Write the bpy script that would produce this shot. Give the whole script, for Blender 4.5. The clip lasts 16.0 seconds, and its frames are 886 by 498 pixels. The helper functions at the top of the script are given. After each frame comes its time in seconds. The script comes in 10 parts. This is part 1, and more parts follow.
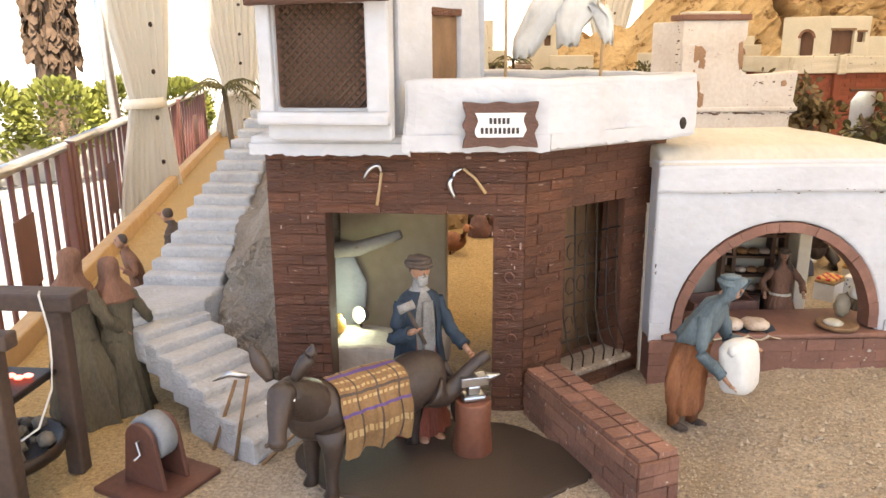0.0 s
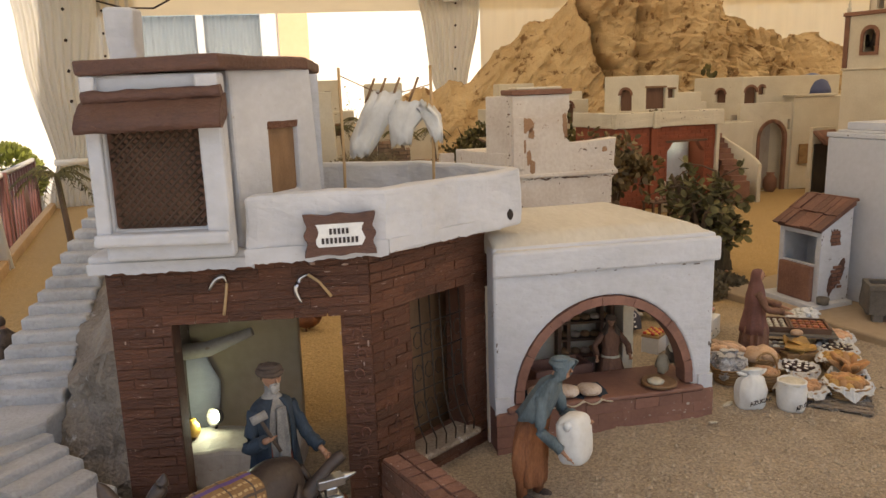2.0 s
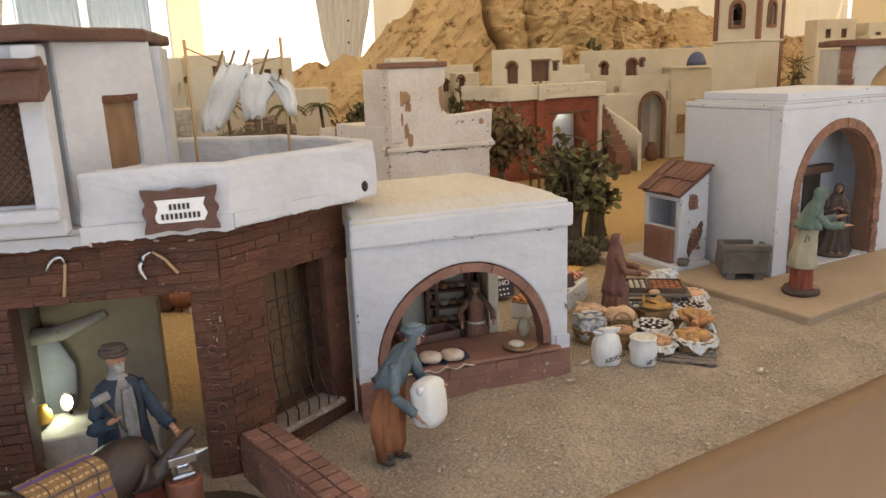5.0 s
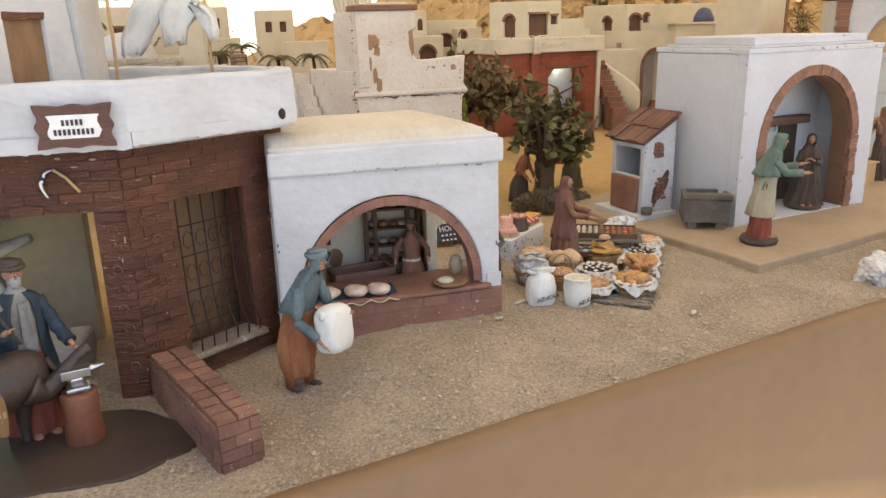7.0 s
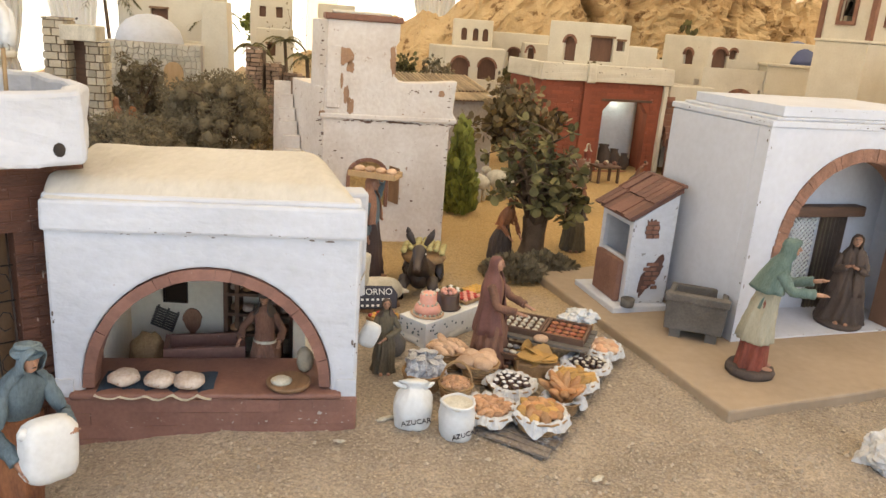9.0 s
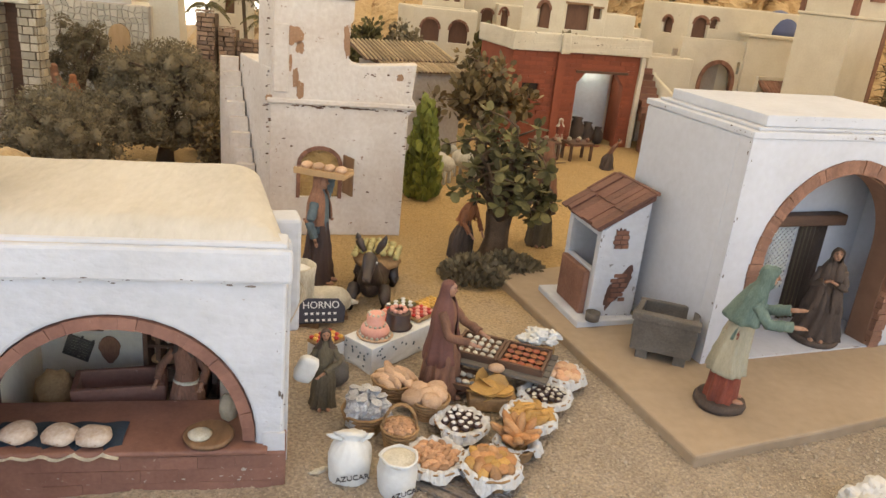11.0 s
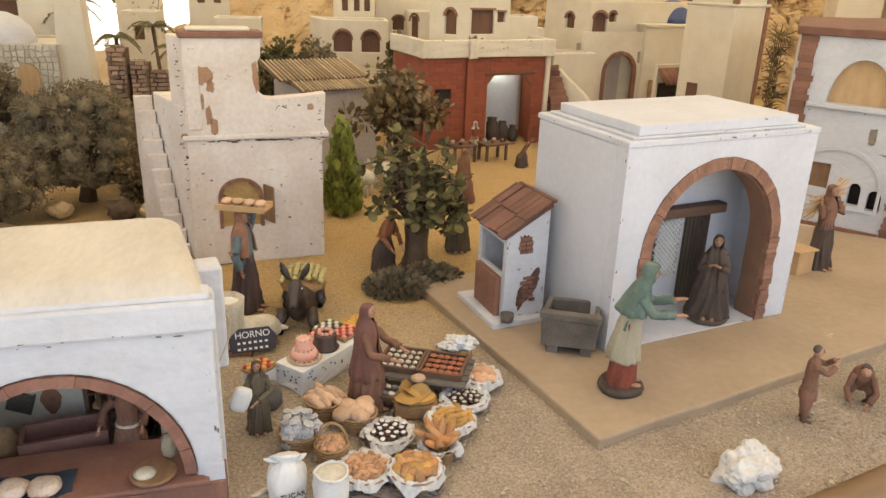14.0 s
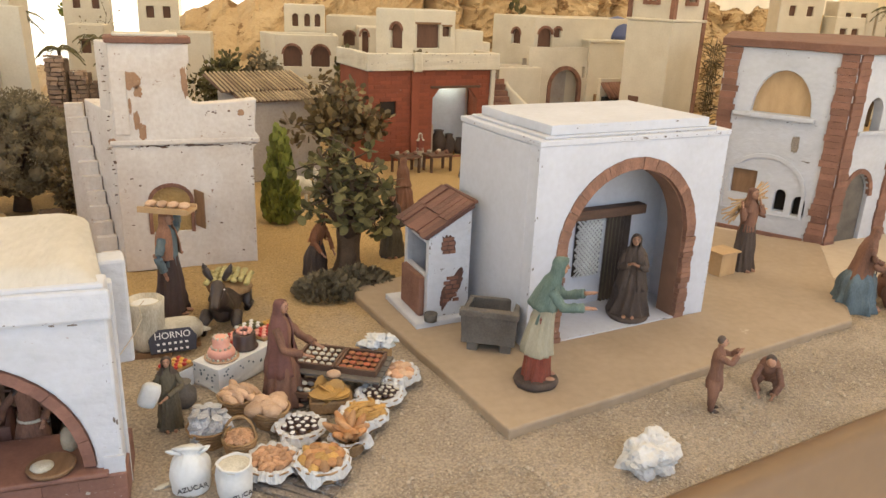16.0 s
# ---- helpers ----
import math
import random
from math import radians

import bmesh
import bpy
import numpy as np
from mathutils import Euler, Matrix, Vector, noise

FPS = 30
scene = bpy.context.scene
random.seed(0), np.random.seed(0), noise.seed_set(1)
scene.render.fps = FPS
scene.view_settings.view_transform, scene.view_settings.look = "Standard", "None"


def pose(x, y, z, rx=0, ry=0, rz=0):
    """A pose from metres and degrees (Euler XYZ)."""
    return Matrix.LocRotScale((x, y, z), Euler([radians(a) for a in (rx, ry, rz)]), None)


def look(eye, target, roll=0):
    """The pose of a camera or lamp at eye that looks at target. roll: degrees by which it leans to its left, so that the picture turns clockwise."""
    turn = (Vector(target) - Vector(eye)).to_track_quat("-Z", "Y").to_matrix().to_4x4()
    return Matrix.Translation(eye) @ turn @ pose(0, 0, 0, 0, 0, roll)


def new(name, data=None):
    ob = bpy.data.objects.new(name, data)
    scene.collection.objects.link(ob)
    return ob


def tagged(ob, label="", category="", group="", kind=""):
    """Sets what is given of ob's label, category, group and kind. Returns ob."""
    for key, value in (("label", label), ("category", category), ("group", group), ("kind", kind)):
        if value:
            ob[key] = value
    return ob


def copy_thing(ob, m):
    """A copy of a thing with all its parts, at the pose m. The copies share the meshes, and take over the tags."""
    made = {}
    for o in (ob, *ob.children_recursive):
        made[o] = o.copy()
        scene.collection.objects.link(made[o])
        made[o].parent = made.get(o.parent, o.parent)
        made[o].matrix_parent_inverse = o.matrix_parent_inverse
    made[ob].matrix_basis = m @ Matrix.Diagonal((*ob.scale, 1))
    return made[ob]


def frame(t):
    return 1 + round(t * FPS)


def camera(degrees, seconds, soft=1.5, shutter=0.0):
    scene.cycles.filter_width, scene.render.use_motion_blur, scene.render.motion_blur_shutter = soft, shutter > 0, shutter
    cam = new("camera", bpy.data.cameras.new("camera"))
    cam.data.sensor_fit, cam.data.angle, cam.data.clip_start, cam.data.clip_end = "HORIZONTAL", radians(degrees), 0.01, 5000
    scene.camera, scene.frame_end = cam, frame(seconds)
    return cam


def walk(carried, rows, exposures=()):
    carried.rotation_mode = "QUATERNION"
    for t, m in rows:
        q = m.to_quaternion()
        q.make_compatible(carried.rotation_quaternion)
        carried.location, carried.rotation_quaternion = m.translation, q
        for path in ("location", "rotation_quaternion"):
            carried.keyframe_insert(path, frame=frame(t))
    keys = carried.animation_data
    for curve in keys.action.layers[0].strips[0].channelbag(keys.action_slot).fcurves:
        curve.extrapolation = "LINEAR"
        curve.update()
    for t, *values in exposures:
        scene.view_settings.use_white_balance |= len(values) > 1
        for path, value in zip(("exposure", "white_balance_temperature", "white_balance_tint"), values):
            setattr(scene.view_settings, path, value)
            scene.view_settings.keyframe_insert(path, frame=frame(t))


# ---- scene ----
PATH = [  # seconds, eye, target, roll
    (0, (-0.8165, -1.5570, 0.6469), (-0.9015, -0.5942, 0.3905), -0.30),
    (0.5, (-0.8070, -1.5740, 0.6895), (-0.8599, -0.5979, 0.4790), -0.93),
    (1, (-0.7971, -1.5862, 0.7316), (-0.7942, -0.6072, 0.5280), -1.83),
    (1.5, (-0.7921, -1.5988, 0.7576), (-0.7525, -0.6209, 0.5523), -2.02),
    (2, (-0.7839, -1.5993, 0.7650), (-0.6851, -0.6256, 0.5594), -1.72),
    (2.5, (-0.7983, -1.5992, 0.7796), (-0.6880, -0.6243, 0.5864), -0.83),
    (3, (-0.7659, -1.6141, 0.7826), (-0.6346, -0.6378, 0.6102), -2.09),
    (3.5, (-0.7190, -1.6323, 0.7531), (-0.5922, -0.6634, 0.5405), -3.54),
    (4, (-0.6874, -1.6358, 0.7484), (-0.5221, -0.6746, 0.5274), -3.18),
    (4.2, (-0.6750, -1.6340, 0.7574), (-0.4932, -0.6793, 0.5219), -2.82),
    (6.3, (-0.6734, -1.6532, 0.7297), (-0.4392, -0.7128, 0.4833), -1.80),
    (6.5, (-0.6656, -1.6553, 0.7097), (-0.4171, -0.7240, 0.4434), -2.18),
    (7, (-0.4499, -1.6960, 0.6731), (-0.2763, -0.7525, 0.3909), -1.45),
    (7.5, (-0.2224, -1.7036, 0.6742), (-0.1204, -0.7613, 0.3555), 0.75),
    (8, (-0.1308, -1.5599, 0.6646), (-0.0203, -0.6108, 0.3696), 2.17),
    (8.5, (-0.0258, -1.4288, 0.7076), (0.0430, -0.4717, 0.4261), 2.08),
    (9, (0.0886, -1.2906, 0.7445), (0.1312, -0.3327, 0.4607), 4.33),
    (9.2, (0.0994, -1.2363, 0.7452), (0.1447, -0.2761, 0.4696), 5.01),
    (11.3, (0.1459, -1.0915, 0.8643), (0.2274, -0.1579, 0.5152), 5.58),
    (11.5, (0.1414, -1.0951, 0.8752), (0.2115, -0.1607, 0.5259), 4.67),
    (12, (0.1424, -1.1151, 0.9083), (0.2090, -0.1781, 0.5656), 3.48),
    (12.5, (0.1549, -1.1496, 0.9281), (0.2268, -0.2154, 0.5786), 2.82),
    (13, (0.1623, -1.1666, 0.9346), (0.2641, -0.2402, 0.5721), 2.61),
    (13.5, (0.1752, -1.1907, 0.9520), (0.2950, -0.2637, 0.5964), 2.15),
    (14, (0.1936, -1.2080, 0.9626), (0.3490, -0.2842, 0.6125), 1.96),
    (14.5, (0.2268, -1.2271, 0.9678), (0.4067, -0.3059, 0.6231), 1.48),
    (15, (0.2669, -1.2335, 0.9634), (0.4670, -0.3164, 0.6188), 1.20),
    (15.5, (0.3053, -1.2402, 0.9466), (0.5174, -0.3319, 0.5859), 1.16),
    (16, (0.3144, -1.2749, 0.9228), (0.5104, -0.3489, 0.6002), 2.33),
]
cam = camera(60.99, 16.0, soft=1.5)
walk(cam, [(t, look(e, g, r)) for t, e, g, r in PATH], exposures=[(0,1.72,7350,14),(0.5,1.22,7600,15),(1.0,0.8,7700,15),(1.5,0.66,7600,14),(2.5,0.58,7600,14),(3.0,0.38,7600,14),(3.5,0.44,7600,14),(4.0,0.71,7300,13),(6.5,1.03,6900,12),(7.0,1.24,6800,11),(8.0,1.45,6800,10),(11.5,1.33,6900,10),(14,1.35,6950,10),(16,1.32,6800,10)])

U = 0.2  # metres of one model unit: a figurine 1.6 units high stands 32 cm
T = Matrix.Translation

world = bpy.data.worlds.new("world")
scene.world = world
world.use_nodes = True
wn, wl = world.node_tree.nodes, world.node_tree.links
sky = wn.new("ShaderNodeTexSky")
sky.sky_type, sky.sun_disc = "NISHITA", False
sky.sun_elevation, sky.sun_rotation = radians(59), radians(158)
wl.new(sky.outputs[0], wn["Background"].inputs[0])
wn["Background"].inputs[1].default_value = 0.15
sun = new("sun", bpy.data.lights.new("sun", "SUN"))
sun.data.energy, sun.data.angle, sun.data.color = 5.0, radians(0.6), (1.0, 0.93, 0.82)
sun.matrix_world = look((4, -10, 18), (0, 0, 0))

# ---- materials ----
def mat(name, a, b=None, scale=60.0, rough=0.8, bump=0.3, fine=None, metal=0.0, spots=None, island=0.0, stretch=(1, 1, 1), dist=0.002, tone=1.0, world=False):
    """Two tones mixed by coarse and fine grain, with relief; spots: a third tone in worn patches."""
    m = bpy.data.materials.new(name)
    m.use_nodes = True
    n, l = m.node_tree.nodes, m.node_tree.links
    p = n["Principled BSDF"]
    p.inputs["Roughness"].default_value, p.inputs["Metallic"].default_value = rough, metal
    b = b or tuple(c * 0.75 for c in a)
    a = tuple(c * (1 + 0.25 * (tone - 1)) for c in a)
    b = tuple(c * (1 - 0.35 * (tone - 1)) for c in b)
    tc, mp = n.new("ShaderNodeTexCoord"), n.new("ShaderNodeMapping")
    mp.inputs["Scale"].default_value = stretch
    l.new(n.new("ShaderNodeNewGeometry").outputs["Position"] if world else tc.outputs["Object"], mp.inputs[0])
    n1, n2 = n.new("ShaderNodeTexNoise"), n.new("ShaderNodeTexNoise")
    n1.inputs["Scale"].default_value, n1.inputs["Detail"].default_value = scale * 0.22, 5
    n2.inputs["Scale"].default_value, n2.inputs["Detail"].default_value = fine or scale * 2.5, 4
    for q in (n1, n2):
        l.new(mp.outputs[0], q.inputs["Vector"])
    mx = n.new("ShaderNodeMix")
    mx.data_type = "RGBA"
    mx.inputs["A"].default_value, mx.inputs["B"].default_value = (*a, 1), (*b, 1)
    add = n.new("ShaderNodeMath")
    add.operation = "MULTIPLY_ADD"
    l.new(n2.outputs["Fac"], add.inputs[0])
    add.inputs[1].default_value = 0.6
    l.new(n1.outputs["Fac"], add.inputs[2])
    rng = n.new("ShaderNodeMapRange")
    rng.inputs["From Min"].default_value, rng.inputs["From Max"].default_value = 0.55, 1.05
    l.new(add.outputs[0], rng.inputs["Value"])
    l.new(rng.outputs[0], mx.inputs["Factor"])
    out = mx.outputs["Result"]
    if spots:
        tone, amount, size = spots
        n3, r3, m3 = n.new("ShaderNodeTexNoise"), n.new("ShaderNodeMapRange"), n.new("ShaderNodeMix")
        n3.inputs["Scale"].default_value, n3.inputs["Detail"].default_value, n3.inputs["Roughness"].default_value = size, 8, 0.65
        l.new(mp.outputs[0], n3.inputs["Vector"])
        r3.inputs["From Min"].default_value, r3.inputs["From Max"].default_value = 1 - amount, 1 - amount + 0.05
        l.new(n3.outputs["Fac"], r3.inputs["Value"])
        m3.data_type = "RGBA"
        l.new(r3.outputs[0], m3.inputs["Factor"])
        l.new(out, m3.inputs["A"])
        m3.inputs["B"].default_value = (*tone, 1)
        out = m3.outputs["Result"]
    if island:
        oi, geo, hs, ad = n.new("ShaderNodeObjectInfo"), n.new("ShaderNodeNewGeometry"), n.new("ShaderNodeHueSaturation"), n.new("ShaderNodeMath")
        fr, rr = n.new("ShaderNodeMath"), n.new("ShaderNodeMapRange")
        l.new(oi.outputs["Random"], ad.inputs[0])
        l.new(geo.outputs["Random Per Island"], ad.inputs[1])
        fr.operation = "FRACT"
        l.new(ad.outputs[0], fr.inputs[0])
        l.new(fr.outputs[0], rr.inputs["Value"])
        rr.inputs["To Min"].default_value, rr.inputs["To Max"].default_value = 1 - island, 1 + island
        l.new(rr.outputs[0], hs.inputs["Value"])
        l.new(out, hs.inputs["Color"])
        out = hs.outputs["Color"]
    l.new(out, p.inputs["Base Color"])
    if bump:
        bp = n.new("ShaderNodeBump")
        bp.inputs["Strength"].default_value, bp.inputs["Distance"].default_value = bump, dist
        l.new(add.outputs[0], bp.inputs["Height"])
        l.new(bp.outputs[0], p.inputs["Normal"])
    return m


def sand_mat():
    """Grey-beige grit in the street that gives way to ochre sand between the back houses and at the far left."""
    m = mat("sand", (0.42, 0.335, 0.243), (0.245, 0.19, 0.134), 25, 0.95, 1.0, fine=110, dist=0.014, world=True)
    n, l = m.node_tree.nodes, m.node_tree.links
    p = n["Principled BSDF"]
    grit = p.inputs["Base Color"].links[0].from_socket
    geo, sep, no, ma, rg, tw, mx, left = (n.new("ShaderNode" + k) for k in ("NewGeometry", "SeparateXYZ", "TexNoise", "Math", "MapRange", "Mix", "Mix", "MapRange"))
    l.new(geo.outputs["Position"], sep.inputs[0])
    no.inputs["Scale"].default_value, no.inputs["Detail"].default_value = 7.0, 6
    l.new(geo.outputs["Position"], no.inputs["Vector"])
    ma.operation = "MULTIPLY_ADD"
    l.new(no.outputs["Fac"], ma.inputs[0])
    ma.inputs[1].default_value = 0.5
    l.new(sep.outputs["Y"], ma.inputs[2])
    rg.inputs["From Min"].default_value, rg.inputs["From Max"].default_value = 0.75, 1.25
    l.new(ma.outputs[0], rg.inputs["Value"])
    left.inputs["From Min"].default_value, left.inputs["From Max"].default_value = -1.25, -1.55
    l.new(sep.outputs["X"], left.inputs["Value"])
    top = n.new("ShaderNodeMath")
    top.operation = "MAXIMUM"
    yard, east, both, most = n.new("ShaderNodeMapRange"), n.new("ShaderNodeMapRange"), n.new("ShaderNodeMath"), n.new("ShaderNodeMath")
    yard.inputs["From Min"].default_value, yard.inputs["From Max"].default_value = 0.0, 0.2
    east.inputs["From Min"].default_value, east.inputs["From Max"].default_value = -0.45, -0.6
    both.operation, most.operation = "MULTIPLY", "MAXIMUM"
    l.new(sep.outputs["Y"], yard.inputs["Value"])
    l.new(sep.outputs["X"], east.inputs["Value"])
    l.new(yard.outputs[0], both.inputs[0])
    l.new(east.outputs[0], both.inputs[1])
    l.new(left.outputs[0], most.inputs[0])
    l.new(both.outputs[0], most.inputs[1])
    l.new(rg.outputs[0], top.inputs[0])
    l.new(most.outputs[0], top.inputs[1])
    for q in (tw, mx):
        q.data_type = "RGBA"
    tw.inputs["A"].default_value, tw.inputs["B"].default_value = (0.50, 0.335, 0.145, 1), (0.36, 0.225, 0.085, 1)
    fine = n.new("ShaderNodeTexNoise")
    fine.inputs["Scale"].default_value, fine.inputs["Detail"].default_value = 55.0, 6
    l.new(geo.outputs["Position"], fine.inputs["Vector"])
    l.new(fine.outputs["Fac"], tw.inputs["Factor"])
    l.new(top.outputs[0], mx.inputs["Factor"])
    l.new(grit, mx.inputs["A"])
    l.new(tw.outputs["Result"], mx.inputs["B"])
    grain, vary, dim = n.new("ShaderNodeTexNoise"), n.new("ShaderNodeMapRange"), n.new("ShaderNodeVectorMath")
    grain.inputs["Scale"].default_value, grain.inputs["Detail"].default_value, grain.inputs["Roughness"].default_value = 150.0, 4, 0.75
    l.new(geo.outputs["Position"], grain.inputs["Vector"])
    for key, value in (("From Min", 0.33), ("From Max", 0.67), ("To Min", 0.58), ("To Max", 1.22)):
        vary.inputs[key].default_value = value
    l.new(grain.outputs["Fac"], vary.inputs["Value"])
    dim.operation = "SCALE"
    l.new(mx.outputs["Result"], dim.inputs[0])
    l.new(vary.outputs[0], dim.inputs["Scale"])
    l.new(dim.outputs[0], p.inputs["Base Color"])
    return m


WHITE = mat("white_plaster", (0.515, 0.517, 0.54), (0.432, 0.43, 0.442), 40, 0.85, 0.5, fine=60, dist=0.009, spots=((0.34, 0.28, 0.24), 0.325, 55), stretch=(0.75, 0.75, 1.15))
SMOOTHW = mat("smooth_white_paint", (0.505, 0.51, 0.545), (0.438, 0.438, 0.462), 30, 0.8, 0.35, fine=60, dist=0.005, spots=((0.42, 0.38, 0.35), 0.285, 40))
COUNTER = mat("counter_brick", (0.24, 0.115, 0.08), (0.17, 0.075, 0.052), 60, 0.7, 0.5, island=0.1, spots=((0.36, 0.26, 0.2), 0.33, 60), world=True)
CREAM = mat("cream_plaster", (0.614, 0.553, 0.442), (0.53, 0.465, 0.358), 40, 0.9, 0.5, dist=0.004, spots=((0.40, 0.32, 0.22), 0.32, 25))
GREYW = mat("grey_plaster", (0.44, 0.39, 0.34), (0.33, 0.28, 0.24), 35, 0.9, 0.7, dist=0.005, spots=((0.30, 0.22, 0.17), 0.36, 30))
PEEL = mat("peeling_plaster", (0.66, 0.60, 0.54), (0.53, 0.45, 0.38), 30, 0.9, 0.6, dist=0.006, spots=((0.26, 0.14, 0.08), 0.355, 42))
TANW = mat("tan_plaster", (0.42, 0.325, 0.225), (0.31, 0.235, 0.155), 14, 0.9, 0.5, dist=0.005)
INNERW = mat("inner_whitewash", (0.8, 0.72, 0.58), (0.68, 0.6, 0.47), 30, 0.9, 0.5, dist=0.005)
ROUGHW = mat("rough_brown_render", (0.30, 0.25, 0.20), (0.17, 0.13, 0.10), 40, 0.95, 1.0, fine=140, dist=0.014, spots=((0.42, 0.39, 0.36), 0.38, 22))
ROOFW = mat("worn_roof_plaster", (0.521, 0.479, 0.412), (0.42, 0.378, 0.311), 30, 0.85, 0.8, dist=0.006, stretch=(1.2, 0.4, 1), spots=((0.40, 0.33, 0.25), 0.30, 30))
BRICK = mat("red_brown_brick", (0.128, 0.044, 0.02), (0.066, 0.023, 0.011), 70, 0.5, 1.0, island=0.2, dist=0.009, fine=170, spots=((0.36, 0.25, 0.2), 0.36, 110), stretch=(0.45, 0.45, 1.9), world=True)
MORTAR = mat("brick_mortar", (0.12, 0.045, 0.022), (0.07, 0.026, 0.013), 90, 0.8, 0.8, dist=0.005, world=True)
TERRA = mat("terracotta", (0.25, 0.12, 0.078), (0.165, 0.075, 0.048), 60, 0.85, 0.9, island=0.2, dist=0.005, fine=140, spots=((0.42, 0.29, 0.2), 0.33, 60))
ARCHB = mat("arch_brick", (0.27, 0.135, 0.085), (0.165, 0.08, 0.052), 60, 0.85, 0.9, island=0.16, dist=0.006, fine=140, spots=((0.4, 0.3, 0.22), 0.33, 60))
HUTROOF = mat("red_brown_boards", (0.17, 0.075, 0.05), (0.10, 0.042, 0.028), 60, 0.75, 0.8, island=0.2, dist=0.004, spots=((0.3, 0.19, 0.14), 0.33, 80))
LOWBRICK = mat("weathered_brick", (0.235, 0.115, 0.08), (0.15, 0.068, 0.046), 60, 0.75, 0.9, island=0.2, dist=0.006, fine=150, spots=((0.40, 0.32, 0.27), 0.38, 90), world=True)
REVEAL = mat("brown_plaster_reveal", (0.215, 0.115, 0.072), (0.155, 0.078, 0.048), 14, 0.85, 0.4, dist=0.004, world=True)
PLASTERBIT = mat("plaster_splash", (0.4, 0.29, 0.235), (0.27, 0.17, 0.13), 90, 0.8, 0.3)
OCHRE = mat("ochre_sand", (0.46, 0.30, 0.12), (0.3, 0.185, 0.07), 30, 0.95, 1.0, fine=120, dist=0.01, world=True)
RUINST = mat("reddish_stone", (0.31, 0.205, 0.135), (0.2, 0.12, 0.075), 60, 0.9, 0.8, island=0.35, dist=0.004)
SCUFF = mat("scuffed_edge", (0.2, 0.165, 0.14), (0.1, 0.075, 0.06), 90, 0.9, 0.3)
CLAYDARK = mat("dark_fired_clay", (0.115, 0.05, 0.033), (0.066, 0.029, 0.02), 50, 0.6, 0.9, dist=0.006, fine=150, spots=((0.26, 0.14, 0.10), 0.33, 60), stretch=(0.7, 0.7, 1.6), world=True)
REDWALL = mat("red_wash_wall", (0.28, 0.075, 0.035), (0.21, 0.055, 0.028), 50, 0.85, 0.5, island=0.15, spots=((0.36, 0.16, 0.09), 0.3, 30))
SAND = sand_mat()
GRAVEL = mat("gravel", (0.43, 0.35, 0.255), (0.32, 0.255, 0.18), 300, 0.95, 0.6, island=0.22, fine=600)
SLAB = mat("ochre_slab", (0.358, 0.267, 0.179), (0.273, 0.198, 0.125), 16, 0.75, 0.4, spots=((0.46, 0.37, 0.26), 0.31, 9))
BOARD = mat("painted_board", (0.172, 0.098, 0.044), (0.147, 0.083, 0.037), 10, 0.55, 0.12, spots=((0.24, 0.14, 0.07), 0.24, 30))
WOOD = mat("dark_wood", (0.138, 0.0688, 0.0375), (0.075, 0.0375, 0.0213), 60, 0.7, 0.5, stretch=(1, 1, 6))
LATTICE = mat("lattice_wood", (0.1, 0.058, 0.034), (0.06, 0.034, 0.02), 60, 0.75, 0.5)
WOODM = mat("mid_wood", (0.25, 0.14, 0.07), (0.16, 0.085, 0.04), 60, 0.7, 0.5, stretch=(6, 1, 1))
PALEWOOD = mat("pale_wood", (0.50, 0.33, 0.17), (0.40, 0.25, 0.12), 50, 0.75, 0.4, stretch=(5, 1, 1))
ROCK = mat("sandstone_cork", (0.56, 0.41, 0.23), (0.42, 0.28, 0.14), 14, 0.95, 1.0, fine=70, dist=0.02, spots=((0.20, 0.11, 0.045), 0.42, 7))
LEAF = mat("leaf", (0.125, 0.104, 0.031), (0.072, 0.06, 0.02), 90, 0.75, 0.2, island=0.5)
LEAFD = mat("dark_leaf", (0.2, 0.155, 0.088), (0.145, 0.11, 0.06), 90, 0.85, 0.2, island=0.25)
LEAFR = mat("russet_leaf", (0.164, 0.116, 0.042), (0.106, 0.063, 0.0252), 90, 0.6, 0.2, island=0.5)
LEAFB = mat("fresh_leaf", (0.25, 0.26, 0.05), (0.14, 0.155, 0.03), 90, 0.6, 0.2, island=0.4)
BARK = mat("bark", (0.144, 0.09, 0.054), (0.072, 0.0432, 0.024), 80, 0.9, 1.0, dist=0.005)
CANVAS = mat("canvas", (0.72, 0.68, 0.60), (0.62, 0.58, 0.50), 8, 0.8, 0.2)
ALU = mat("grey_aluminium", (0.36, 0.34, 0.31), (0.30, 0.28, 0.26), 8, 0.5, 0.1, metal=0.3)
# White plaster with the shade on the stairs darkened into its colour, plus grime spots.
STAIRW = mat("shaded_dirty_plaster", (0.47, 0.462, 0.46), (0.35, 0.337, 0.325), 60, 0.85, 0.9, fine=130, dist=0.010, spots=((0.28, 0.23, 0.19), 0.33, 50))
IRON = mat("dark_iron", (0.035, 0.028, 0.025), (0.06, 0.04, 0.03), 120, 0.45, 0.4, metal=0.8)
STEEL = mat("bright_steel", (0.55, 0.55, 0.56), (0.42, 0.42, 0.43), 120, 0.3, 0.2, metal=1.0)
RUSTRED = mat("barrier_red", (0.13, 0.045, 0.035), (0.09, 0.03, 0.025), 60, 0.5, 0.2)
STONE = mat("grey_stone", (0.15, 0.127, 0.104), (0.085, 0.072, 0.06), 70, 0.85, 0.8, dist=0.004)
STONEP = mat("pale_stone", (0.45, 0.38, 0.28), (0.32, 0.26, 0.18), 60, 0.9, 0.8, island=0.3, dist=0.004)
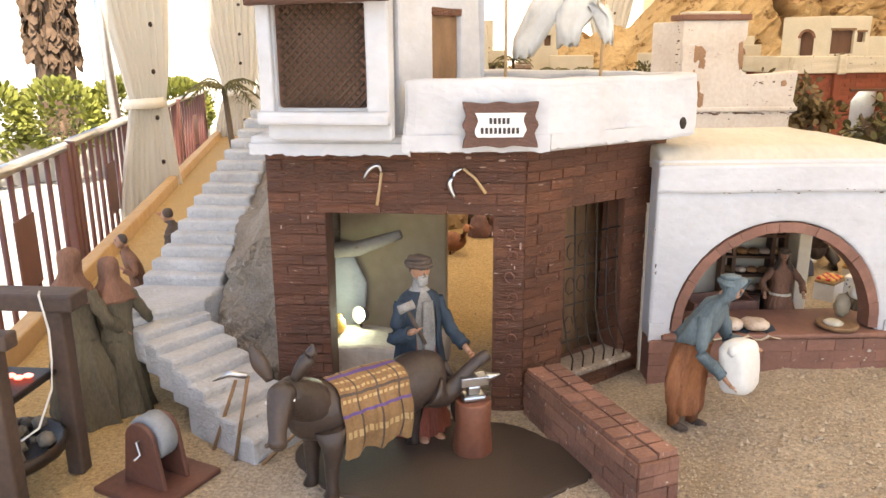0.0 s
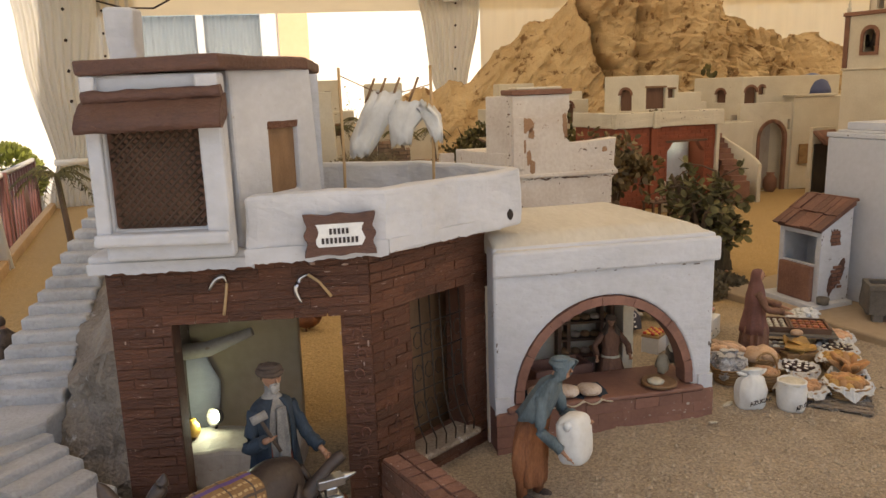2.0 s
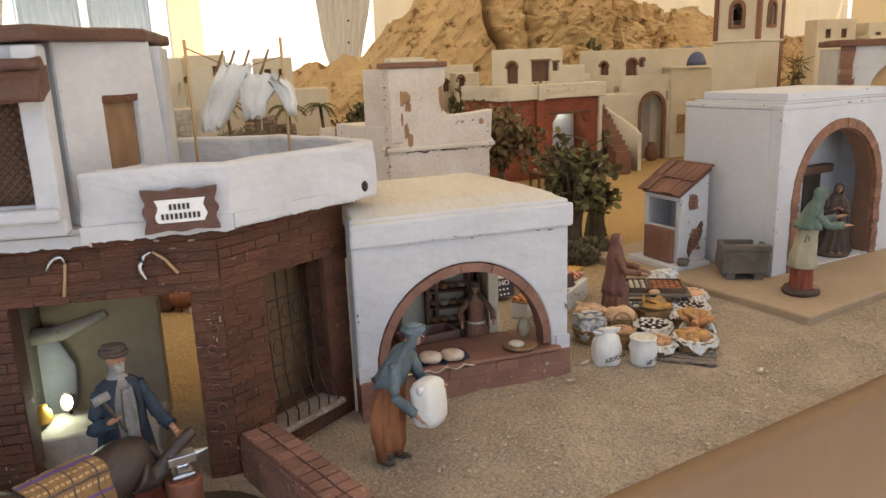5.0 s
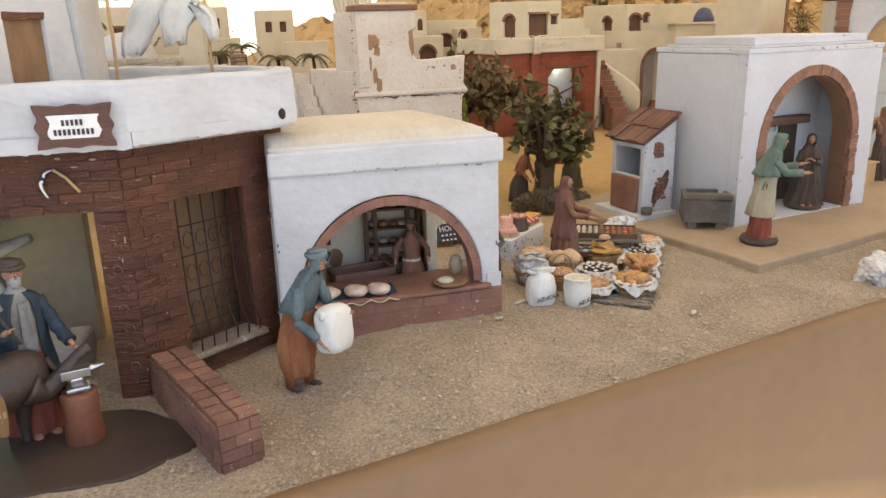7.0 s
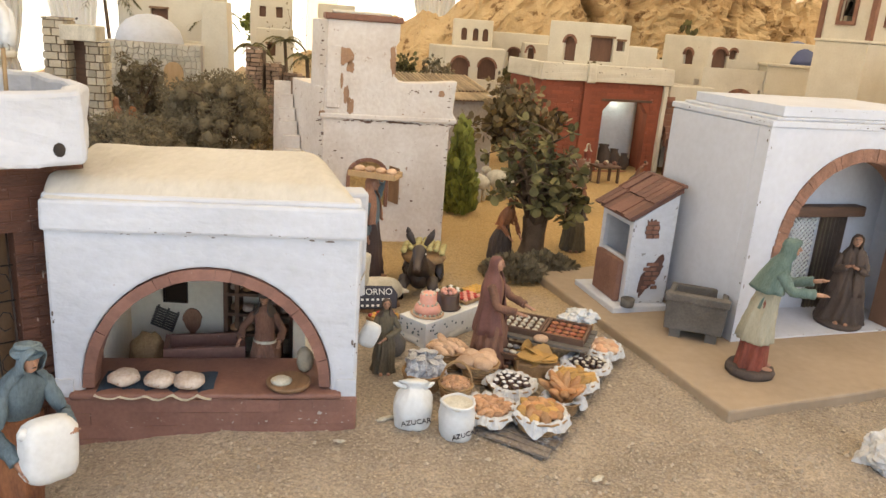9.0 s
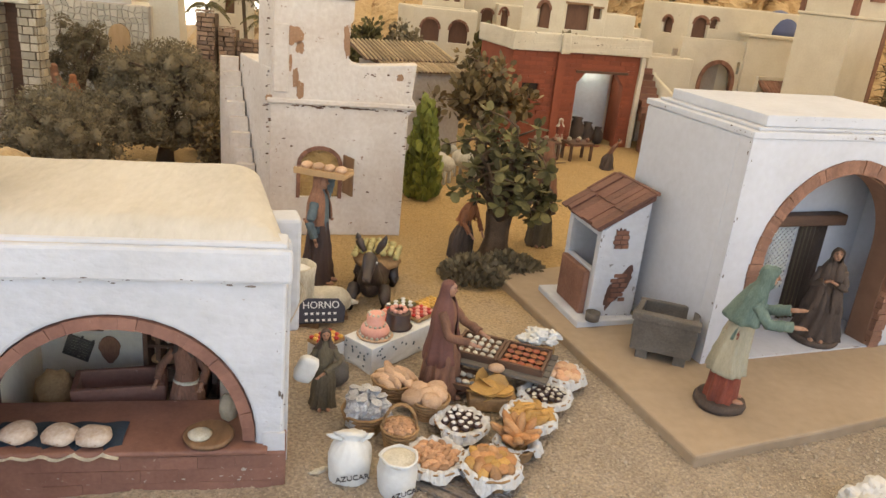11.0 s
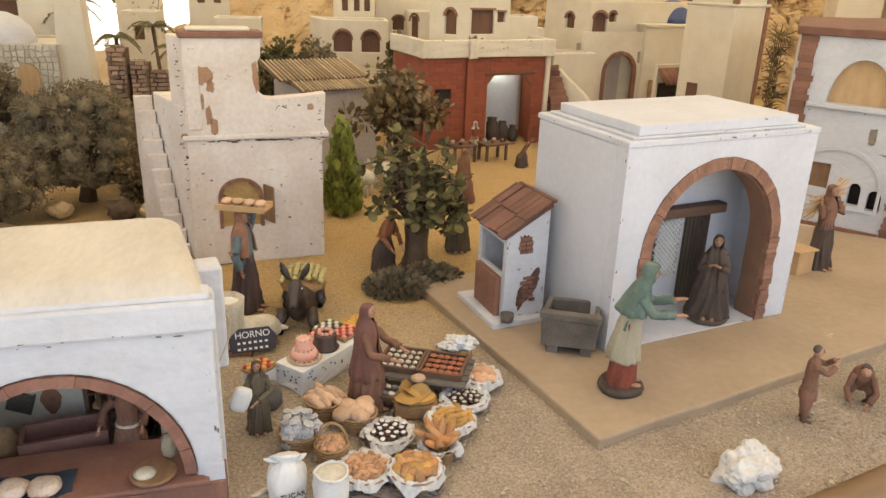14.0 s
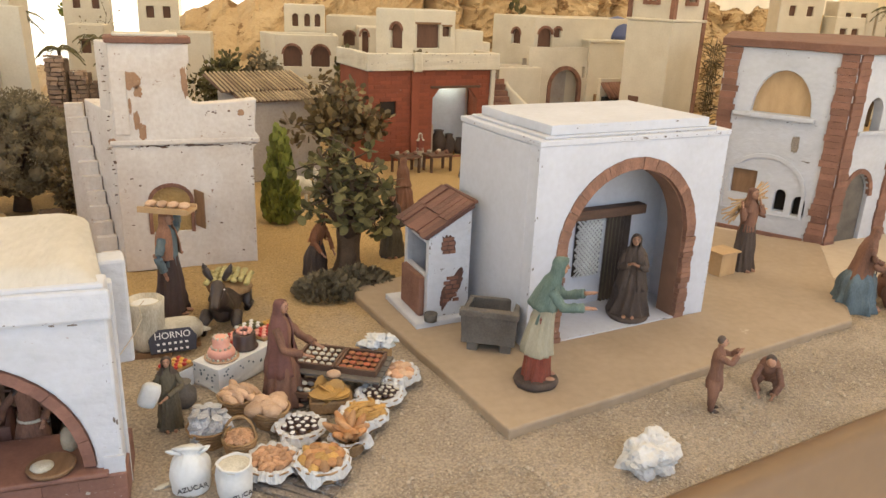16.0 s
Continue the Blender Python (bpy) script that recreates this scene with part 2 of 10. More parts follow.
STONEW = mat("pale_rubble", (0.52, 0.47, 0.38), (0.42, 0.37, 0.29), 60, 0.9, 0.6, island=0.15)
WROCK = mat("white_rock", (0.563, 0.546, 0.519), (0.44, 0.405, 0.361), 30, 0.8, 0.9, dist=0.008)
SKIN = mat("painted_skin", (0.36, 0.19, 0.115), (0.30, 0.15, 0.09), 80, 0.55, 0.2)
BROWN = mat("brown_cloth", (0.192, 0.09, 0.054), (0.12, 0.054, 0.0324), 110, 0.8, 0.7, stretch=(1, 1, 0.3), dist=0.004, fine=330, tone=1.6)
DBROWN = mat("dark_cloth", (0.0798, 0.0536, 0.0391), (0.0493, 0.0319, 0.0247), 110, 0.8, 0.7, stretch=(1, 1, 0.3), dist=0.004, fine=330, tone=1.6)
OLIVE = mat("olive_cloth", (0.12, 0.096, 0.06), (0.078, 0.06, 0.036), 110, 0.85, 0.7, stretch=(1, 1, 0.3), dist=0.004, fine=330, tone=1.6)
GREEN = mat("green_cloth", (0.125, 0.165, 0.135), (0.06, 0.10, 0.08), 110, 0.8, 0.7, stretch=(1, 1, 0.3), dist=0.004, fine=330, tone=1.6)
BLUE = mat("blue_cloth", (0.02, 0.036, 0.056), (0.013, 0.022, 0.035), 110, 0.8, 0.7, stretch=(1, 1, 0.3), dist=0.004, fine=330, tone=1.6)
TEAL = mat("grey_blue_cloth", (0.115, 0.15, 0.165), (0.066, 0.09, 0.1), 110, 0.8, 0.7, stretch=(1, 1, 0.3), dist=0.004, fine=330, tone=1.6)
RED = mat("red_cloth", (0.228, 0.054, 0.03), (0.144, 0.036, 0.0216), 110, 0.8, 0.7, stretch=(1, 1, 0.3), dist=0.004, fine=330, tone=1.6)
RUST = mat("rust_cloth", (0.312, 0.12, 0.048), (0.204, 0.072, 0.03), 110, 0.8, 0.7, stretch=(1, 1, 0.3), dist=0.004, fine=330, tone=1.6)
ROSE = mat("rose_cloth", (0.34, 0.17, 0.10), (0.24, 0.11, 0.065), 110, 0.8, 0.7, stretch=(1, 1, 0.3), dist=0.004, fine=330, tone=1.6)
PALECL = mat("pale_cloth", (0.55, 0.50, 0.40), (0.42, 0.37, 0.28), 110, 0.85, 0.7, stretch=(1, 1, 0.3), dist=0.004, fine=330, tone=1.6)
LINEN = mat("white_linen", (0.64, 0.631, 0.607), (0.541, 0.525, 0.492), 60, 0.85, 0.5, fine=120)
LINER = mat("crumpled_liner", (0.56, 0.55, 0.535), (0.42, 0.405, 0.385), 70, 0.85, 0.8, fine=120, dist=0.006)
FLOURY = mat("floury_crust", (0.6, 0.51, 0.43), (0.36, 0.24, 0.16), 60, 0.8, 0.8, dist=0.006, spots=((0.3, 0.17, 0.1), 0.36, 60))
HAIR = mat("grey_hair", (0.40, 0.38, 0.35), (0.25, 0.23, 0.21), 150, 0.8, 0.6)
DONKEY = mat("donkey_hide", (0.052, 0.033, 0.025), (0.028, 0.018, 0.014), 60, 0.48, 0.5, dist=0.004)
GREYCL = mat("grey_cloth", (0.30, 0.28, 0.26), (0.14, 0.13, 0.12), 110, 0.85, 0.7, fine=330, dist=0.004)
CHECKP = mat("pale_blanket_thread", (0.46, 0.32, 0.15), (0.34, 0.22, 0.10), 90, 0.85, 0.5)
BREAD = mat("bread_crust", (0.46, 0.25, 0.115), (0.27, 0.13, 0.05), 110, 0.7, 0.8, island=0.3, dist=0.004)
BREADP = mat("pale_bread", (0.60, 0.40, 0.26), (0.42, 0.25, 0.14), 110, 0.75, 0.8, island=0.25, dist=0.004)
BUN = mat("orange_bun", (0.46, 0.22, 0.085), (0.29, 0.12, 0.04), 110, 0.55, 0.7, island=0.3, dist=0.004)
CHOC = mat("dark_chocolate", (0.063, 0.028, 0.0196), (0.035, 0.0168, 0.0126), 90, 0.4, 0.3, island=0.3)
PALECANE = mat("pale_cane", (0.44, 0.33, 0.20), (0.33, 0.24, 0.14), 60, 0.8, 0.4, island=0.25)
WICKER = mat("wicker", (0.36, 0.22, 0.10), (0.22, 0.12, 0.05), 160, 0.8, 0.8, fine=220, dist=0.004)
PINK = mat("pink_icing", (0.70, 0.36, 0.28), (0.62, 0.28, 0.21), 80, 0.5, 0.2)
REDF = mat("red_glaze", (0.42, 0.025, 0.015), (0.3, 0.015, 0.01), 120, 0.35, 0.2, island=0.3)
YELLOW = mat("yellow_glaze", (0.58, 0.33, 0.06), (0.46, 0.24, 0.04), 120, 0.4, 0.2, island=0.2)
MELON = mat("pale_melon", (0.42, 0.36, 0.16), (0.3, 0.25, 0.09), 80, 0.6, 0.4)
DOORB = mat("brown_door", (0.15, 0.075, 0.045), (0.10, 0.045, 0.028), 60, 0.8, 0.4, stretch=(1, 1, 0.2))
# Near-black that stands for the shade inside openings and gaps.
DARK = mat("inside_shade", (0.035, 0.025, 0.018), (0.02, 0.014, 0.01), 60, 0.9, 0.2)
BLUED = mat("blue_dome_paint", (0.07, 0.09, 0.20), (0.05, 0.065, 0.15), 60, 0.5, 0.2)
SLATE = mat("slate_board", (0.03, 0.028, 0.045), (0.02, 0.02, 0.03), 60, 0.6, 0.2)
CHALK = mat("chalk", (0.75, 0.74, 0.72), (0.6, 0.6, 0.6), 90, 0.9, 0.1)
INK = mat("dark_ink", (0.04, 0.03, 0.03), (0.03, 0.02, 0.02), 90, 0.7, 0.1)
LILAC = mat("purple_band", (0.13, 0.07, 0.22), (0.08, 0.045, 0.14), 90, 0.8, 0.3)
CHECK = mat("ochre_blanket", (0.27, 0.155, 0.065), (0.16, 0.085, 0.035), 90, 0.85, 0.6)
PAVE = mat("paving", (0.42, 0.40, 0.37), (0.34, 0.32, 0.29), 6, 0.85, 0.2)
HOUSE = mat("pale_house_wall", (0.86, 0.81, 0.70), (0.80, 0.74, 0.62), 4, 0.85, 0.2)
PEACH = mat("peach_wall", (0.72, 0.46, 0.27), (0.66, 0.42, 0.24), 4, 0.85, 0.2)


def glass_mat():
    m = bpy.data.materials.new("window_glass")
    m.use_nodes = True
    p = m.node_tree.nodes["Principled BSDF"]
    p.inputs["Base Color"].default_value, p.inputs["Roughness"].default_value = (0.75, 0.8, 0.82, 1), 0.05
    p.inputs["Transmission Weight"].default_value = 0.9
    return m


def lamp_mat(name, colour, power):
    m = bpy.data.materials.new(name)
    m.use_nodes = True
    p = m.node_tree.nodes["Principled BSDF"]
    p.inputs["Emission Color"].default_value, p.inputs["Emission Strength"].default_value = (*colour, 1), power
    return m


def cloth_through(name, a, share):
    """Canvas that lets daylight through."""
    m = bpy.data.materials.new(name)
    m.use_nodes = True
    n, l = m.node_tree.nodes, m.node_tree.links
    tr, mx, no = n.new("ShaderNodeBsdfTranslucent"), n.new("ShaderNodeMixShader"), n.new("ShaderNodeTexNoise")
    no.inputs["Scale"].default_value = 3
    ra = n.new("ShaderNodeMix")
    ra.data_type = "RGBA"
    ra.inputs["A"].default_value, ra.inputs["B"].default_value = (*a, 1), (*(c * 0.88 for c in a), 1)
    l.new(no.outputs["Fac"], ra.inputs["Factor"])
    p = n["Principled BSDF"]
    p.inputs["Roughness"].default_value = 0.7
    l.new(ra.outputs["Result"], p.inputs["Base Color"])
    l.new(ra.outputs["Result"], tr.inputs[0])
    mx.inputs[0].default_value = share
    l.new(p.outputs[0], mx.inputs[1])
    l.new(tr.outputs[0], mx.inputs[2])
    l.new(mx.outputs[0], n["Material Output"].inputs[0])
    return m


GLASS = glass_mat()
TENT = cloth_through("tent_canvas", (0.88, 0.77, 0.58), 0.36)
DRAPE = cloth_through("drape_canvas", (0.86, 0.83, 0.77), 0.62)
LAMP = lamp_mat("lamp_glow", (0.85, 1.0, 0.9), 30)
LAMPI = lamp_mat("hidden_lamp_glow", (0.9, 1.0, 0.85), 14)
EMBER = lamp_mat("ember_glow", (1.0, 0.1, 0.04), 1.3)

# ---- building kit: all sizes below are in model units ----
def part(name, bm, material, parent=None, label="", at=None, smooth=False, bevel=0.0, kind=""):
    """Links a bmesh as one mesh object, scaled to metres."""
    for v in bm.verts:
        v.co *= U
    me = bpy.data.meshes.new(name)
    if smooth:
        for f in bm.faces:
            f.smooth = True
    bm.to_mesh(me)
    bm.free()
    for m in material if isinstance(material, (list, tuple)) else [material]:
        me.materials.append(m)
    ob = new(name, me)
    if at is not None:
        ob.matrix_basis = T(at.translation * U) @ at.to_3x3().to_4x4()
    if parent:
        ob.parent = parent
    if bevel:
        b = ob.modifiers.new("bevel", "BEVEL")
        b.width, b.segments, b.limit_method, b.angle_limit = bevel * U, 2, "ANGLE", radians(40)
    return tagged(ob, label, kind=kind)


def thing(name, label, category, x=0.0, y=0.0, z=0.0, rz=0.0, group="", kind=""):
    ob = new(name)
    ob.empty_display_size = 0.02
    ob.matrix_basis = pose(x * U, y * U, z * U, 0, 0, rz)
    return tagged(ob, label, category, group, kind)


def at(x, y, z, rx=0, ry=0, rz=0):
    return pose(x, y, z, rx, ry, rz)


def box(bm, x0, x1, y0, y1, z0, z1, m=None, mi=0, taper=0.0):
    c = [(x, y, z) for z in (z0, z1) for x, y in ((x0, y0), (x1, y0), (x1, y1), (x0, y1))]
    if taper:
        mx, my = (x0 + x1) / 2, (y0 + y1) / 2
        c = c[:4] + [(mx + (x - mx) * (1 - taper), my + (y - my) * (1 - taper), z) for x, y, z in c[4:]]
    v = [bm.verts.new(m @ Vector(p) if m else p) for p in c]
    for f in ((3, 2, 1, 0), (4, 5, 6, 7), (0, 1, 5, 4), (1, 2, 6, 5), (2, 3, 7, 6), (3, 0, 4, 7)):
        bm.faces.new([v[i] for i in f]).material_index = mi


def boxes(*rows):
    bm = bmesh.new()
    for r in rows:
        box(bm, *r)
    return bm


def prism(bm, pts, z0, z1, m=None, mi=0):
    """A ground outline (counter-clockwise) raised from z0 to z1."""
    lo = [bm.verts.new(m @ Vector((x, y, z0)) if m else (x, y, z0)) for x, y in pts]
    hi = [bm.verts.new(m @ Vector((x, y, z1)) if m else (x, y, z1)) for x, y in pts]
    bm.faces.new(lo[::-1]).material_index = mi
    bm.faces.new(hi).material_index = mi
    for i in range(len(pts)):
        j = (i + 1) % len(pts)
        bm.faces.new((lo[i], lo[j], hi[j], hi[i])).material_index = mi


def frame_at(a, b, z=0.0):
    """Axes of a wall that runs from ground point a to b: x along it, y into it (to the left of the way), z up."""
    d = Vector((b[0] - a[0], b[1] - a[1], 0))
    return T(Vector((a[0], a[1], z))) @ Matrix.Rotation(math.atan2(d.y, d.x), 4, "Z"), d.length


def panel(bm, outer, holes, depth, m=None, mi=0, y0=0.0):
    """An upright slab with outline outer (x, z) and openings cut through it."""
    edges = []
    for loop in (outer, *holes):
        vs = [bm.verts.new((x, y0, z)) for x, z in loop]
        edges += [bm.edges.new((vs[i], vs[(i + 1) % len(vs)])) for i in range(len(vs))]
    r = bmesh.ops.triangle_fill(bm, use_beauty=True, use_dissolve=False, edges=edges)
    faces = [g for g in r["geom"] if isinstance(g, bmesh.types.BMFace)]
    ex = bmesh.ops.extrude_face_region(bm, geom=faces)
    moved = [g for g in ex["geom"] if isinstance(g, bmesh.types.BMVert)]
    for v in moved:
        v.co.y += depth
    mine = {v for e in edges for v in e.verts if e.is_valid} | set(moved)
    if m:
        for v in mine:
            v.co = m @ v.co
    for f in bm.faces:
        if all(v in mine for v in f.verts):
            f.material_index = mi
    bmesh.ops.recalc_face_normals(bm, faces=[f for f in bm.faces if f.verts[0] in mine])


def rect(x0, x1, z0, z1):
    return [(x0, z0), (x1, z0), (x1, z1), (x0, z1)]


def arch(cx, w, z0, zs, zt, n=14):
    """Outline of an arched opening: spring at zs, crown at zt."""
    p = [(cx - w / 2, z0), (cx + w / 2, z0)]
    return p + [(cx + w / 2 * math.cos(math.pi * i / n), zs + (zt - zs) * math.sin(math.pi * i / n)) for i in range(n + 1)]


def tube(bm, pts, radii, n=8, mi=0, caps=True):
    """A round limb through points with a radius at each."""
    pts = [Vector(p) for p in pts]
    radii = radii if isinstance(radii, (list, tuple)) else [radii] * len(pts)
    rings = []
    for i, p in enumerate(pts):
        d = (pts[min(i + 1, len(pts) - 1)] - pts[max(i - 1, 0)]).normalized()
        s = d.cross(Vector((0, 0, 1)) if abs(d.z) < 0.9 else Vector((1, 0, 0))).normalized()
        u = s.cross(d)
        rings.append([bm.verts.new(p + radii[i] * (math.cos(2 * math.pi * k / n) * s + math.sin(2 * math.pi * k / n) * u)) for k in range(n)])
    skin_rings(bm, rings, mi, caps)


def skin_rings(bm, rings, mi=0, caps=True):
    n = len(rings[0])
    for a, b in zip(rings, rings[1:]):
        for k in range(n):
            f = bm.faces.new((a[k], a[(k + 1) % n], b[(k + 1) % n], b[k]))
            f.material_index, f.smooth = mi, True
    if caps:
        for r in (rings[0][::-1], rings[-1]):
            bm.faces.new(r).material_index = mi


def lathe(bm, prof, n=16, cx=0.0, cy=0.0, mi=0, fold=0.0, folds=7, phase=0.0, flat=1.0, m=None, caps=True):
    """A turned body from (radius, z) rows; fold: depth of pleats; rows may add a shift in x and y."""
    rings = []
    for row in prof:
        r, z, dx, dy = (*row, 0, 0)[:4]
        ring = []
        for k in range(n):
            a = 2 * math.pi * k / n
            q = r * (1 + fold * math.sin(folds * a + phase + 1.5 * z))
            p = Vector((cx + dx + q * math.cos(a), cy + dy + q * flat * math.sin(a), z))
            ring.append(bm.verts.new(m @ p if m else p))
        rings.append(ring)
    skin_rings(bm, rings, mi, caps)


def ball(bm, c, r, mi=0, sub=2, rough=0.0, freq=2.0, m=None, seed=0.0):
    """An ellipsoid, with noise on its surface when rough."""
    r = r if isinstance(r, (list, tuple)) else (r, r, r)
    made = bmesh.ops.create_icosphere(bm, subdivisions=sub, radius=1.0)
    for v in made["verts"]:
        k = 1 + (rough * noise.noise(v.co * freq + Vector((seed, seed * 1.7, -seed))) if rough else 0)
        p = Vector((v.co.x * r[0] * k, v.co.y * r[1] * k, v.co.z * r[2] * k))
        v.co = Vector(c) + (m.to_3x3() @ p if m else p)
        for f in v.link_faces:
            f.material_index, f.smooth = mi, True


def leaf(bm, c, d, size, rnd, mi=0):
    """One rounded leaf of six corners at c along d."""
    d = Vector(d).normalized()
    s = d.cross(Vector((rnd.uniform(-1, 1), rnd.uniform(-1, 1), rnd.uniform(-1, 1)))).normalized()
    c = Vector(c)
    q = [c, c + size * (0.35 * d + 0.3 * s), c + size * (0.75 * d + 0.27 * s), c + size * d, c + size * (0.75 * d - 0.27 * s), c + size * (0.35 * d - 0.3 * s)]
    bm.faces.new([bm.verts.new(p) for p in q]).material_index = mi


def words(text, size, m, material, parent, name="lettering"):
    """Lettering in the built-in font as a mesh; it reads along x and stands in z."""
    cu = bpy.data.curves.new(name, "FONT")
    cu.body, cu.size, cu.extrude, cu.align_x, cu.align_y = text, size * U, 0.004 * U, "CENTER", "CENTER"
    tmp = bpy.data.objects.new("tmp", cu)
    me = bpy.data.meshes.new_from_object(tmp)
    me.name = name
    bpy.data.objects.remove(tmp)
    bpy.data.curves.remove(cu)
    me.materials.append(material)
    ob = new(name, me)
    ob.matrix_basis = T(m.translation * U) @ m.to_3x3().to_4x4() @ Matrix.Rotation(radians(90), 4, "X")
    ob.parent = parent
    return ob


def uneven(bm, amount, freq, cuts=0, seed=0.0):
    """Hand-made unevenness of an edge or wall."""
    if cuts:
        bmesh.ops.subdivide_edges(bm, edges=[e for e in bm.edges if e.calc_length() > 0.25], cuts=cuts, use_grid_fill=True)
    for v in bm.verts:
        p = v.co * freq + Vector((seed, 0, 0))
        v.co += amount * Vector((noise.noise(p), noise.noise(p + Vector((7, 0, 0))), 0.5 * noise.noise(p + Vector((0, 9, 0)))))

# ---- ground, table, tent and what lies outside it ----
FLOOR = -3.75


def gz(x, y):
    """Height of the sand."""
    dip = -0.13 * min(1, max(0, (-1.2 - x) / 1.2))
    return dip + 0.03 * noise.noise(Vector((x * 0.8, y * 0.8, 0))) + 0.022 * noise.noise(Vector((x * 3.2, y * 3.2, 3))) + 0.012 * noise.noise(Vector((x * 8, y * 8, 6)))


def ground():
    bm = bmesh.new()
    nx, ny = 330, 260
    a, b, c, d = Vector((-8.13, -5.35)), Vector((26, 6.3)), Vector((32, 34)), Vector((-19, 34))
    rows = []
    for j in range(ny + 1):
        t = (j / ny) ** 1.6
        row = []
        for i in range(nx + 1):
            s = i / nx
            p = (a * (1 - s) + b * s) * (1 - t) + (d * (1 - s) + c * s) * t
            row.append(bm.verts.new((p.x, p.y, gz(p.x, p.y))))
        rows.append(row)
    for j in range(ny):
        for i in range(nx):
            bm.faces.new((rows[j][i], rows[j][i + 1], rows[j + 1][i + 1], rows[j + 1][i])).smooth = True
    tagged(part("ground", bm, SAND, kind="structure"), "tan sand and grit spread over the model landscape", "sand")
    bm = bmesh.new()
    box(bm, -2000, 2000, -2000, 2000, FLOOR - 0.5, FLOOR)
    tagged(part("pavement", bm, PAVE, kind="structure"), "pale grey paving of the square under the tent", "pavement")


def table_edges():
    m, w = frame_at((-8.13, -5.4), (26, 6.25))
    bm = bmesh.new()
    prof = [(0.16, -0.3), (0.12, 0.03), (0.03, 0.085), (-0.07, 0.1), (-0.16, 0.075), (-0.21, 0.0), (-0.5, FLOOR), (-0.3, FLOOR)]
    n = 60
    rings = []
    for i in range(n + 1):
        x = w * i / n
        k = 0.02 * noise.noise(Vector((x * 1.1, 0, 5)))
        rings.append([bm.verts.new(m @ Vector((x, y, z + k if z > -1 else z))) for y, z in prof])
    skin_rings(bm, rings)
    tagged(part("table_front", bm, BOARD, kind="structure"), "brown painted front board with a rounded rim along the sand", "table edge")
    m, w = frame_at((-8.13, -5.4), (-19, 34))
    bm = bmesh.new()
    box(bm, 0, w, 0.0, 0.22, -0.3, 0.12, m)
    box(bm, 0, w, 0.05, 0.17, FLOOR, -0.3, m)
    tagged(part("table_side", bm, PALEWOOD, kind="structure", bevel=0.03), "ochre wooden rail along the sand table", "table edge")


def tent():
    bm = bmesh.new()
    q = [(-8.5, -10.5), (32, -10.5), (32, 33.4), (-17.2, 33.4)]
    ridge = [(8, -10.5), (8, 33.4)]
    e = [bm.verts.new((x, y, 9.56)) for x, y in q]
    r = [bm.verts.new((x, y, 14)) for x, y in ridge]
    bm.faces.new((e[0], r[0], r[1], e[3]))
    bm.faces.new((r[0], e[1], e[2], r[1]))
    bm.faces.new((e[3], r[1], e[2]))
    tagged(part("tent_roof", bm, TENT, kind="structure"), "cream canvas roof of the marquee glowing with daylight", "tent")
    bm = bmesh.new()
    for a, b in ((q[3], q[2]), (q[0], q[3])):
        m, w = frame_at(a, b)
        box(bm, 0, w, -0.25, 0.2, 9.0, 9.54, m)
    tagged(part("tent_beam", bm, ALU, kind="structure", bevel=0.05), "grey aluminium eave beam of the marquee", "beam")
    for k, (a, b) in enumerate(((q[3], q[2]), (q[0], q[3]))):
        m, w = frame_at(a, b)
        bm = bmesh.new()
        n = 80
        vs = [[bm.verts.new(m @ Vector((w * i / n, -0.1 + 0.03 * math.sin(i * 0.8) * (9 - z), z))) for z in (8.0, 8.5, 9.0)] for i in range(n + 1)]
        for p, o in zip(vs, vs[1:]):
            for j in range(2):
                bm.faces.new((p[j], o[j], o[j + 1], p[j + 1])).smooth = True
        tagged(part("tent_valance", bm, TENT, kind="structure"), "cream canvas valance under the eave beam", "tent")
    th = thing("roof_brace", "grey aluminium brace between eave beam and rafters", "beam")
    for p0, p1 in (((15.6, 33.0, 9.1), (19.5, 32.2, 11.0)), ((-17, 33.0, 9.2), (-14, 28, 10.4)), ((0.6, 33.0, 9.1), (3.4, 32, 12.4))):
        bm = bmesh.new()
        tube(bm, [p0, p1], 0.16, 8)
        part("strut", bm, ALU, th)
    bm = bmesh.new()
    tube(bm, [(-17.4, 32.7, 8.9), (-15.5, 32.7, 8.35), (-14, 32.7, 8.3), (-12.6, 32.7, 9.0), (-11.8, 32.7, 9.5)], 0.05, 6)
    tagged(part("cable", bm, IRON), "black cable looping under the eave beam", "cable")
    th = thing("flood_light", "white floodlight box fixed to the eave beam", "lamp", 1.0, 32.6, 8.35)
    bm = boxes((-0.45, 0.45, -0.2, 0.1, 0, 0.85))
    part("housing", bm, CHALK, th, bevel=0.05)
    bm = boxes((-0.12, 0.12, 0.1, 0.3, 0.3, 1.0))
    part("bracket", bm, ALU, th)
    m, w = frame_at((2.6, 33.2), (32, 33.2))
    bm = bmesh.new()
    n = 120
    vs = [[bm.verts.new(m @ Vector((w * i / n, 0.12 * math.sin(i * 0.9), z))) for z in (FLOOR, 8.9)] for i in range(n + 1)]
    for a, b in zip(vs, vs[1:]):
        bm.faces.new((a[0], b[0], b[1], a[1])).smooth = True
    tagged(part("tent_wall", bm, TENT, kind="structure"), "yellow canvas back wall of the marquee", "tent")
    m, w = frame_at((32, 33), (32, -10))
    bm = bmesh.new()
    box(bm, 0, w, 0, 0.1, FLOOR, 9.3, m)
    tagged(part("tent_wall_side", bm, TENT, kind="structure"), "cream canvas side wall of the marquee", "tent")


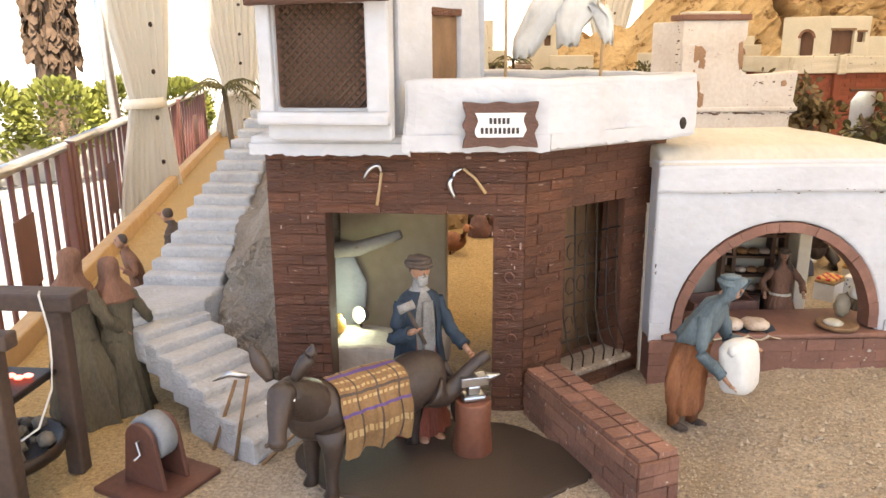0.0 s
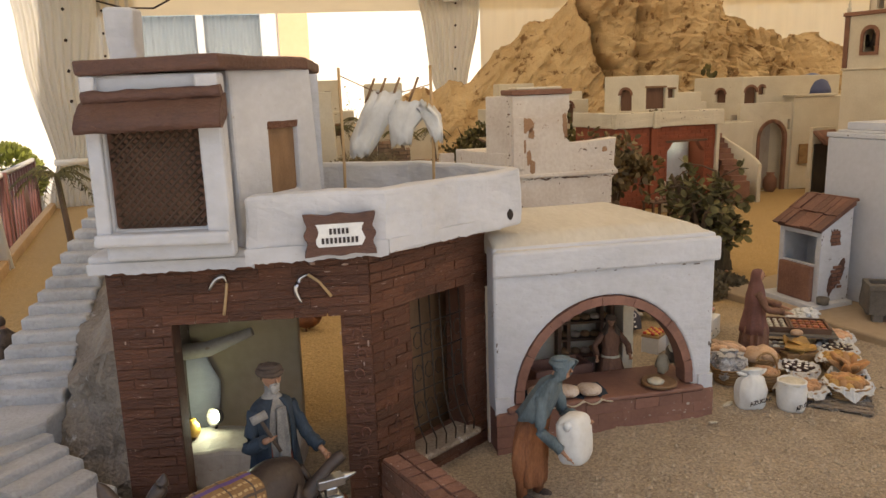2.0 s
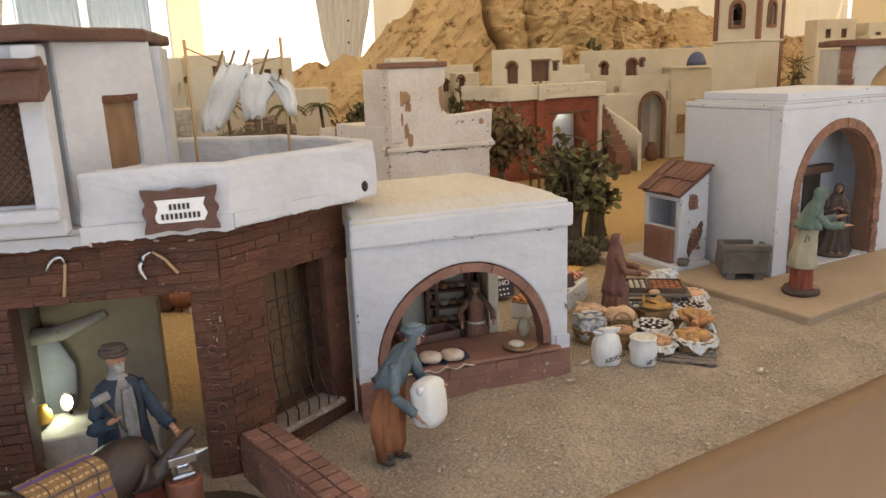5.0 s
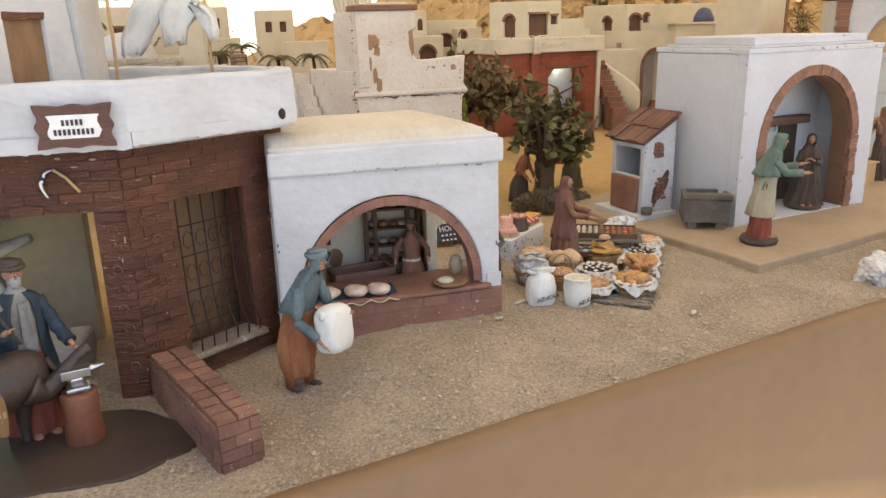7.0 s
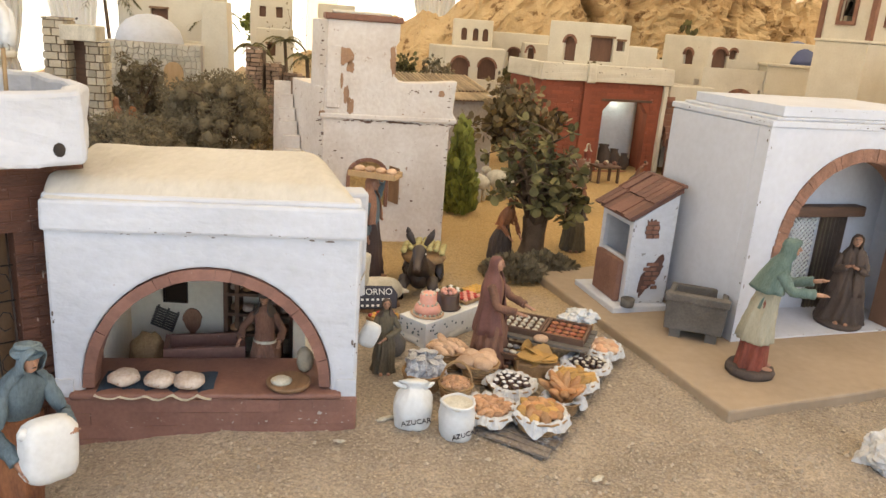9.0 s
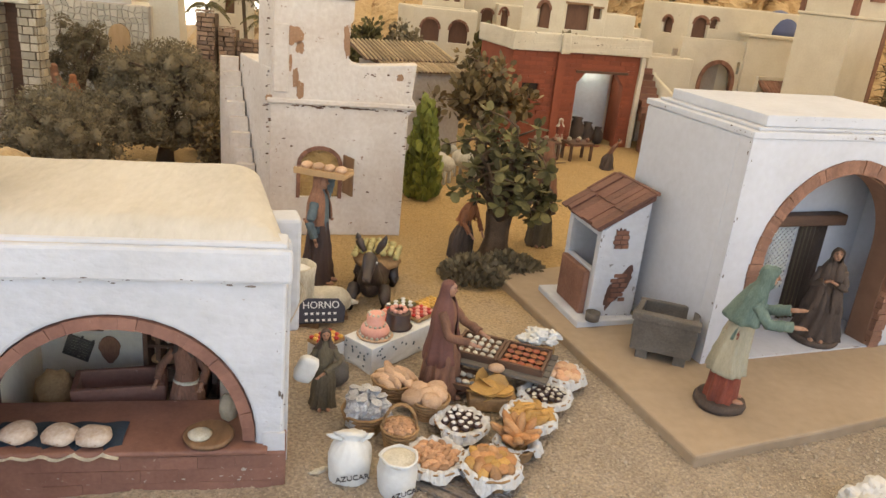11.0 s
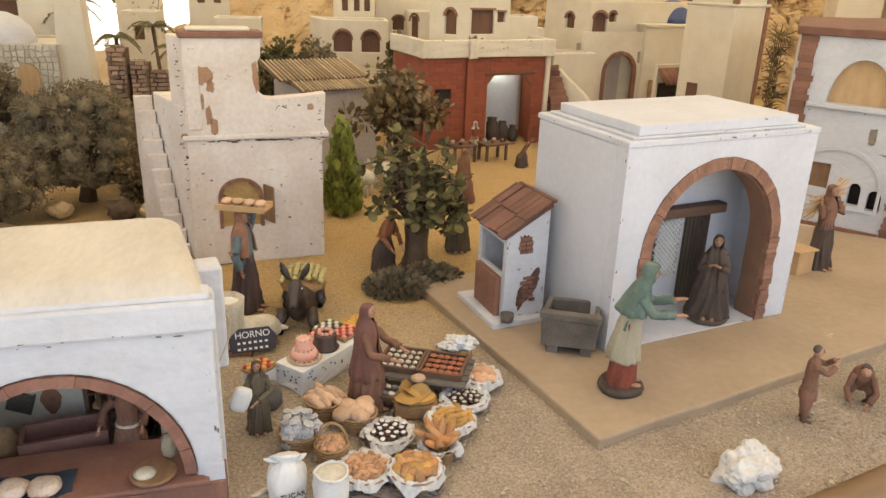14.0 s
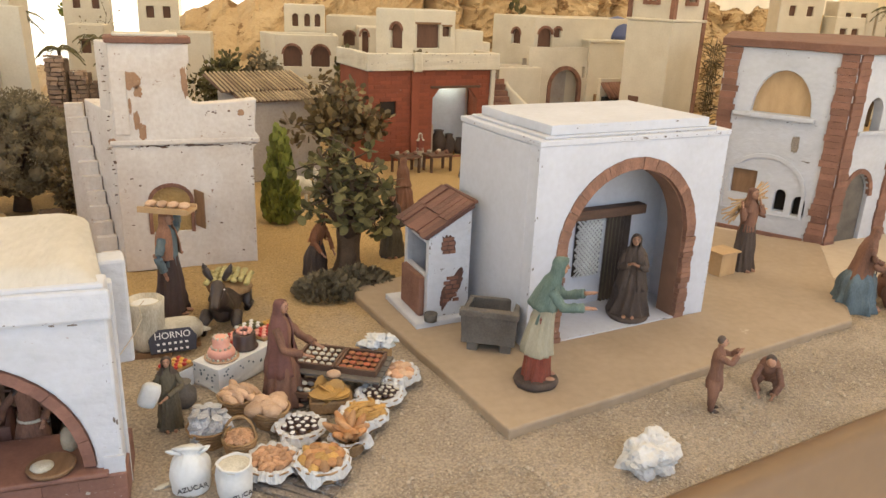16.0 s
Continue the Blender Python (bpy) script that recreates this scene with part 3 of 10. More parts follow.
def drape(x, y, rz, w, tie, top=9.0):
    """A gathered curtain tied in at mid height, with eyelets down its edge."""
    th = thing("drape", "off-white canvas drape gathered and tied at a tent post", "curtain", x, y, FLOOR, rz, group="drapes of the tent")
    h, tie = top - FLOOR, tie - FLOOR
    bm = bmesh.new()
    n, rings = 44, []
    for j in range(25):
        z = h * j / 24
        k = 0.34 + 0.66 * min(1, abs(z - tie) / (h - tie if z > tie else tie * 1.1)) ** 0.75
        ring = []
        for i in range(n):
            s = i / (n - 1) * 2 - 1
            ring.append(bm.verts.new((s * w / 2 * k + 0.06 * math.sin(z * 1.3), 0.22 * k * math.sin(i * 1.25 + 0.4 * math.sin(z)) + 0.25 * (1 - s * s) * k, z)))
        rings.append(ring)
    for a, b in zip(rings, rings[1:]):
        for i in range(n - 1):
            bm.faces.new((a[i], a[i + 1], b[i + 1], b[i])).smooth = True
    body = part("cloth", bm, DRAPE, th)
    so = body.modifiers.new("thick", "SOLIDIFY")
    so.thickness = 0.003
    bm = bmesh.new()
    lathe(bm, [(w * 0.19, tie - 0.12), (w * 0.2, tie), (w * 0.19, tie + 0.12)], 20, flat=0.6, cy=0.12)
    part("tie_band", bm, CANVAS, th, smooth=True)
    for z in np.arange(1.0, h, 1.1):
        bm = bmesh.new()
        k = 0.34 + 0.66 * min(1, abs(z - tie) / (h - tie if z > tie else tie * 1.1)) ** 0.75
        ball(bm, (0.1 * w * k, -0.12 * k - 0.1, z), (0.07, 0.03, 0.07), sub=1)
        part("eyelet", bm, IRON, th)
    return th


def barrier(x0, y0, x1, y1):
    """A crowd barrier: two posts, rails and upright bars on splayed feet."""
    m, w = frame_at((x0, y0), (x1, y1), FLOOR)
    th = tagged(new("crowd_barrier"), "dark red steel crowd barrier standing on the paving", "barrier", "crowd barriers")
    th.matrix_basis = T(m.translation * U) @ m.to_3x3().to_4x4()
    for x in (0.12, w - 0.12):
        bm = bmesh.new()
        box(bm, x - 0.12, x + 0.12, -0.1, 0.1, 0.1, 5.25)
        part("post", bm, RUSTRED, th, bevel=0.03)
        bm = bmesh.new()
        box(bm, x - 0.1, x + 0.1, -1.2, 1.2, 0.0, 0.16)
        part("foot", bm, RUSTRED, th, bevel=0.03)
    for z in (1.0, 5.2):
        bm = bmesh.new()
        tube(bm, [(0.1, 0, z), (w - 0.1, 0, z)], 0.1, 10)
        part("rail", bm, STEEL if z > 3 else RUSTRED, th)
    bm = bmesh.new()
    box(bm, w * 0.45, w * 0.6, -0.08, -0.05, 3.2, 4.4)
    part("sign_plate", bm, RUSTRED, th)
    n = max(4, int(w / 0.55))
    for i in range(1, n):
        bm = bmesh.new()
        tube(bm, [(w * i / n, 0, 1.0), (w * i / n, 0, 5.2)], 0.05, 6)
        part("bar", bm, RUSTRED, th)


def outside():
    """The sunlit house across the square, hedge, palm trunk and post."""
    th = thing("town_house", "pale sunlit town house with a white window beyond the tent", "house", 0, 0, FLOOR, kind="")
    y = 84
    bm = bmesh.new()
    panel(bm, rect(-60, 60, 0, 40), [rect(-29.5, -14.2, 10.2, 17.6)], 2.0, T((0, y, 0)))
    part("wall", bm, HOUSE, th)
    wx = boxes((-29.5, -14.2, y - 0.1, y + 0.5, 16.9, 17.6), (-29.5, -14.2, y - 0.1, y + 0.5, 10.2, 10.8), (-29.5, -28.7, y - 0.1, y + 0.5, 10.8, 16.9),
               (-15.0, -14.2, y - 0.1, y + 0.5, 10.8, 16.9), (-22.2, -21.4, y - 0.1, y + 0.5, 10.8, 16.9))
    win = part("window", wx, LINEN, th, "white framed window with curtains")
    bm = boxes((-28.7, -22.2, y + 0.25, y + 0.32, 10.8, 16.9), (-21.4, -15.0, y + 0.25, y + 0.32, 10.8, 16.9))
    part("pane", bm, GLASS, win)
    bm = bmesh.new()
    n = 90
    vs = [[bm.verts.new((-28.7 + 13.7 * i / n, y + 1.1 + 0.25 * math.sin(i * 1.1), z)) for z in (10.8, 16.9)] for i in range(n + 1)]
    for a, b in zip(vs, vs[1:]):
        bm.faces.new((a[0], b[0], b[1], a[1]))
    part("curtain", bm, LINEN, win)
    bm = boxes((-12.9, -9.6, y - 0.8, y - 0.002, 0, 40))
    part("pilaster", bm, PEACH, th, "peach painted pilaster")
    for x, yy, s in ((-31, 29, 3.2), (-28, 31, 3.0), (-25.5, 33, 2.9), (-23.2, 35, 2.7), (-33, 27, 3.4)):
        rnd = random.Random(int(s * 100 + yy))
        hd = thing("hedge_bush", "round clipped green bush in a low planter wall", "bush", x, y=yy, z=FLOOR, group="bushes outside")
        bm = bmesh.new()
        for _ in range(1500):
            d = Vector((rnd.gauss(0, 1), rnd.gauss(0, 1), rnd.gauss(0, 1))).normalized()
            r = s * 0.62 * rnd.uniform(0.8, 1.05)
            leaf(bm, Vector((0, 0, 3.6)) + d * r, d + Vector((0, 0, 0.3)), 0.38, rnd)
        part("crown", bm, LEAFB, hd)
        bm = bmesh.new()
        tube(bm, [(0, 0, 0), (0.05, 0.02, 2.2), (0, 0, 3.4)], [0.25, 0.2, 0.1], 7)
        part("trunk", bm, BARK, hd)
    m, w = frame_at((-36, 24), (-21, 37.5), FLOOR)
    bm = bmesh.new()
    box(bm, 0, w, 1.0, 1.4, 0, 2.4, m)
    tagged(part("planter_wall", bm, PAVE, kind="structure", bevel=0.05), "low grey concrete planter wall", "wall")
    th = thing("palm_trunk", "thick shaggy palm trunk behind the bushes", "palm", -31, 36, FLOOR)
    bm = bmesh.new()
    lathe(bm, [(1.25, 0), (1.1, 3), (1.0, 7), (1.15, 11), (1.3, 16)], 18, fold=0.08, folds=9)
    part("trunk", bm, BARK, th, smooth=True)
    rnd = random.Random(4)
    bm = bmesh.new()
    for _ in range(500):
        a, z = rnd.uniform(0, 6.28), rnd.uniform(6.5, 15)
        leaf(bm, (1.15 * math.cos(a), 1.15 * math.sin(a), z), (math.cos(a) * 0.4, math.sin(a) * 0.4, -1), 0.9, rnd)
    part("husk", bm, BARK, th)
    th = thing("tent_pole", "grey metal pole outside the tent", "pole", -21, 24, FLOOR)
    bm = bmesh.new()
    tube(bm, [(0, 0, 0), (-0.6, 0, 16)], 0.22, 10)
    part("shaft", bm, STEEL, th)


ground()
table_edges()
tent()
drape(-12.9, 10.2, 70, 3.0, 2.0)
drape(-14.9, 22.0, 30, 3.2, 1.6)
drape(-17.0, 33.0, 10, 4.0, 1.4)
drape(0.9, 32.6, 0, 3.4, 3.2)
barrier(-11.1, 0.4, -12.7, 6.2)
barrier(-12.85, 6.5, -14.4, 12.0)
barrier(-14.7, 13.0, -16.2, 19.0)
barrier(-16.4, 19.6, -18.0, 26.0)
outside()

# ---- model buildings ----
def brick_course(wall, m, w, z0, z1, holes, bw, bh, mesh, rnd, gap=0.008, arcs=()):
    """Single bricks on a wall face, left out at the openings; each is a part of the wall."""
    rows = int(round((z1 - z0) / bh))
    bh = (z1 - z0) / rows
    for r in range(rows):
        z = z0 + (r + 0.5) * bh
        x = -0.5 * bw * (r % 2)
        while x < w:
            a, b = max(0.0, x), min(w, x + bw)
            x += bw
            spans = [(a, b)]
            for h0, h1, k0, k1 in holes:
                if k0 < z < k1:
                    spans = [s for p, q in spans for s in ((p, min(q, h0)), (max(p, h1), q)) if s[1] - s[0] > 0.05]
            for p, q in spans:
                if q - p < 0.06:
                    continue
                ob = new("brick", mesh)
                ob.parent = wall
                k = Matrix.Diagonal(((q - p - gap) / 1.0, 1, (bh - gap) / 1.0, 1))
                ob.matrix_basis = T((m @ Vector(((p + q) / 2, rnd.uniform(-0.012, 0.006), z))) * U) @ m.to_3x3().to_4x4() @ Matrix.Rotation(rnd.uniform(-0.02, 0.02), 4, "Y") @ k


def brick_mesh(depth, material):
    """A brick one unit long and high, scaled where it is laid."""
    bm = bmesh.new()
    box(bm, -0.5, 0.5, -depth, 0.02, -0.5, 0.5)
    for v in bm.verts:
        if v.co.y < 0:
            v.co.x *= 0.985
            v.co.z *= 0.95
    for v in bm.verts:
        v.co *= U
    me = bpy.data.meshes.new("brick")
    bm.to_mesh(me)
    bm.free()
    me.materials.append(material)
    return me


def arch_bricks(parent, m, cx, w, zs, zt, ring, depth, n, material, proud=0.03, gap=0.018, rough=0.0):
    """Voussoirs round an arch, each a brick of its own; rough: how unevenly they stand out."""
    rnd = random.Random(int(1000 * (cx + w + zt)))
    for i in range(n):
        bm = bmesh.new()
        vs = []
        g = gap * math.pi / n
        face, far = proud + rough * rnd.uniform(-0.3, 0.6), ring * (1 + 1.6 * rough * rnd.uniform(-1, 1))
        t = rough * rnd.uniform(-0.3, 0.3)
        for y in (-face, depth):
            for a, k in ((i * math.pi / n + g, 0), ((i + 1) * math.pi / n - g, 0), ((i + 1) * math.pi / n - g + t, 1), (i * math.pi / n + g + t, 1)):
                rx, rz = w / 2 + k * far, (zt - zs) + k * far
                vs.append(bm.verts.new(m @ Vector((cx + rx * math.cos(a), y, zs + rz * math.sin(a)))))
        for f in ((0, 1, 2, 3), (7, 6, 5, 4), (0, 4, 5, 1), (1, 5, 6, 2), (2, 6, 7, 3), (3, 7, 4, 0)):
            bm.faces.new([vs[j] for j in f])
        bmesh.ops.recalc_face_normals(bm, faces=bm.faces)
        part("brick", bm, material, parent)


def ragged(parent, m, x0, x1, z0, z1, seed, material, proud=0.02, name="plaster_edge"):
    """A lip of plaster with a torn lower edge on the face of a wall."""
    n = int((x1 - x0) / 0.035)
    low = [(x0 + (x1 - x0) * i / n, z0 + 0.03 * noise.noise(Vector((i * 0.23, seed * 7.0, 0))) + 0.03 * noise.noise(Vector((i * 1.3, seed * 3.0, 5)))) for i in range(n + 1)]
    bm = bmesh.new()
    panel(bm, low + [(x1, z1), (x0, z1)], [], proud + 0.01, m, y0=-proud)
    part(name, bm, material, parent)


def flake(cx, cz, w, h, seed, n=34):
    """Outline of a torn patch."""
    p = []
    for i in range(n):
        a = 2 * math.pi * i / n
        c, s = math.cos(a), math.sin(a)
        k = (1 / max(abs(c), abs(s))) ** 0.6 * (1 + 0.35 * noise.noise(Vector((2.2 * c, 2.2 * s, seed))) + 0.2 * noise.noise(Vector((6 * c, 6 * s, seed))))
        p.append((cx + w * k * c, cz + h * k * s))
    return p


def chips(parent, m, lines, n, seed, material, size=0.02, spread=0.02):
    """Chips and scuffs in loose clusters along the edges of a painted wall; lines run from (x, z) to (x, z) on its face at depth y."""
    rnd = random.Random(seed)
    bm = bmesh.new()
    for x0, z0, x1, z1, y in lines:
        long = math.hypot(x1 - x0, z1 - z0)
        ux, uz = (x1 - x0) / long, (z1 - z0) / long
        for _ in range(int(n * long / 4) + 1):
            t, bunch = rnd.random() * long, rnd.choice((1, 1, 2, 3, 5))
            for _ in range(bunch):
                a, b = t + rnd.gauss(0, 0.05 * bunch), rnd.gauss(0, spread)
                a = min(max(a, 0.0), long)
                k = size * min(1.4, 0.22 / (0.12 + rnd.random()))
                long_way, wide = k * rnd.uniform(0.7, 2.2), k * rnd.uniform(0.3, 0.8)
                flat = abs(ux) > abs(uz)
                p = flake(x0 + a * ux - b * uz, z0 + a * uz + b * ux, long_way if flat else wide, wide if flat else long_way, rnd.uniform(0, 90), 9)
                bm.faces.new([bm.verts.new(m @ Vector((q, y - 0.006, r))) for q, r in p])
    part("chipped_paint", bm, material, parent, kind="stuff")


def smithy():
    th = thing("smithy", "two-storey model smithy with dark brick front and white upper room", "house")
    a, b, c = (-6.28, -1.15), (-3.93, -1.15), (-2.47, 0.15)
    m1, w1 = frame_at(a, b)
    m2, w2 = frame_at(b, c)
    grille = (0.52, 1.36, 0.16, 1.80)
    bm = bmesh.new()
    panel(bm, rect(0, w1, -0.3, 2.38), [rect(0.53, 2.07, -0.29, 1.82)], 0.28, m1)
    wall1 = part("front_wall", bm, MORTAR, th, "dark red-brown brick front with a wide doorway")
    bm = bmesh.new()
    panel(bm, rect(0, w2, -0.4, 2.38), [rect(*grille)], 0.28, m2)
    wall2 = part("angled_wall", bm, MORTAR, th, "dark red-brown brick wall with a barred window")
    # door reveals and lintel
    bm = bmesh.new()
    box(bm, 0.45, 1.42, -0.16, 0.2, 0.1, 0.17, m2)
    part("window_sill", bm, ROUGHW, wall2, "worn whitewashed sill", bevel=0.03)
    # wrought grille: uprights with cross bars and scrolls
    for i in range(6):
        x = 0.56 + 0.152 * i
        bm = bmesh.new()
        tube(bm, [m2 @ Vector(p) for p in ((x, 0.06, 1.78), (x, 0.02, 0.7), (x, -0.04, 0.45), (x, -0.13, 0.3), (x, -0.12, 0.18))], 0.009, 5)
        part("bar", bm, IRON, wall2)
    for z in (0.42, 0.8, 1.18, 1.5):
        bm = bmesh.new()
        tube(bm, [m2 @ Vector((0.54, 0.03, z)), m2 @ Vector((1.34, 0.03, z))], 0.008, 5)
        part("cross_bar", bm, IRON, wall2)
    for i in range(5):
        for z in (0.6, 1.0, 1.35):
            bm = bmesh.new()
            cx = 0.636 + 0.152 * i
            tube(bm, [m2 @ Vector((cx + 0.06 * math.cos(q * 0.9), 0.02, z + 0.09 * math.sin(q * 0.9))) for q in range(7)], 0.006, 4)
            part("scroll", bm, IRON, wall2)
    # other walls of the ground floor
    bm = bmesh.new()
    mL, wL = frame_at((-6.28, 1.9), (-6.28, -1.15))
    box(bm, 0, wL - 0.01, 0, 0.25, -0.3, 2.38, mL)
    part("side_wall", bm, ROUGHW, th, "grey weathered plaster side wall", bevel=0.03)
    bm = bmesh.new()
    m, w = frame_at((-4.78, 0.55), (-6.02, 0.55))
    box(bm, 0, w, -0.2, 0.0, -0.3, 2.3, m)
    part("back_wall", bm, TANW, th, "tan plaster inner wall", bevel=0.02)
    bm = bmesh.new()
    m, w = frame_at((-2.47, 0.16), (-2.75, 1.9))
    box(bm, 0, w, 0.0, 0.2, -0.3, 2.05, m)
    part("side_wall", bm, MORTAR, th)
    bm = bmesh.new()
    m, w = frame_at((-2.75, 0.95), (-3.98, 0.55))
    box(bm, 0, w, -0.15, 0.0, -0.3, 2.3, m)
    part("inner_wall", bm, WOODM, th, "brown inner wall behind the grille")
    bm = bmesh.new()
    box(bm, 0.42, w2, 0.55, 0.6, -0.3, 2.3, m2)
    part("inner_wall", bm, WOODM, th, "brown boards behind the grille")
    # roof terrace, ledge and parapet
    bm = bmesh.new()
    prism(bm, [(-6.32, -1.42), (-4.9, -1.42), (-3.74, -1.28), (-2.4, -0.16), (-2.6, 0.42), (-3.35, 1.25), (-4.5, 1.6), (-6.32, 2.0)], 2.38, 2.52)
    part("roof_slab", bm, WHITE, th, bevel=0.03)
    bm = bmesh.new()
    pts = [(-4.98, -1.5), (-3.74, -1.36), (-2.3, -0.22), (-2.52, 0.45), (-3.3, 1.3), (-4.6, 1.5)]
    inner = [(-4.9, -1.33), (-3.8, -1.2), (-2.48, -0.14), (-2.66, 0.4), (-3.36, 1.17), (-4.6, 1.36)]
    rings = []
    for i in range(6):
        lo = 2.4 if i < 3 else 2.5
        rings.append([bm.verts.new((*pts[i], lo)), bm.verts.new((*inner[i], lo)), bm.verts.new((*inner[i], 3.0)), bm.verts.new((*pts[i], 3.0))])
    for a, b in zip(rings, rings[1:]):
        for k in range(4):
            bm.faces.new((a[k], b[k], b[(k + 1) % 4], a[(k + 1) % 4]))
    bm.faces.new(rings[0][::-1]), bm.faces.new(rings[-1])
    bmesh.ops.recalc_face_normals(bm, faces=bm.faces)
    uneven(bm, 0.05, 2.2, 9)
    uneven(bm, 0.018, 7)
    part("parapet", bm, WHITE, th, "thick uneven white parapet of the roof terrace", bevel=0.04)
    # Dark ball painted as the shade in a drain hole.
    bm = bmesh.new()
    ball(bm, (-2.44, -0.33, 2.54), (0.05, 0.06, 0.07), 0, 2)
    part("drain_hole", bm, DARK, th)
    # upper room
    room = [(-6.1, -1.58), (-5.04, -1.63), (-5.0, -1.26), (-4.34, -0.16), (-4.42, 1.2), (-6.1, 1.2)]
    bm = bmesh.new()
    m, w = frame_at(room[0], room[1])
    panel(bm, rect(0, w, 2.5, 4.03), [rect(0.1, 0.855, 2.77, 3.6)], 0.16, m)
    part("upper_front_wall", bm, WHITE, th, bevel=0.03)
    m2u, w2u = frame_at(room[2], room[3])
    bm = bmesh.new()
    panel(bm, [(-0.05, 2.5), (w2u, 2.5), (w2u - 0.12, 4.09), (-0.05, 4.07)], [rect(0.45, 0.885, 2.93, 3.57)], 0.16, m2u)
    uneven(bm, 0.012, 2.5)
    part("upper_side_wall", bm, WHITE, th, bevel=0.03)
    bm = bmesh.new()
    box(bm, 0.45, 0.885, 0.05, 0.1, 2.93, 3.57, m2u)
    sh = part("shutter", bm, WOODM, th, "closed brown wooden shutter")
    bm = bmesh.new()
    box(bm, 0.43, 0.9, 0.0, 0.06, 3.53, 3.6, m2u)
    uneven(bm, 0.015, 9, 3)
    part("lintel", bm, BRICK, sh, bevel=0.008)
    bm = bmesh.new()
    for a, b in ((room[3], room[4]), (room[4], room[5]), (room[5], room[0])):
        mb, wb = frame_at(a, b)
        box(bm, 0.0, wb - 0.16, 0.0, 0.14, 2.5, 4.03, mb)
    part("upper_back_wall", bm, WHITE, th)
    for x0, x1, y0 in ((-0.03, 0.09, -0.07), (0.87, 1.06, -0.07)):
        bm = bmesh.new()
        box(bm, x0, x1, y0, -0.003, 2.66, 4.02, m)
        uneven(bm, 0.015, 3, 3, x0)
        part("window_pilaster", bm, WHITE, th, bevel=0.02)
    bm = bmesh.new()
    box(bm, -0.04, 1.06, -0.12, 0.05, 2.64, 2.75, m)
    uneven(bm, 0.02, 3, 3)
    part("window_sill", bm, WHITE, th, bevel=0.03)
    bm = bmesh.new()
    box(bm, 0.1, 0.855, 0.06, 0.1, 2.77, 3.6, m)
    lat = part("shutter", bm, DOORB, th, "dark wooden lattice shutter")
    for k in (-1, 1):
        for i in range(-11, 12):
            x0, z0 = 0.1 + 0.075 * i, 2.78 if k > 0 else 3.6
            p = [(x0 + 0.82 * t / 24, z0 + k * 0.82 * t / 24) for t in range(25)]
            p = [q for q in p if 0.11 <= q[0] <= 0.845]
            if len(p) > 1:
                bm = bmesh.new()
                tube(bm, [m @ Vector((p[0][0], 0.05 - 0.006 * k, p[0][1])), m @ Vector((p[-1][0], 0.05 - 0.006 * k, p[-1][1]))], 0.012, 4)
                part("slat", bm, LATTICE, lat)
    # rounded clay awning: a swelling sheet under a ridge roll
    bm = bmesh.new()
    n, sec = 26, [(0.0, 3.84), (-0.12, 3.8), (-0.22, 3.72), (-0.28, 3.63), (-0.27, 3.575), (-0.2, 3.57), (-0.1, 3.62), (0.0, 3.66)]
    rings = []
    for i in range(n + 1):
        x = -0.03 + 1.13 * i / n
        rings.append([bm.verts.new(m @ Vector((x, y + 0.012 * math.sin(i * 1.9) * (y < -0.1), z + 0.025 * i / n + 0.008 * noise.noise(Vector((x * 6, z * 5, 2)))))) for y, z in sec])
    skin_rings(bm, rings)
    bmesh.ops.recalc_face_normals(bm, faces=bm.faces)
    aw = part("awning", bm, CLAYDARK, th, "dark brown rounded clay awning over the window")
    bm = bmesh.new()
    tube(bm, [m @ Vector((-0.01 + 1.09 * i / 12, -0.06, 3.845 + 0.03 * i / 12 + 0.006 * math.sin(2.1 * i))) for i in range(13)], [0.055 + 0.006 * math.sin(1.7 * i) for i in range(13)], 10)
    part("ridge", bm, CLAYDARK, aw)
    bm = bmesh.new()
    prism(bm, [(-6.16, -1.66), (-5.03, -1.7), (-4.42, -0.34), (-4.4, 1.3), (-6.16, 1.3)], 4.02, 4.14)
    uneven(bm, 0.025, 4, 4)
    for v in bm.verts:
        v.co.z += 0.045 * (v.co.x + 6.16) / 1.7
    part("roof", bm, CLAYDARK, th, "flat dark red roof slab", bevel=0.025)
    bm = bmesh.new()
    box(bm, -6.16, -5.9, -0.75, -0.45, 4.12, 4.64)
    uneven(bm, 0.025, 4, 3)
    part("chimney", bm, WHITE, th, bevel=0.03)
    ragged(th, frame_at((-4.98, -1.5), (-3.74, -1.36))[0], 0.0, 1.25, 2.4, 2.54, 1, WHITE)
    ragged(th, frame_at((-3.74, -1.36), (-2.3, -0.22))[0], 0.0, 1.6, 2.42, 2.54, 2, WHITE)
    ragged(th, frame_at((-6.32, -1.42), (-4.9, -1.42))[0], 0.0, 1.4, 2.36, 2.46, 3, WHITE)
    for mm, ww, holes in ((m1, w1, ((0.25, 0.0, 0.25, 1.8), (2.2, 0.0, 2.2, 1.8), (0.1, 2.1, w1 - 0.1, 2.1))), (m2, w2, ((0.25, 0.0, 0.25, 2.2), (1.6, 0.0, 1.6, 2.2), (0.2, 2.1, w2 - 0.1, 2.1)))):
        chips(th, mm, [(*h, -0.012) for h in holes], 22, int(ww * 100), PLASTERBIT, 0.011, 0.13)
        chips(th, mm, [(0.0, 2.36, ww, 2.36, -0.012)], 26, int(ww * 90), PLASTERBIT, 0.014, 0.02)
    rnd = random.Random(11)
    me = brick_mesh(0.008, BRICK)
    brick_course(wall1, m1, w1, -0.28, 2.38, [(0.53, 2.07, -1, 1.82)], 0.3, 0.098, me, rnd)
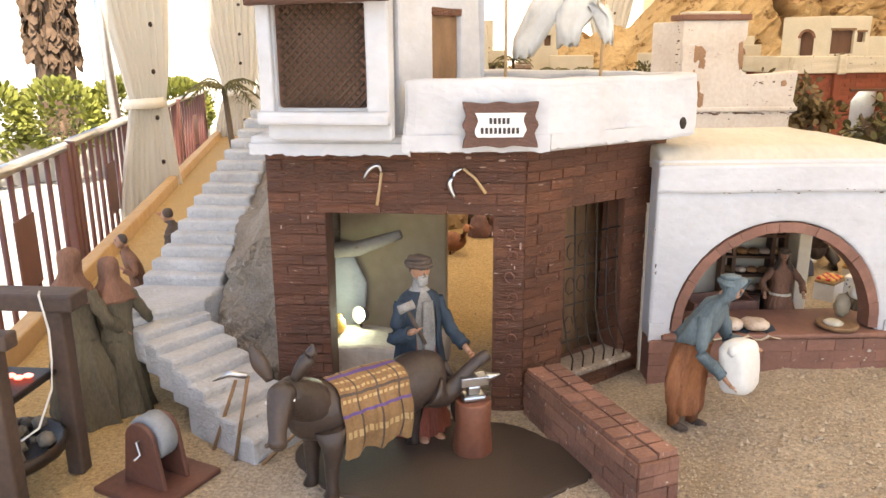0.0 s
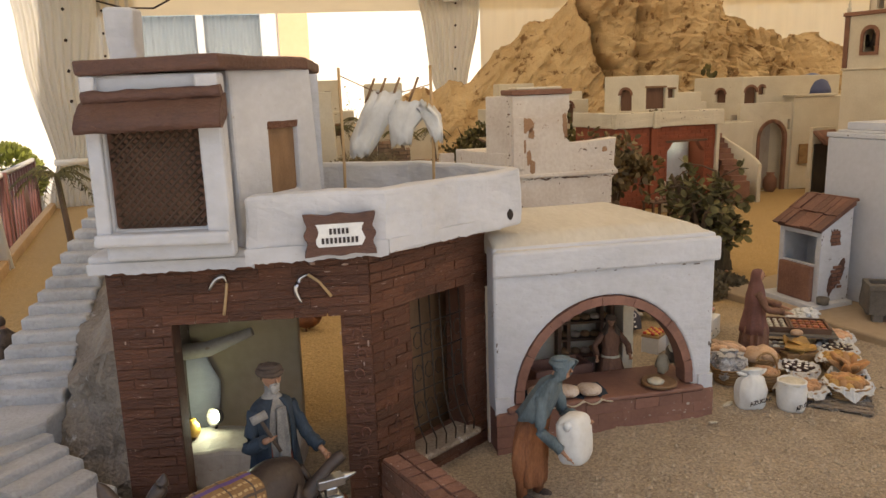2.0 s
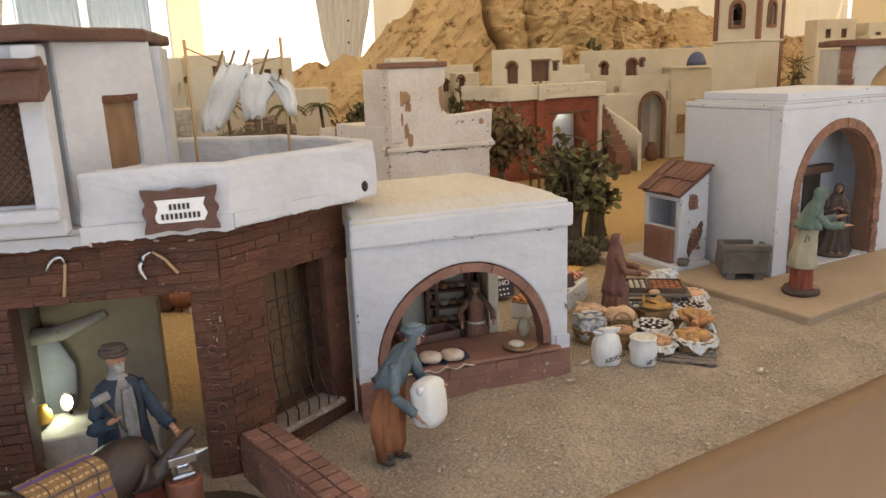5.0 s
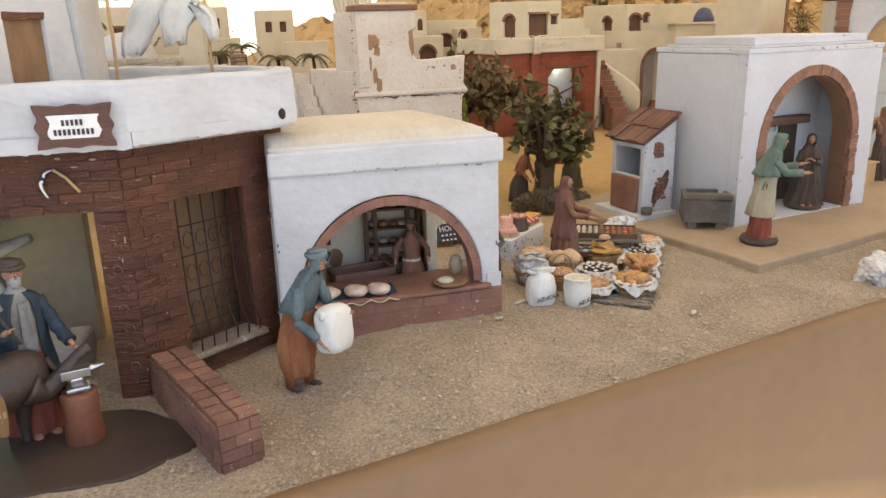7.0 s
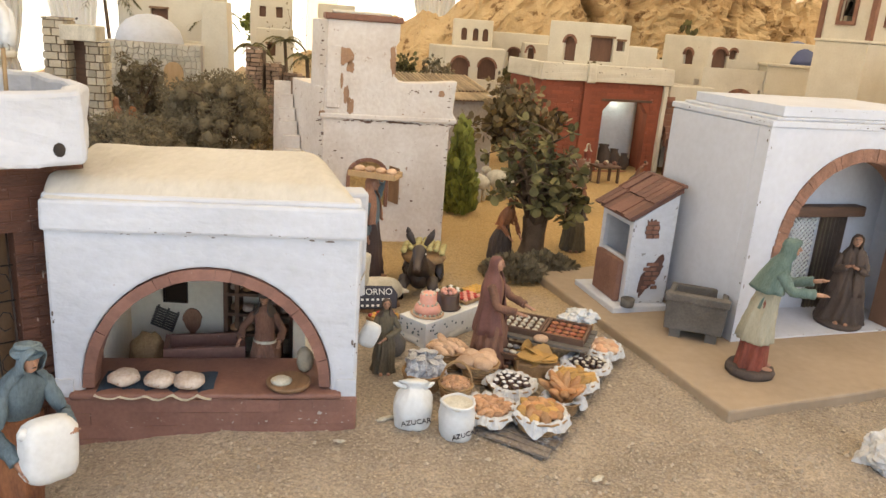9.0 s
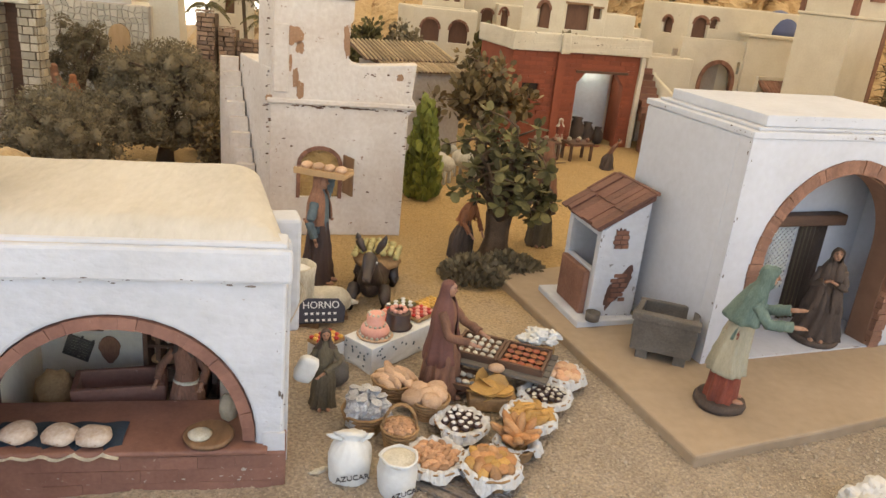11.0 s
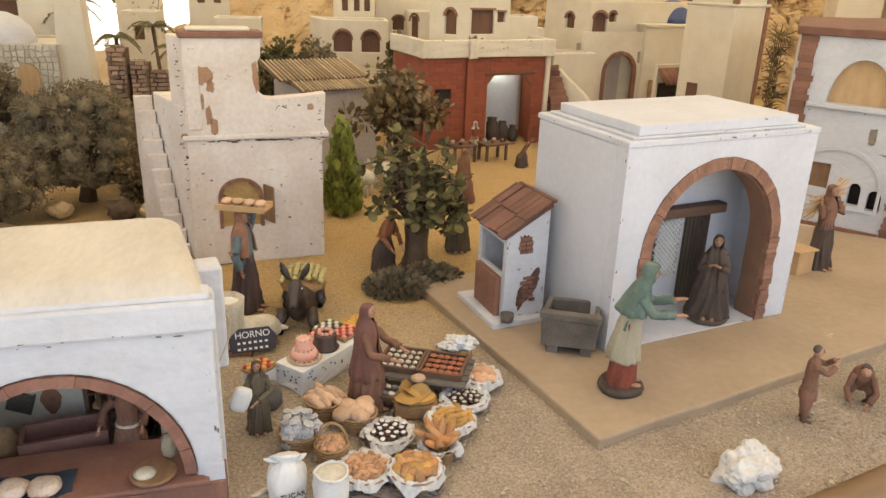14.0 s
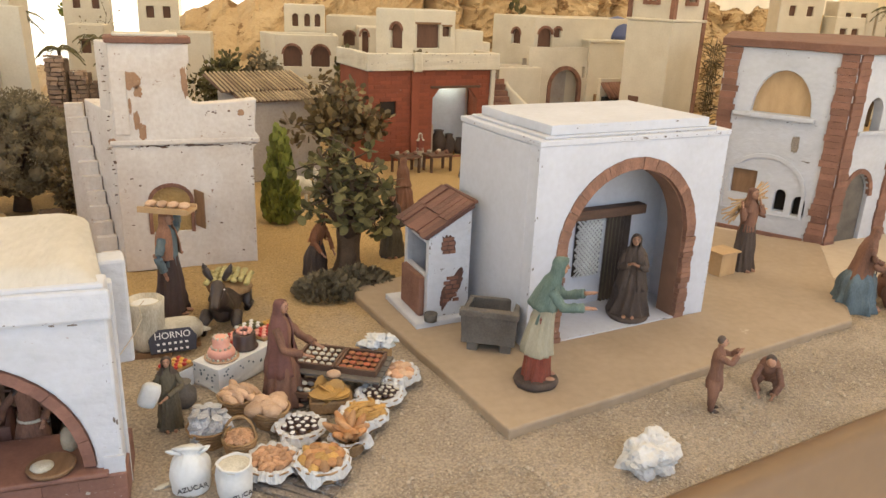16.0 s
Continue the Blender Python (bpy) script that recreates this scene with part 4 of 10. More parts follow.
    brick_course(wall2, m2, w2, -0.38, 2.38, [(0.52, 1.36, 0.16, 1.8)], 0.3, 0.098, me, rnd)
    return m1, m2


def low_wall():
    """The brick wall that runs out from the smithy, with a tiled top."""
    th = thing("low_brick_wall", "low dark brick wall with a flat tiled top", "wall")
    m, w = frame_at((-3.89, -1.2), (-3.10, -2.78))
    y0, y1, top_z = 0.0, 0.36, 0.3
    bm = bmesh.new()
    box(bm, 0, w, y0, y1, -0.3, top_z, m)
    body = part("core", bm, MORTAR, th)
    rnd = random.Random(5)
    me = brick_mesh(0.012, LOWBRICK)
    for f, ln in ((m @ T((0, y0, 0)), w), (m @ T((w, y1, 0)) @ Matrix.Rotation(math.pi, 4, "Z"), w), (m @ T((w, y0, 0)) @ Matrix.Rotation(math.pi / 2, 4, "Z"), y1 - y0)):
        brick_course(body, f, ln, -0.28, top_z, [], 0.27, 0.116, me, rnd, 0.006)
    top = brick_mesh(0.03, LOWBRICK)
    n = 11
    for i in range(n):
        for j in range(2):
            ob = new("tile", top)
            ob.parent = body
            x = w * (i + 0.5) / n
            ob.matrix_basis = T((m @ Vector((x, y0 + 0.09 + 0.18 * j, top_z + 0.01 + rnd.uniform(-0.008, 0.01)))) * U) @ (m.to_3x3().to_4x4()) @ Matrix.Rotation(-math.pi / 2, 4, "X") @ Matrix.Rotation(rnd.uniform(-0.03, 0.03), 4, "Y") @ Matrix.Diagonal((w / n - 0.02, 1, 0.17, 1))


def stairs():
    th = thing("stairway", "white plastered outdoor stairs turning at a landing", "stairs")
    n = 9
    for i in range(n):
        bm = bmesh.new()
        t0 = i / n
        p0, p1 = Vector((-5.98, -2.02)).lerp(Vector((-7.62, -0.95)), t0), Vector((-7.62, -0.95))
        m, w = frame_at(p0, p1 + (p1 - p0).normalized() * 0.02)
        z = 0.78 * (i + 1) / n
        lo = max(-0.15, z - 0.32)
        box(bm, 0, min(w, 0.26), -0.35 - 0.06 * t0, 0.35, lo if i > 3 else -0.25, z, m)
        uneven(bm, 0.03, 3, 2, i)
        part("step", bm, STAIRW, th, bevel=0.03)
    bm = bmesh.new()
    prism(bm, [(-8.1, -0.55), (-7.7, -1.35), (-7.12, -0.8), (-7.1, -0.2), (-8.0, -0.1)], 0.42, 0.8)
    uneven(bm, 0.03, 3, 3)
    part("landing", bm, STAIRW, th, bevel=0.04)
    n = 15
    for i in range(n):
        bm = bmesh.new()
        t = i / n
        x0, x1 = -8.0 + 0.55 * t, -7.12 + 0.08 * t
        y0, z = -0.35 + 2.5 * t, 0.8 + 1.68 * (i + 1) / n
        box(bm, x0, x1, y0, y0 + 0.2, z - 0.35, z)
        uneven(bm, 0.025, 3, 2, i * 1.3)
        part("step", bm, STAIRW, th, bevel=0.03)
    # rendered wall under the upper flight
    bm = bmesh.new()
    v0 = [bm.verts.new(p) for p in ((-7.15, -0.7, -0.25), (-6.3, -1.05, -0.25), (-6.3, 2.2, -0.25), (-7.1, 2.2, -0.25))]
    v1 = [bm.verts.new(p) for p in ((-7.12, -0.3, 0.95), (-6.3, -0.8, 1.5), (-6.3, 2.2, 2.38), (-7.1, 2.2, 2.35))]
    bm.faces.new(v0[::-1]), bm.faces.new(v1)
    for i in range(4):
        bm.faces.new((v0[i], v0[(i + 1) % 4], v1[(i + 1) % 4], v1[i]))
    uneven(bm, 0.12, 2.5, 14)
    uneven(bm, 0.07, 8, 0)
    part("rough_wall", bm, ROUGHW, th, "rough grey plaster under the stairs")


def bakery():
    th = thing("bakery", "white plastered model bakery with a low brick arch", "house")
    m, w = frame_at((-2.62, -0.35), (0.0, -0.03))
    cx, aw, zs, zt = 1.32, 2.06, 0.42, 1.5
    bm = bmesh.new()
    panel(bm, rect(0, w, 0.33, 2.18), [arch(cx, aw + 0.12, 0.38, zs, zt + 0.06, 22)], 0.26, m)
    front = part("front_wall", bm, WHITE, th, "white front with a wide arched opening", bevel=0.03)
    arch_bricks(front, m, cx, aw - 0.09, zs, zt - 0.05, 0.1, 0.2, 25, COUNTER, 0.008, 0.002, 0.02)
    bm = bmesh.new()
    box(bm, 0.02, w + 0.02, -0.05, 0.75, -0.25, 0.33, m)
    base = part("counter_base", bm, COUNTER, th, "low red-brown brick counter under the arch", bevel=0.02)
    bm = bmesh.new()
    box(bm, 0.13, w - 0.13, -0.085, 0.7, 0.33, 0.385, m)
    uneven(bm, 0.012, 5, 4)
    part("counter_top", bm, COUNTER, th, "worn red-brown counter slab", bevel=0.02)
    rnd = random.Random(3)
    brick_course(base, m @ T((0, -0.05, 0)), w, -0.2, 0.32, [], 0.3, 0.13, brick_mesh(0.003, COUNTER), rnd, 0.003)
    bm = bmesh.new()
    box(bm, -0.01, w + 0.04, -0.05, 0.02, 1.86, 2.14, m)
    uneven(bm, 0.015, 3, 3)
    part("cornice", bm, WHITE, th, bevel=0.03)
    # thick rounded roof, its side slanting in towards the back
    def roof_point(u, v, top):
        y = -0.04 + 2.0 * v
        x0, x1 = -2.6 - 0.3 * v, 0.0 - 0.29 * max(0, y)
        x = x0 + (x1 - x0) * u
        back = 0.34 * (-x / 2.65) * (1 - v) + 0.42 * (1 - u) * v
        e = min(1, min(y + 0.04, x1 - x, 1.96 - y) / 0.28)
        return (x, y - back, 2.13 + 0.16 * math.sin(e * math.pi / 2) + 0.03 * v + 0.012 * noise.noise(Vector((x * 2.5, y * 2.5, 1)))) if top else (x, y - back, 2.06)
    bm = bmesh.new()
    nu, nv = 36, 26
    top, low = ([[bm.verts.new(roof_point(i / nu, j / nv, t)) for j in range(nv + 1)] for i in range(nu + 1)] for t in (True, False))
    for i in range(nu):
        for j in range(nv):
            bm.faces.new((top[i][j], top[i + 1][j], top[i + 1][j + 1], top[i][j + 1])).smooth = True
            bm.faces.new((low[i][j], low[i][j + 1], low[i + 1][j + 1], low[i + 1][j]))
    rim = [(i, 0) for i in range(nu)] + [(nu, j) for j in range(nv)] + [(i, nv) for i in range(nu, 0, -1)] + [(0, j) for j in range(nv, 0, -1)]
    for (i, j), (p, q) in zip(rim, rim[1:] + rim[:1]):
        bm.faces.new((low[i][j], low[p][q], top[p][q], top[i][j]))
    part("roof", bm, ROOFW, th, "thick rounded whitewashed roof", bevel=0.04)
    chips(th, m, [(0.02, 0.45, 0.02, 2.0, 0.0), (w - 0.02, 0.45, w - 0.02, 1.8, 0.0), (0.1, 1.87, w - 0.1, 1.87, -0.05)], 12, 12, SCUFF, 0.014)
    chips(th, m, [(w - 0.45, 0.3, w - 0.02, 0.3, -0.062), (w - 0.5, 0.15, w - 0.05, 0.12, -0.062), (0.1, 0.1, w - 0.1, 0.12, -0.062)], 24, 13, GREYW, 0.013, 0.05)
    ragged(th, m, 0.0, 0.16, 0.3, 0.5, 5, WHITE, 0.025)
    ragged(th, m, w - 0.17, w + 0.01, 0.26, 0.5, 6, WHITE, 0.025)
    mS = frame_at((-0.005, 0.261), (-0.42, 1.75))[0]
    bm = bmesh.new()
    box(bm, 0.0, 0.14, 0.0, 0.2, -0.25, 2.08, mS)
    part("side_wall", bm, WHITE, th, bevel=0.02)
    bm = bmesh.new()
    box(bm, 0.55, 0.85, -0.16, 0.1, 1.0, 2.09, mS)
    part("side_pier", bm, WHITE, th, bevel=0.03)
    bm = bmesh.new()
    box(bm, 0.0, 0.2, 0.26, 1.9, -0.25, 1.7, m)
    part("side_wall", bm, INNERW, th)
    bm = boxes((-2.6, -0.6, 1.4, 1.55, -0.25, 2.09))
    part("back_wall", bm, INNERW, th, "whitewashed inner wall hung with tools")
    bm = boxes((-0.74, -0.6, 0.9, 1.398, -0.25, 2.09))
    part("inner_pier", bm, INNERW, th, "whitewashed pier beside the open end", bevel=0.01)
    bm = bmesh.new()
    box(bm, -2.3, -0.62, 0.27, 1.4, -0.2, 0.05)
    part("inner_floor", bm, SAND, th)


def shrine():
    """The white square house with a deep arched porch, on an ochre slab."""
    bm = bmesh.new()
    pts = [(3.84, 0.45), (9.95, 2.73), (12.0, 6.2), (9.2, 8.3), (2.42, 4.75)]
    prism(bm, pts, -0.1, 0.12)
    uneven(bm, 0.04, 1.2, 6)
    tagged(part("slab", bm, SLAB, kind="structure", bevel=0.03), "ochre painted platform under the white house", "platform")
    th = thing("porch_house", "white cube house with a deep brick-edged arch", "house")
    m, w = frame_at((4.59, 2.34), (7.706, 3.261), 0.12)
    cx, aw, zs, zt = 1.61, 2.09, 1.28, 2.34
    bm = bmesh.new()
    panel(bm, rect(0, w, 0, 2.74), [arch(cx, aw + 0.3, 0.002, zs, zt + 0.15, 24)], 0.2, m)
    front = part("front_wall", bm, SMOOTHW, th, "smooth white front round a tall arch", bevel=0.025)
    arch_bricks(front, m, cx, aw + 0.03, zs, zt + 0.015, 0.165, 0.06, 44, ARCHB, 0.02, 0.012, 0.014)
    rnd = random.Random(23)
    for s in (-1, 1):
        for i in range(16):
            bm = bmesh.new()
            x0 = cx + s * (aw / 2 + 0.105)
            box(bm, x0 - 0.09 + rnd.uniform(-0.01, 0.01), x0 + 0.09 + rnd.uniform(-0.02, 0.02), -0.015 - rnd.uniform(0, 0.02), 0.06, 0.002 + i * zs / 16, (i + 1) * zs / 16 - 0.006, m)
            part("brick", bm, ARCHB, front)
    bm = bmesh.new()
    n = 30
    ring = [(cx + aw / 2, 0.002), (cx + aw / 2, zs * 0.5)] + [(cx + aw / 2 * math.cos(math.pi * i / n), zs + (zt - zs) * math.sin(math.pi * i / n)) for i in range(n + 1)] + [(cx - aw / 2, zs * 0.5), (cx - aw / 2, 0.002)]
    rows = [[bm.verts.new(m @ Vector((cx + (x - cx) * k, y, z if z < zs else zs + (z - zs) * k))) for k, y in ((1.0, 0.055), (1.0, 0.36), (1.12, 0.36), (1.12, 0.055))] for x, z in ring]
    skin_rings(bm, rows)
    bmesh.ops.recalc_face_normals(bm, faces=bm.faces)
    for f in bm.faces:
        f.smooth = False
    part("arch_reveal", bm, REVEAL, th, "smooth brown inner side of the arch")
    bm = bmesh.new()
    box(bm, 0, 0.2, 0.2, 2.0, 0, 2.74, m)
    part("side_wall", bm, SMOOTHW, th, bevel=0.025)
    bm = bmesh.new()
    box(bm, w - 0.2, w, 0.2, 2.0, 0, 2.74, m)
    part("side_wall", bm, SMOOTHW, th, bevel=0.025)
    bm = bmesh.new()
    panel(bm, rect(0.2, w - 0.2, 0, 2.74), [rect(2.0, 2.45, 0.002, 1.42)], 0.12, m, y0=0.95)
    part("back_wall", bm, SMOOTHW, th, "white wall at the back of the porch")
    bm = bmesh.new()
    box(bm, 0.2, w - 0.2, 1.85, 2.0, 0, 2.74, m)
    part("rear_wall", bm, SMOOTHW, th)
    bm = bmesh.new()
    box(bm, 1.25, 2.6, 0.76, 0.96, 1.43, 1.58, m)
    part("lintel", bm, WOOD, th, "heavy dark wooden lintel", bevel=0.02)
    bm = bmesh.new()
    box(bm, 0.21, w - 0.21, 0.0, 0.95, -0.002, 0.02, m)
    part("porch_floor", bm, SMOOTHW, th)
    mS = m @ Matrix.Rotation(math.radians(-90), 4, "Z")
    chips(th, m, [(0.0, 2.78, w, 2.78, -0.02), (0.015, 0.1, 0.015, 2.7, 0.0), (w - 0.02, 0.1, w - 0.02, 2.7, 0.0), (0.2, 0.03, w - 0.2, 0.03, 0.0)], 14, 5, SCUFF, 0.013, 0.012)
    chips(th, m, [(0.22, 2.96, w - 0.38, 2.96, 0.08), (0.1, 2.83, w - 0.22, 2.83, 0.05)], 12, 6, SCUFF, 0.012, 0.012)
    chips(th, mS, [(-2.0, 2.78, 0.0, 2.78, -0.02), (-0.02, 0.2, -0.02, 2.7, 0.0)], 12, 7, SCUFF, 0.013, 0.012)
    # tilework grille leaning by the doorway, and the striped door curtain
    # Dark backing puts the shade behind the slats into colour.
    bm = bmesh.new()
    box(bm, 1.42, 1.9, 0.92, 0.94, 0.5, 1.4, m)
    lat = part("lattice", bm, DARK, th, "white lattice beside the doorway")
    for k in (-1, 1):
        for i in range(-9, 15):
            x0, z0 = 1.42 + 0.075 * i, 0.5 if k > 0 else 1.4
            p = [(x0 + 0.9 * t / 20, z0 + k * 0.9 * t / 20) for t in range(21)]
            p = [q for q in p if 1.42 <= q[0] <= 1.9]
            if len(p) > 1:
                bm = bmesh.new()
                tube(bm, [m @ Vector((p[0][0], 0.905 - 0.008 * k, p[0][1])), m @ Vector((p[-1][0], 0.905 - 0.008 * k, p[-1][1]))], 0.019, 4)
                part("slat", bm, LINEN, lat)
    bm = bmesh.new()
    n = 40
    vs = [[bm.verts.new(m @ Vector((1.98 + 0.48 * i / n, 0.93 + 0.025 * math.sin(i * 1.1), z))) for z in (0.02, 1.43)] for i in range(n + 1)]
    for i, (a, b) in enumerate(zip(vs, vs[1:])):
        bm.faces.new((a[0], b[0], b[1], a[1])).material_index = (i // 3) % 2
    part("door_curtain", bm, [DBROWN, OLIVE], th, "striped brown door curtain")
    bm = bmesh.new()
    box(bm, -0.015, w + 0.015, -0.015, 2.02, 2.742, 2.82, m)
    uneven(bm, 0.014, 2.5, 6)
    part("roof", bm, SMOOTHW, th, bevel=0.012)
    bm = bmesh.new()
    box(bm, 0.1, w - 0.22, 0.05, 1.9, 2.82, 2.86, m)
    box(bm, 0.2, w - 0.36, 0.08, 1.8, 2.86, 2.99, m)
    uneven(bm, 0.012, 2.5, 4)
    part("roof_step", bm, SMOOTHW, th, bevel=0.012)


def shack():
    th = thing("stove_hut", "small peeling white hut with a sloping tiled roof", "hut")
    bm = bmesh.new()
    prism(bm, [(2.95, 4.3), (3.25, 3.12), (4.1, 3.36), (3.85, 4.5)], 0.1, 0.2)
    part("plinth", bm, WHITE, th, bevel=0.02)
    m, w = frame_at((3.42, 3.3), (4.05, 3.46), 0.2)
    d = 0.95
    mL, wL = frame_at((3.22, 4.18), (3.42, 3.3), 0.2)
    # front, right, back walls
    bm = bmesh.new()
    panel(bm, [(0, 0), (w, 0), (w, 1.59), (0, 1.17)], [], 0.08, m)
    fw = part("front_wall", bm, WHITE, th, "flaking white wall with bare brick patches", bevel=0.01)
    bm = bmesh.new()
    mR, wR = frame_at((4.05, 3.46), (3.85, 4.36), 0.2)
    panel(bm, rect(0, wR, 0, 1.62), [], 0.08, mR)
    part("side_wall", bm, WHITE, th)
    bm = bmesh.new()
    panel(bm, rect(0, wL, 0, 1.2), [rect(0.1, wL - 0.1, 0.62, 1.1)], 0.08, mL)
    part("side_wall", bm, WHITE, th, "wall with an open stove recess", bevel=0.01)
    bm = bmesh.new()
    mB, wB = frame_at((3.85, 4.36), (3.22, 4.18), 0.2)
    panel(bm, [(0, 0), (wB, 0), (wB, 1.2), (0, 1.62)], [], 0.08, mB)
    part("back_wall", bm, WHITE, th)
    for r, (a, h, z) in enumerate(((0.3, 0.17, 1.08), (0.38, 0.27, 0.42))):
        bm = bmesh.new()
        panel(bm, [(q, v + (q - a) * (1.1 if r else -0.2)) for q, v in flake(a, z, 0.1 + 0.07 * r, h * (0.62 if r else 0.75), 3 + r)], [], 0.008, m, y0=-0.008)
        bare = part("bare_patch", bm, CLAYDARK, fw, "patch where the plaster has fallen off")
        rb = random.Random(r)
        for i in range(6 if r else 4):
            for j in range(2):
                bm = bmesh.new()
                zz = z - h * 0.75 + h * 1.5 * i / (6 if r else 4)
                xx = a - 0.11 + 0.11 * j + rb.uniform(-0.03, 0.03)
                box(bm, xx, xx + 0.09, -0.024, -0.006, zz, zz + 0.045, m @ T((0, 0, 0)))
                part("brick", bm, TERRA, bare)
    chips(th, m, [(0.01, 0.05, 0.01, 1.2, 0.0), (w - 0.015, 0.05, w - 0.015, 1.6, 0.0), (0.0, 1.2, w, 1.6, 0.0), (0.05, 0.02, w - 0.05, 0.02, 0.0), (0.1, 0.7, 0.6, 0.72, 0.0)], 26, 9, SCUFF, 0.016, 0.025)
    bm = bmesh.new()
    box(bm, 0.1, wL - 0.1, -0.09, 0.0, 0.0, 0.6, mL)
    part("hearth", bm, TERRA, th, "small brick hearth", bevel=0.02)
    bm = bmesh.new()
    vs = []
    for x, y, z in ((-0.05, -0.03, 1.18), (w + 0.03, -0.03, 1.59), (w + 0.06, d - 0.03, 1.59), (-0.03, d - 0.03, 1.18)):
        vs.append((x, y, z))
    lo, hi = [bm.verts.new(m @ Vector(p)) for p in vs], [bm.verts.new(m @ (Vector(p) + Vector((0, 0, 0.06)))) for p in vs]
    bm.faces.new(lo[::-1]), bm.faces.new(hi)
    for i in range(4):
        bm.faces.new((lo[i], lo[(i + 1) % 4], hi[(i + 1) % 4], hi[i]))
    roof = part("roof", bm, HUTROOF, th, "sloping red-brown roof", bevel=0.01)
    rb = random.Random(15)
    slope = math.degrees(math.atan2(0.42, w + 0.11))
    for tier, (u0, u1) in enumerate(((-0.04, 0.4), (0.35, 0.8))):
        y = -0.06
        while y < d - 0.03:
            wide = rb.uniform(0.1, 0.17)
            bm = bmesh.new()
            box(bm, u0 + rb.uniform(-0.02, 0.02), u1, y, min(y + wide - 0.008, d), 0.0, 0.03, m @ T((-0.05, 0, 1.242 + 0.02 * tier)) @ at(0, 0, 0, rb.uniform(-1.5, 1.5), -slope - 1.0, 0))
            part("board", bm, HUTROOF, roof)
            y += wide
    bm = bmesh.new()
    box(bm, w + 0.0, w + 0.06, -0.06, d, 1.655, 1.705, m)
    part("ridge_board", bm, HUTROOF, roof, bevel=0.015)
    bm = bmesh.new()
    lathe(bm, [(0.02, 0.0), (0.09, 0.01), (0.1, 0.12), (0.085, 0.12), (0.07, 0.03)], 12, m=T((3.46, 3.2, 0.2)))
    th2 = part("bucket", bm, STONE, smooth=True)
    tagged(th2, "small grey bucket on the hut's plinth", "bucket")


def basin():
    th = thing("stone_basin", "square dark grey stone trough beside the white house", "trough")
    m = T((3.72, 2.42, 0.12)) @ Matrix.Rotation(radians(-22), 4, "Z")
    bm = bmesh.new()
    for x0, x1, y0, y1 in ((0, 0.72, 0, 0.07), (0, 0.72, 0.55, 0.62), (0, 0.07, 0.07, 0.55), (0.65, 0.72, 0.07, 0.55)):
        box(bm, x0, x1, y0, y1, 0.12, 0.56, m)
    box(bm, 0.07, 0.65, 0.07, 0.55, 0.12, 0.2, m)
    uneven(bm, 0.025, 4, 3)
    part("tub", bm, STONE, th, bevel=0.015)
    bm = bmesh.new()
    box(bm, -0.03, 0.75, -0.03, 0.1, 0.5, 0.6, m)
    part("rim", bm, STONE, th, bevel=0.015)
    for x, y in ((0.08, 0.05), (0.52, 0.05), (0.08, 0.45), (0.52, 0.45)):
        bm = bmesh.new()
        box(bm, x, x + 0.14, y, y + 0.14, -0.01, 0.12, m)
        part("foot", bm, STONE, th)


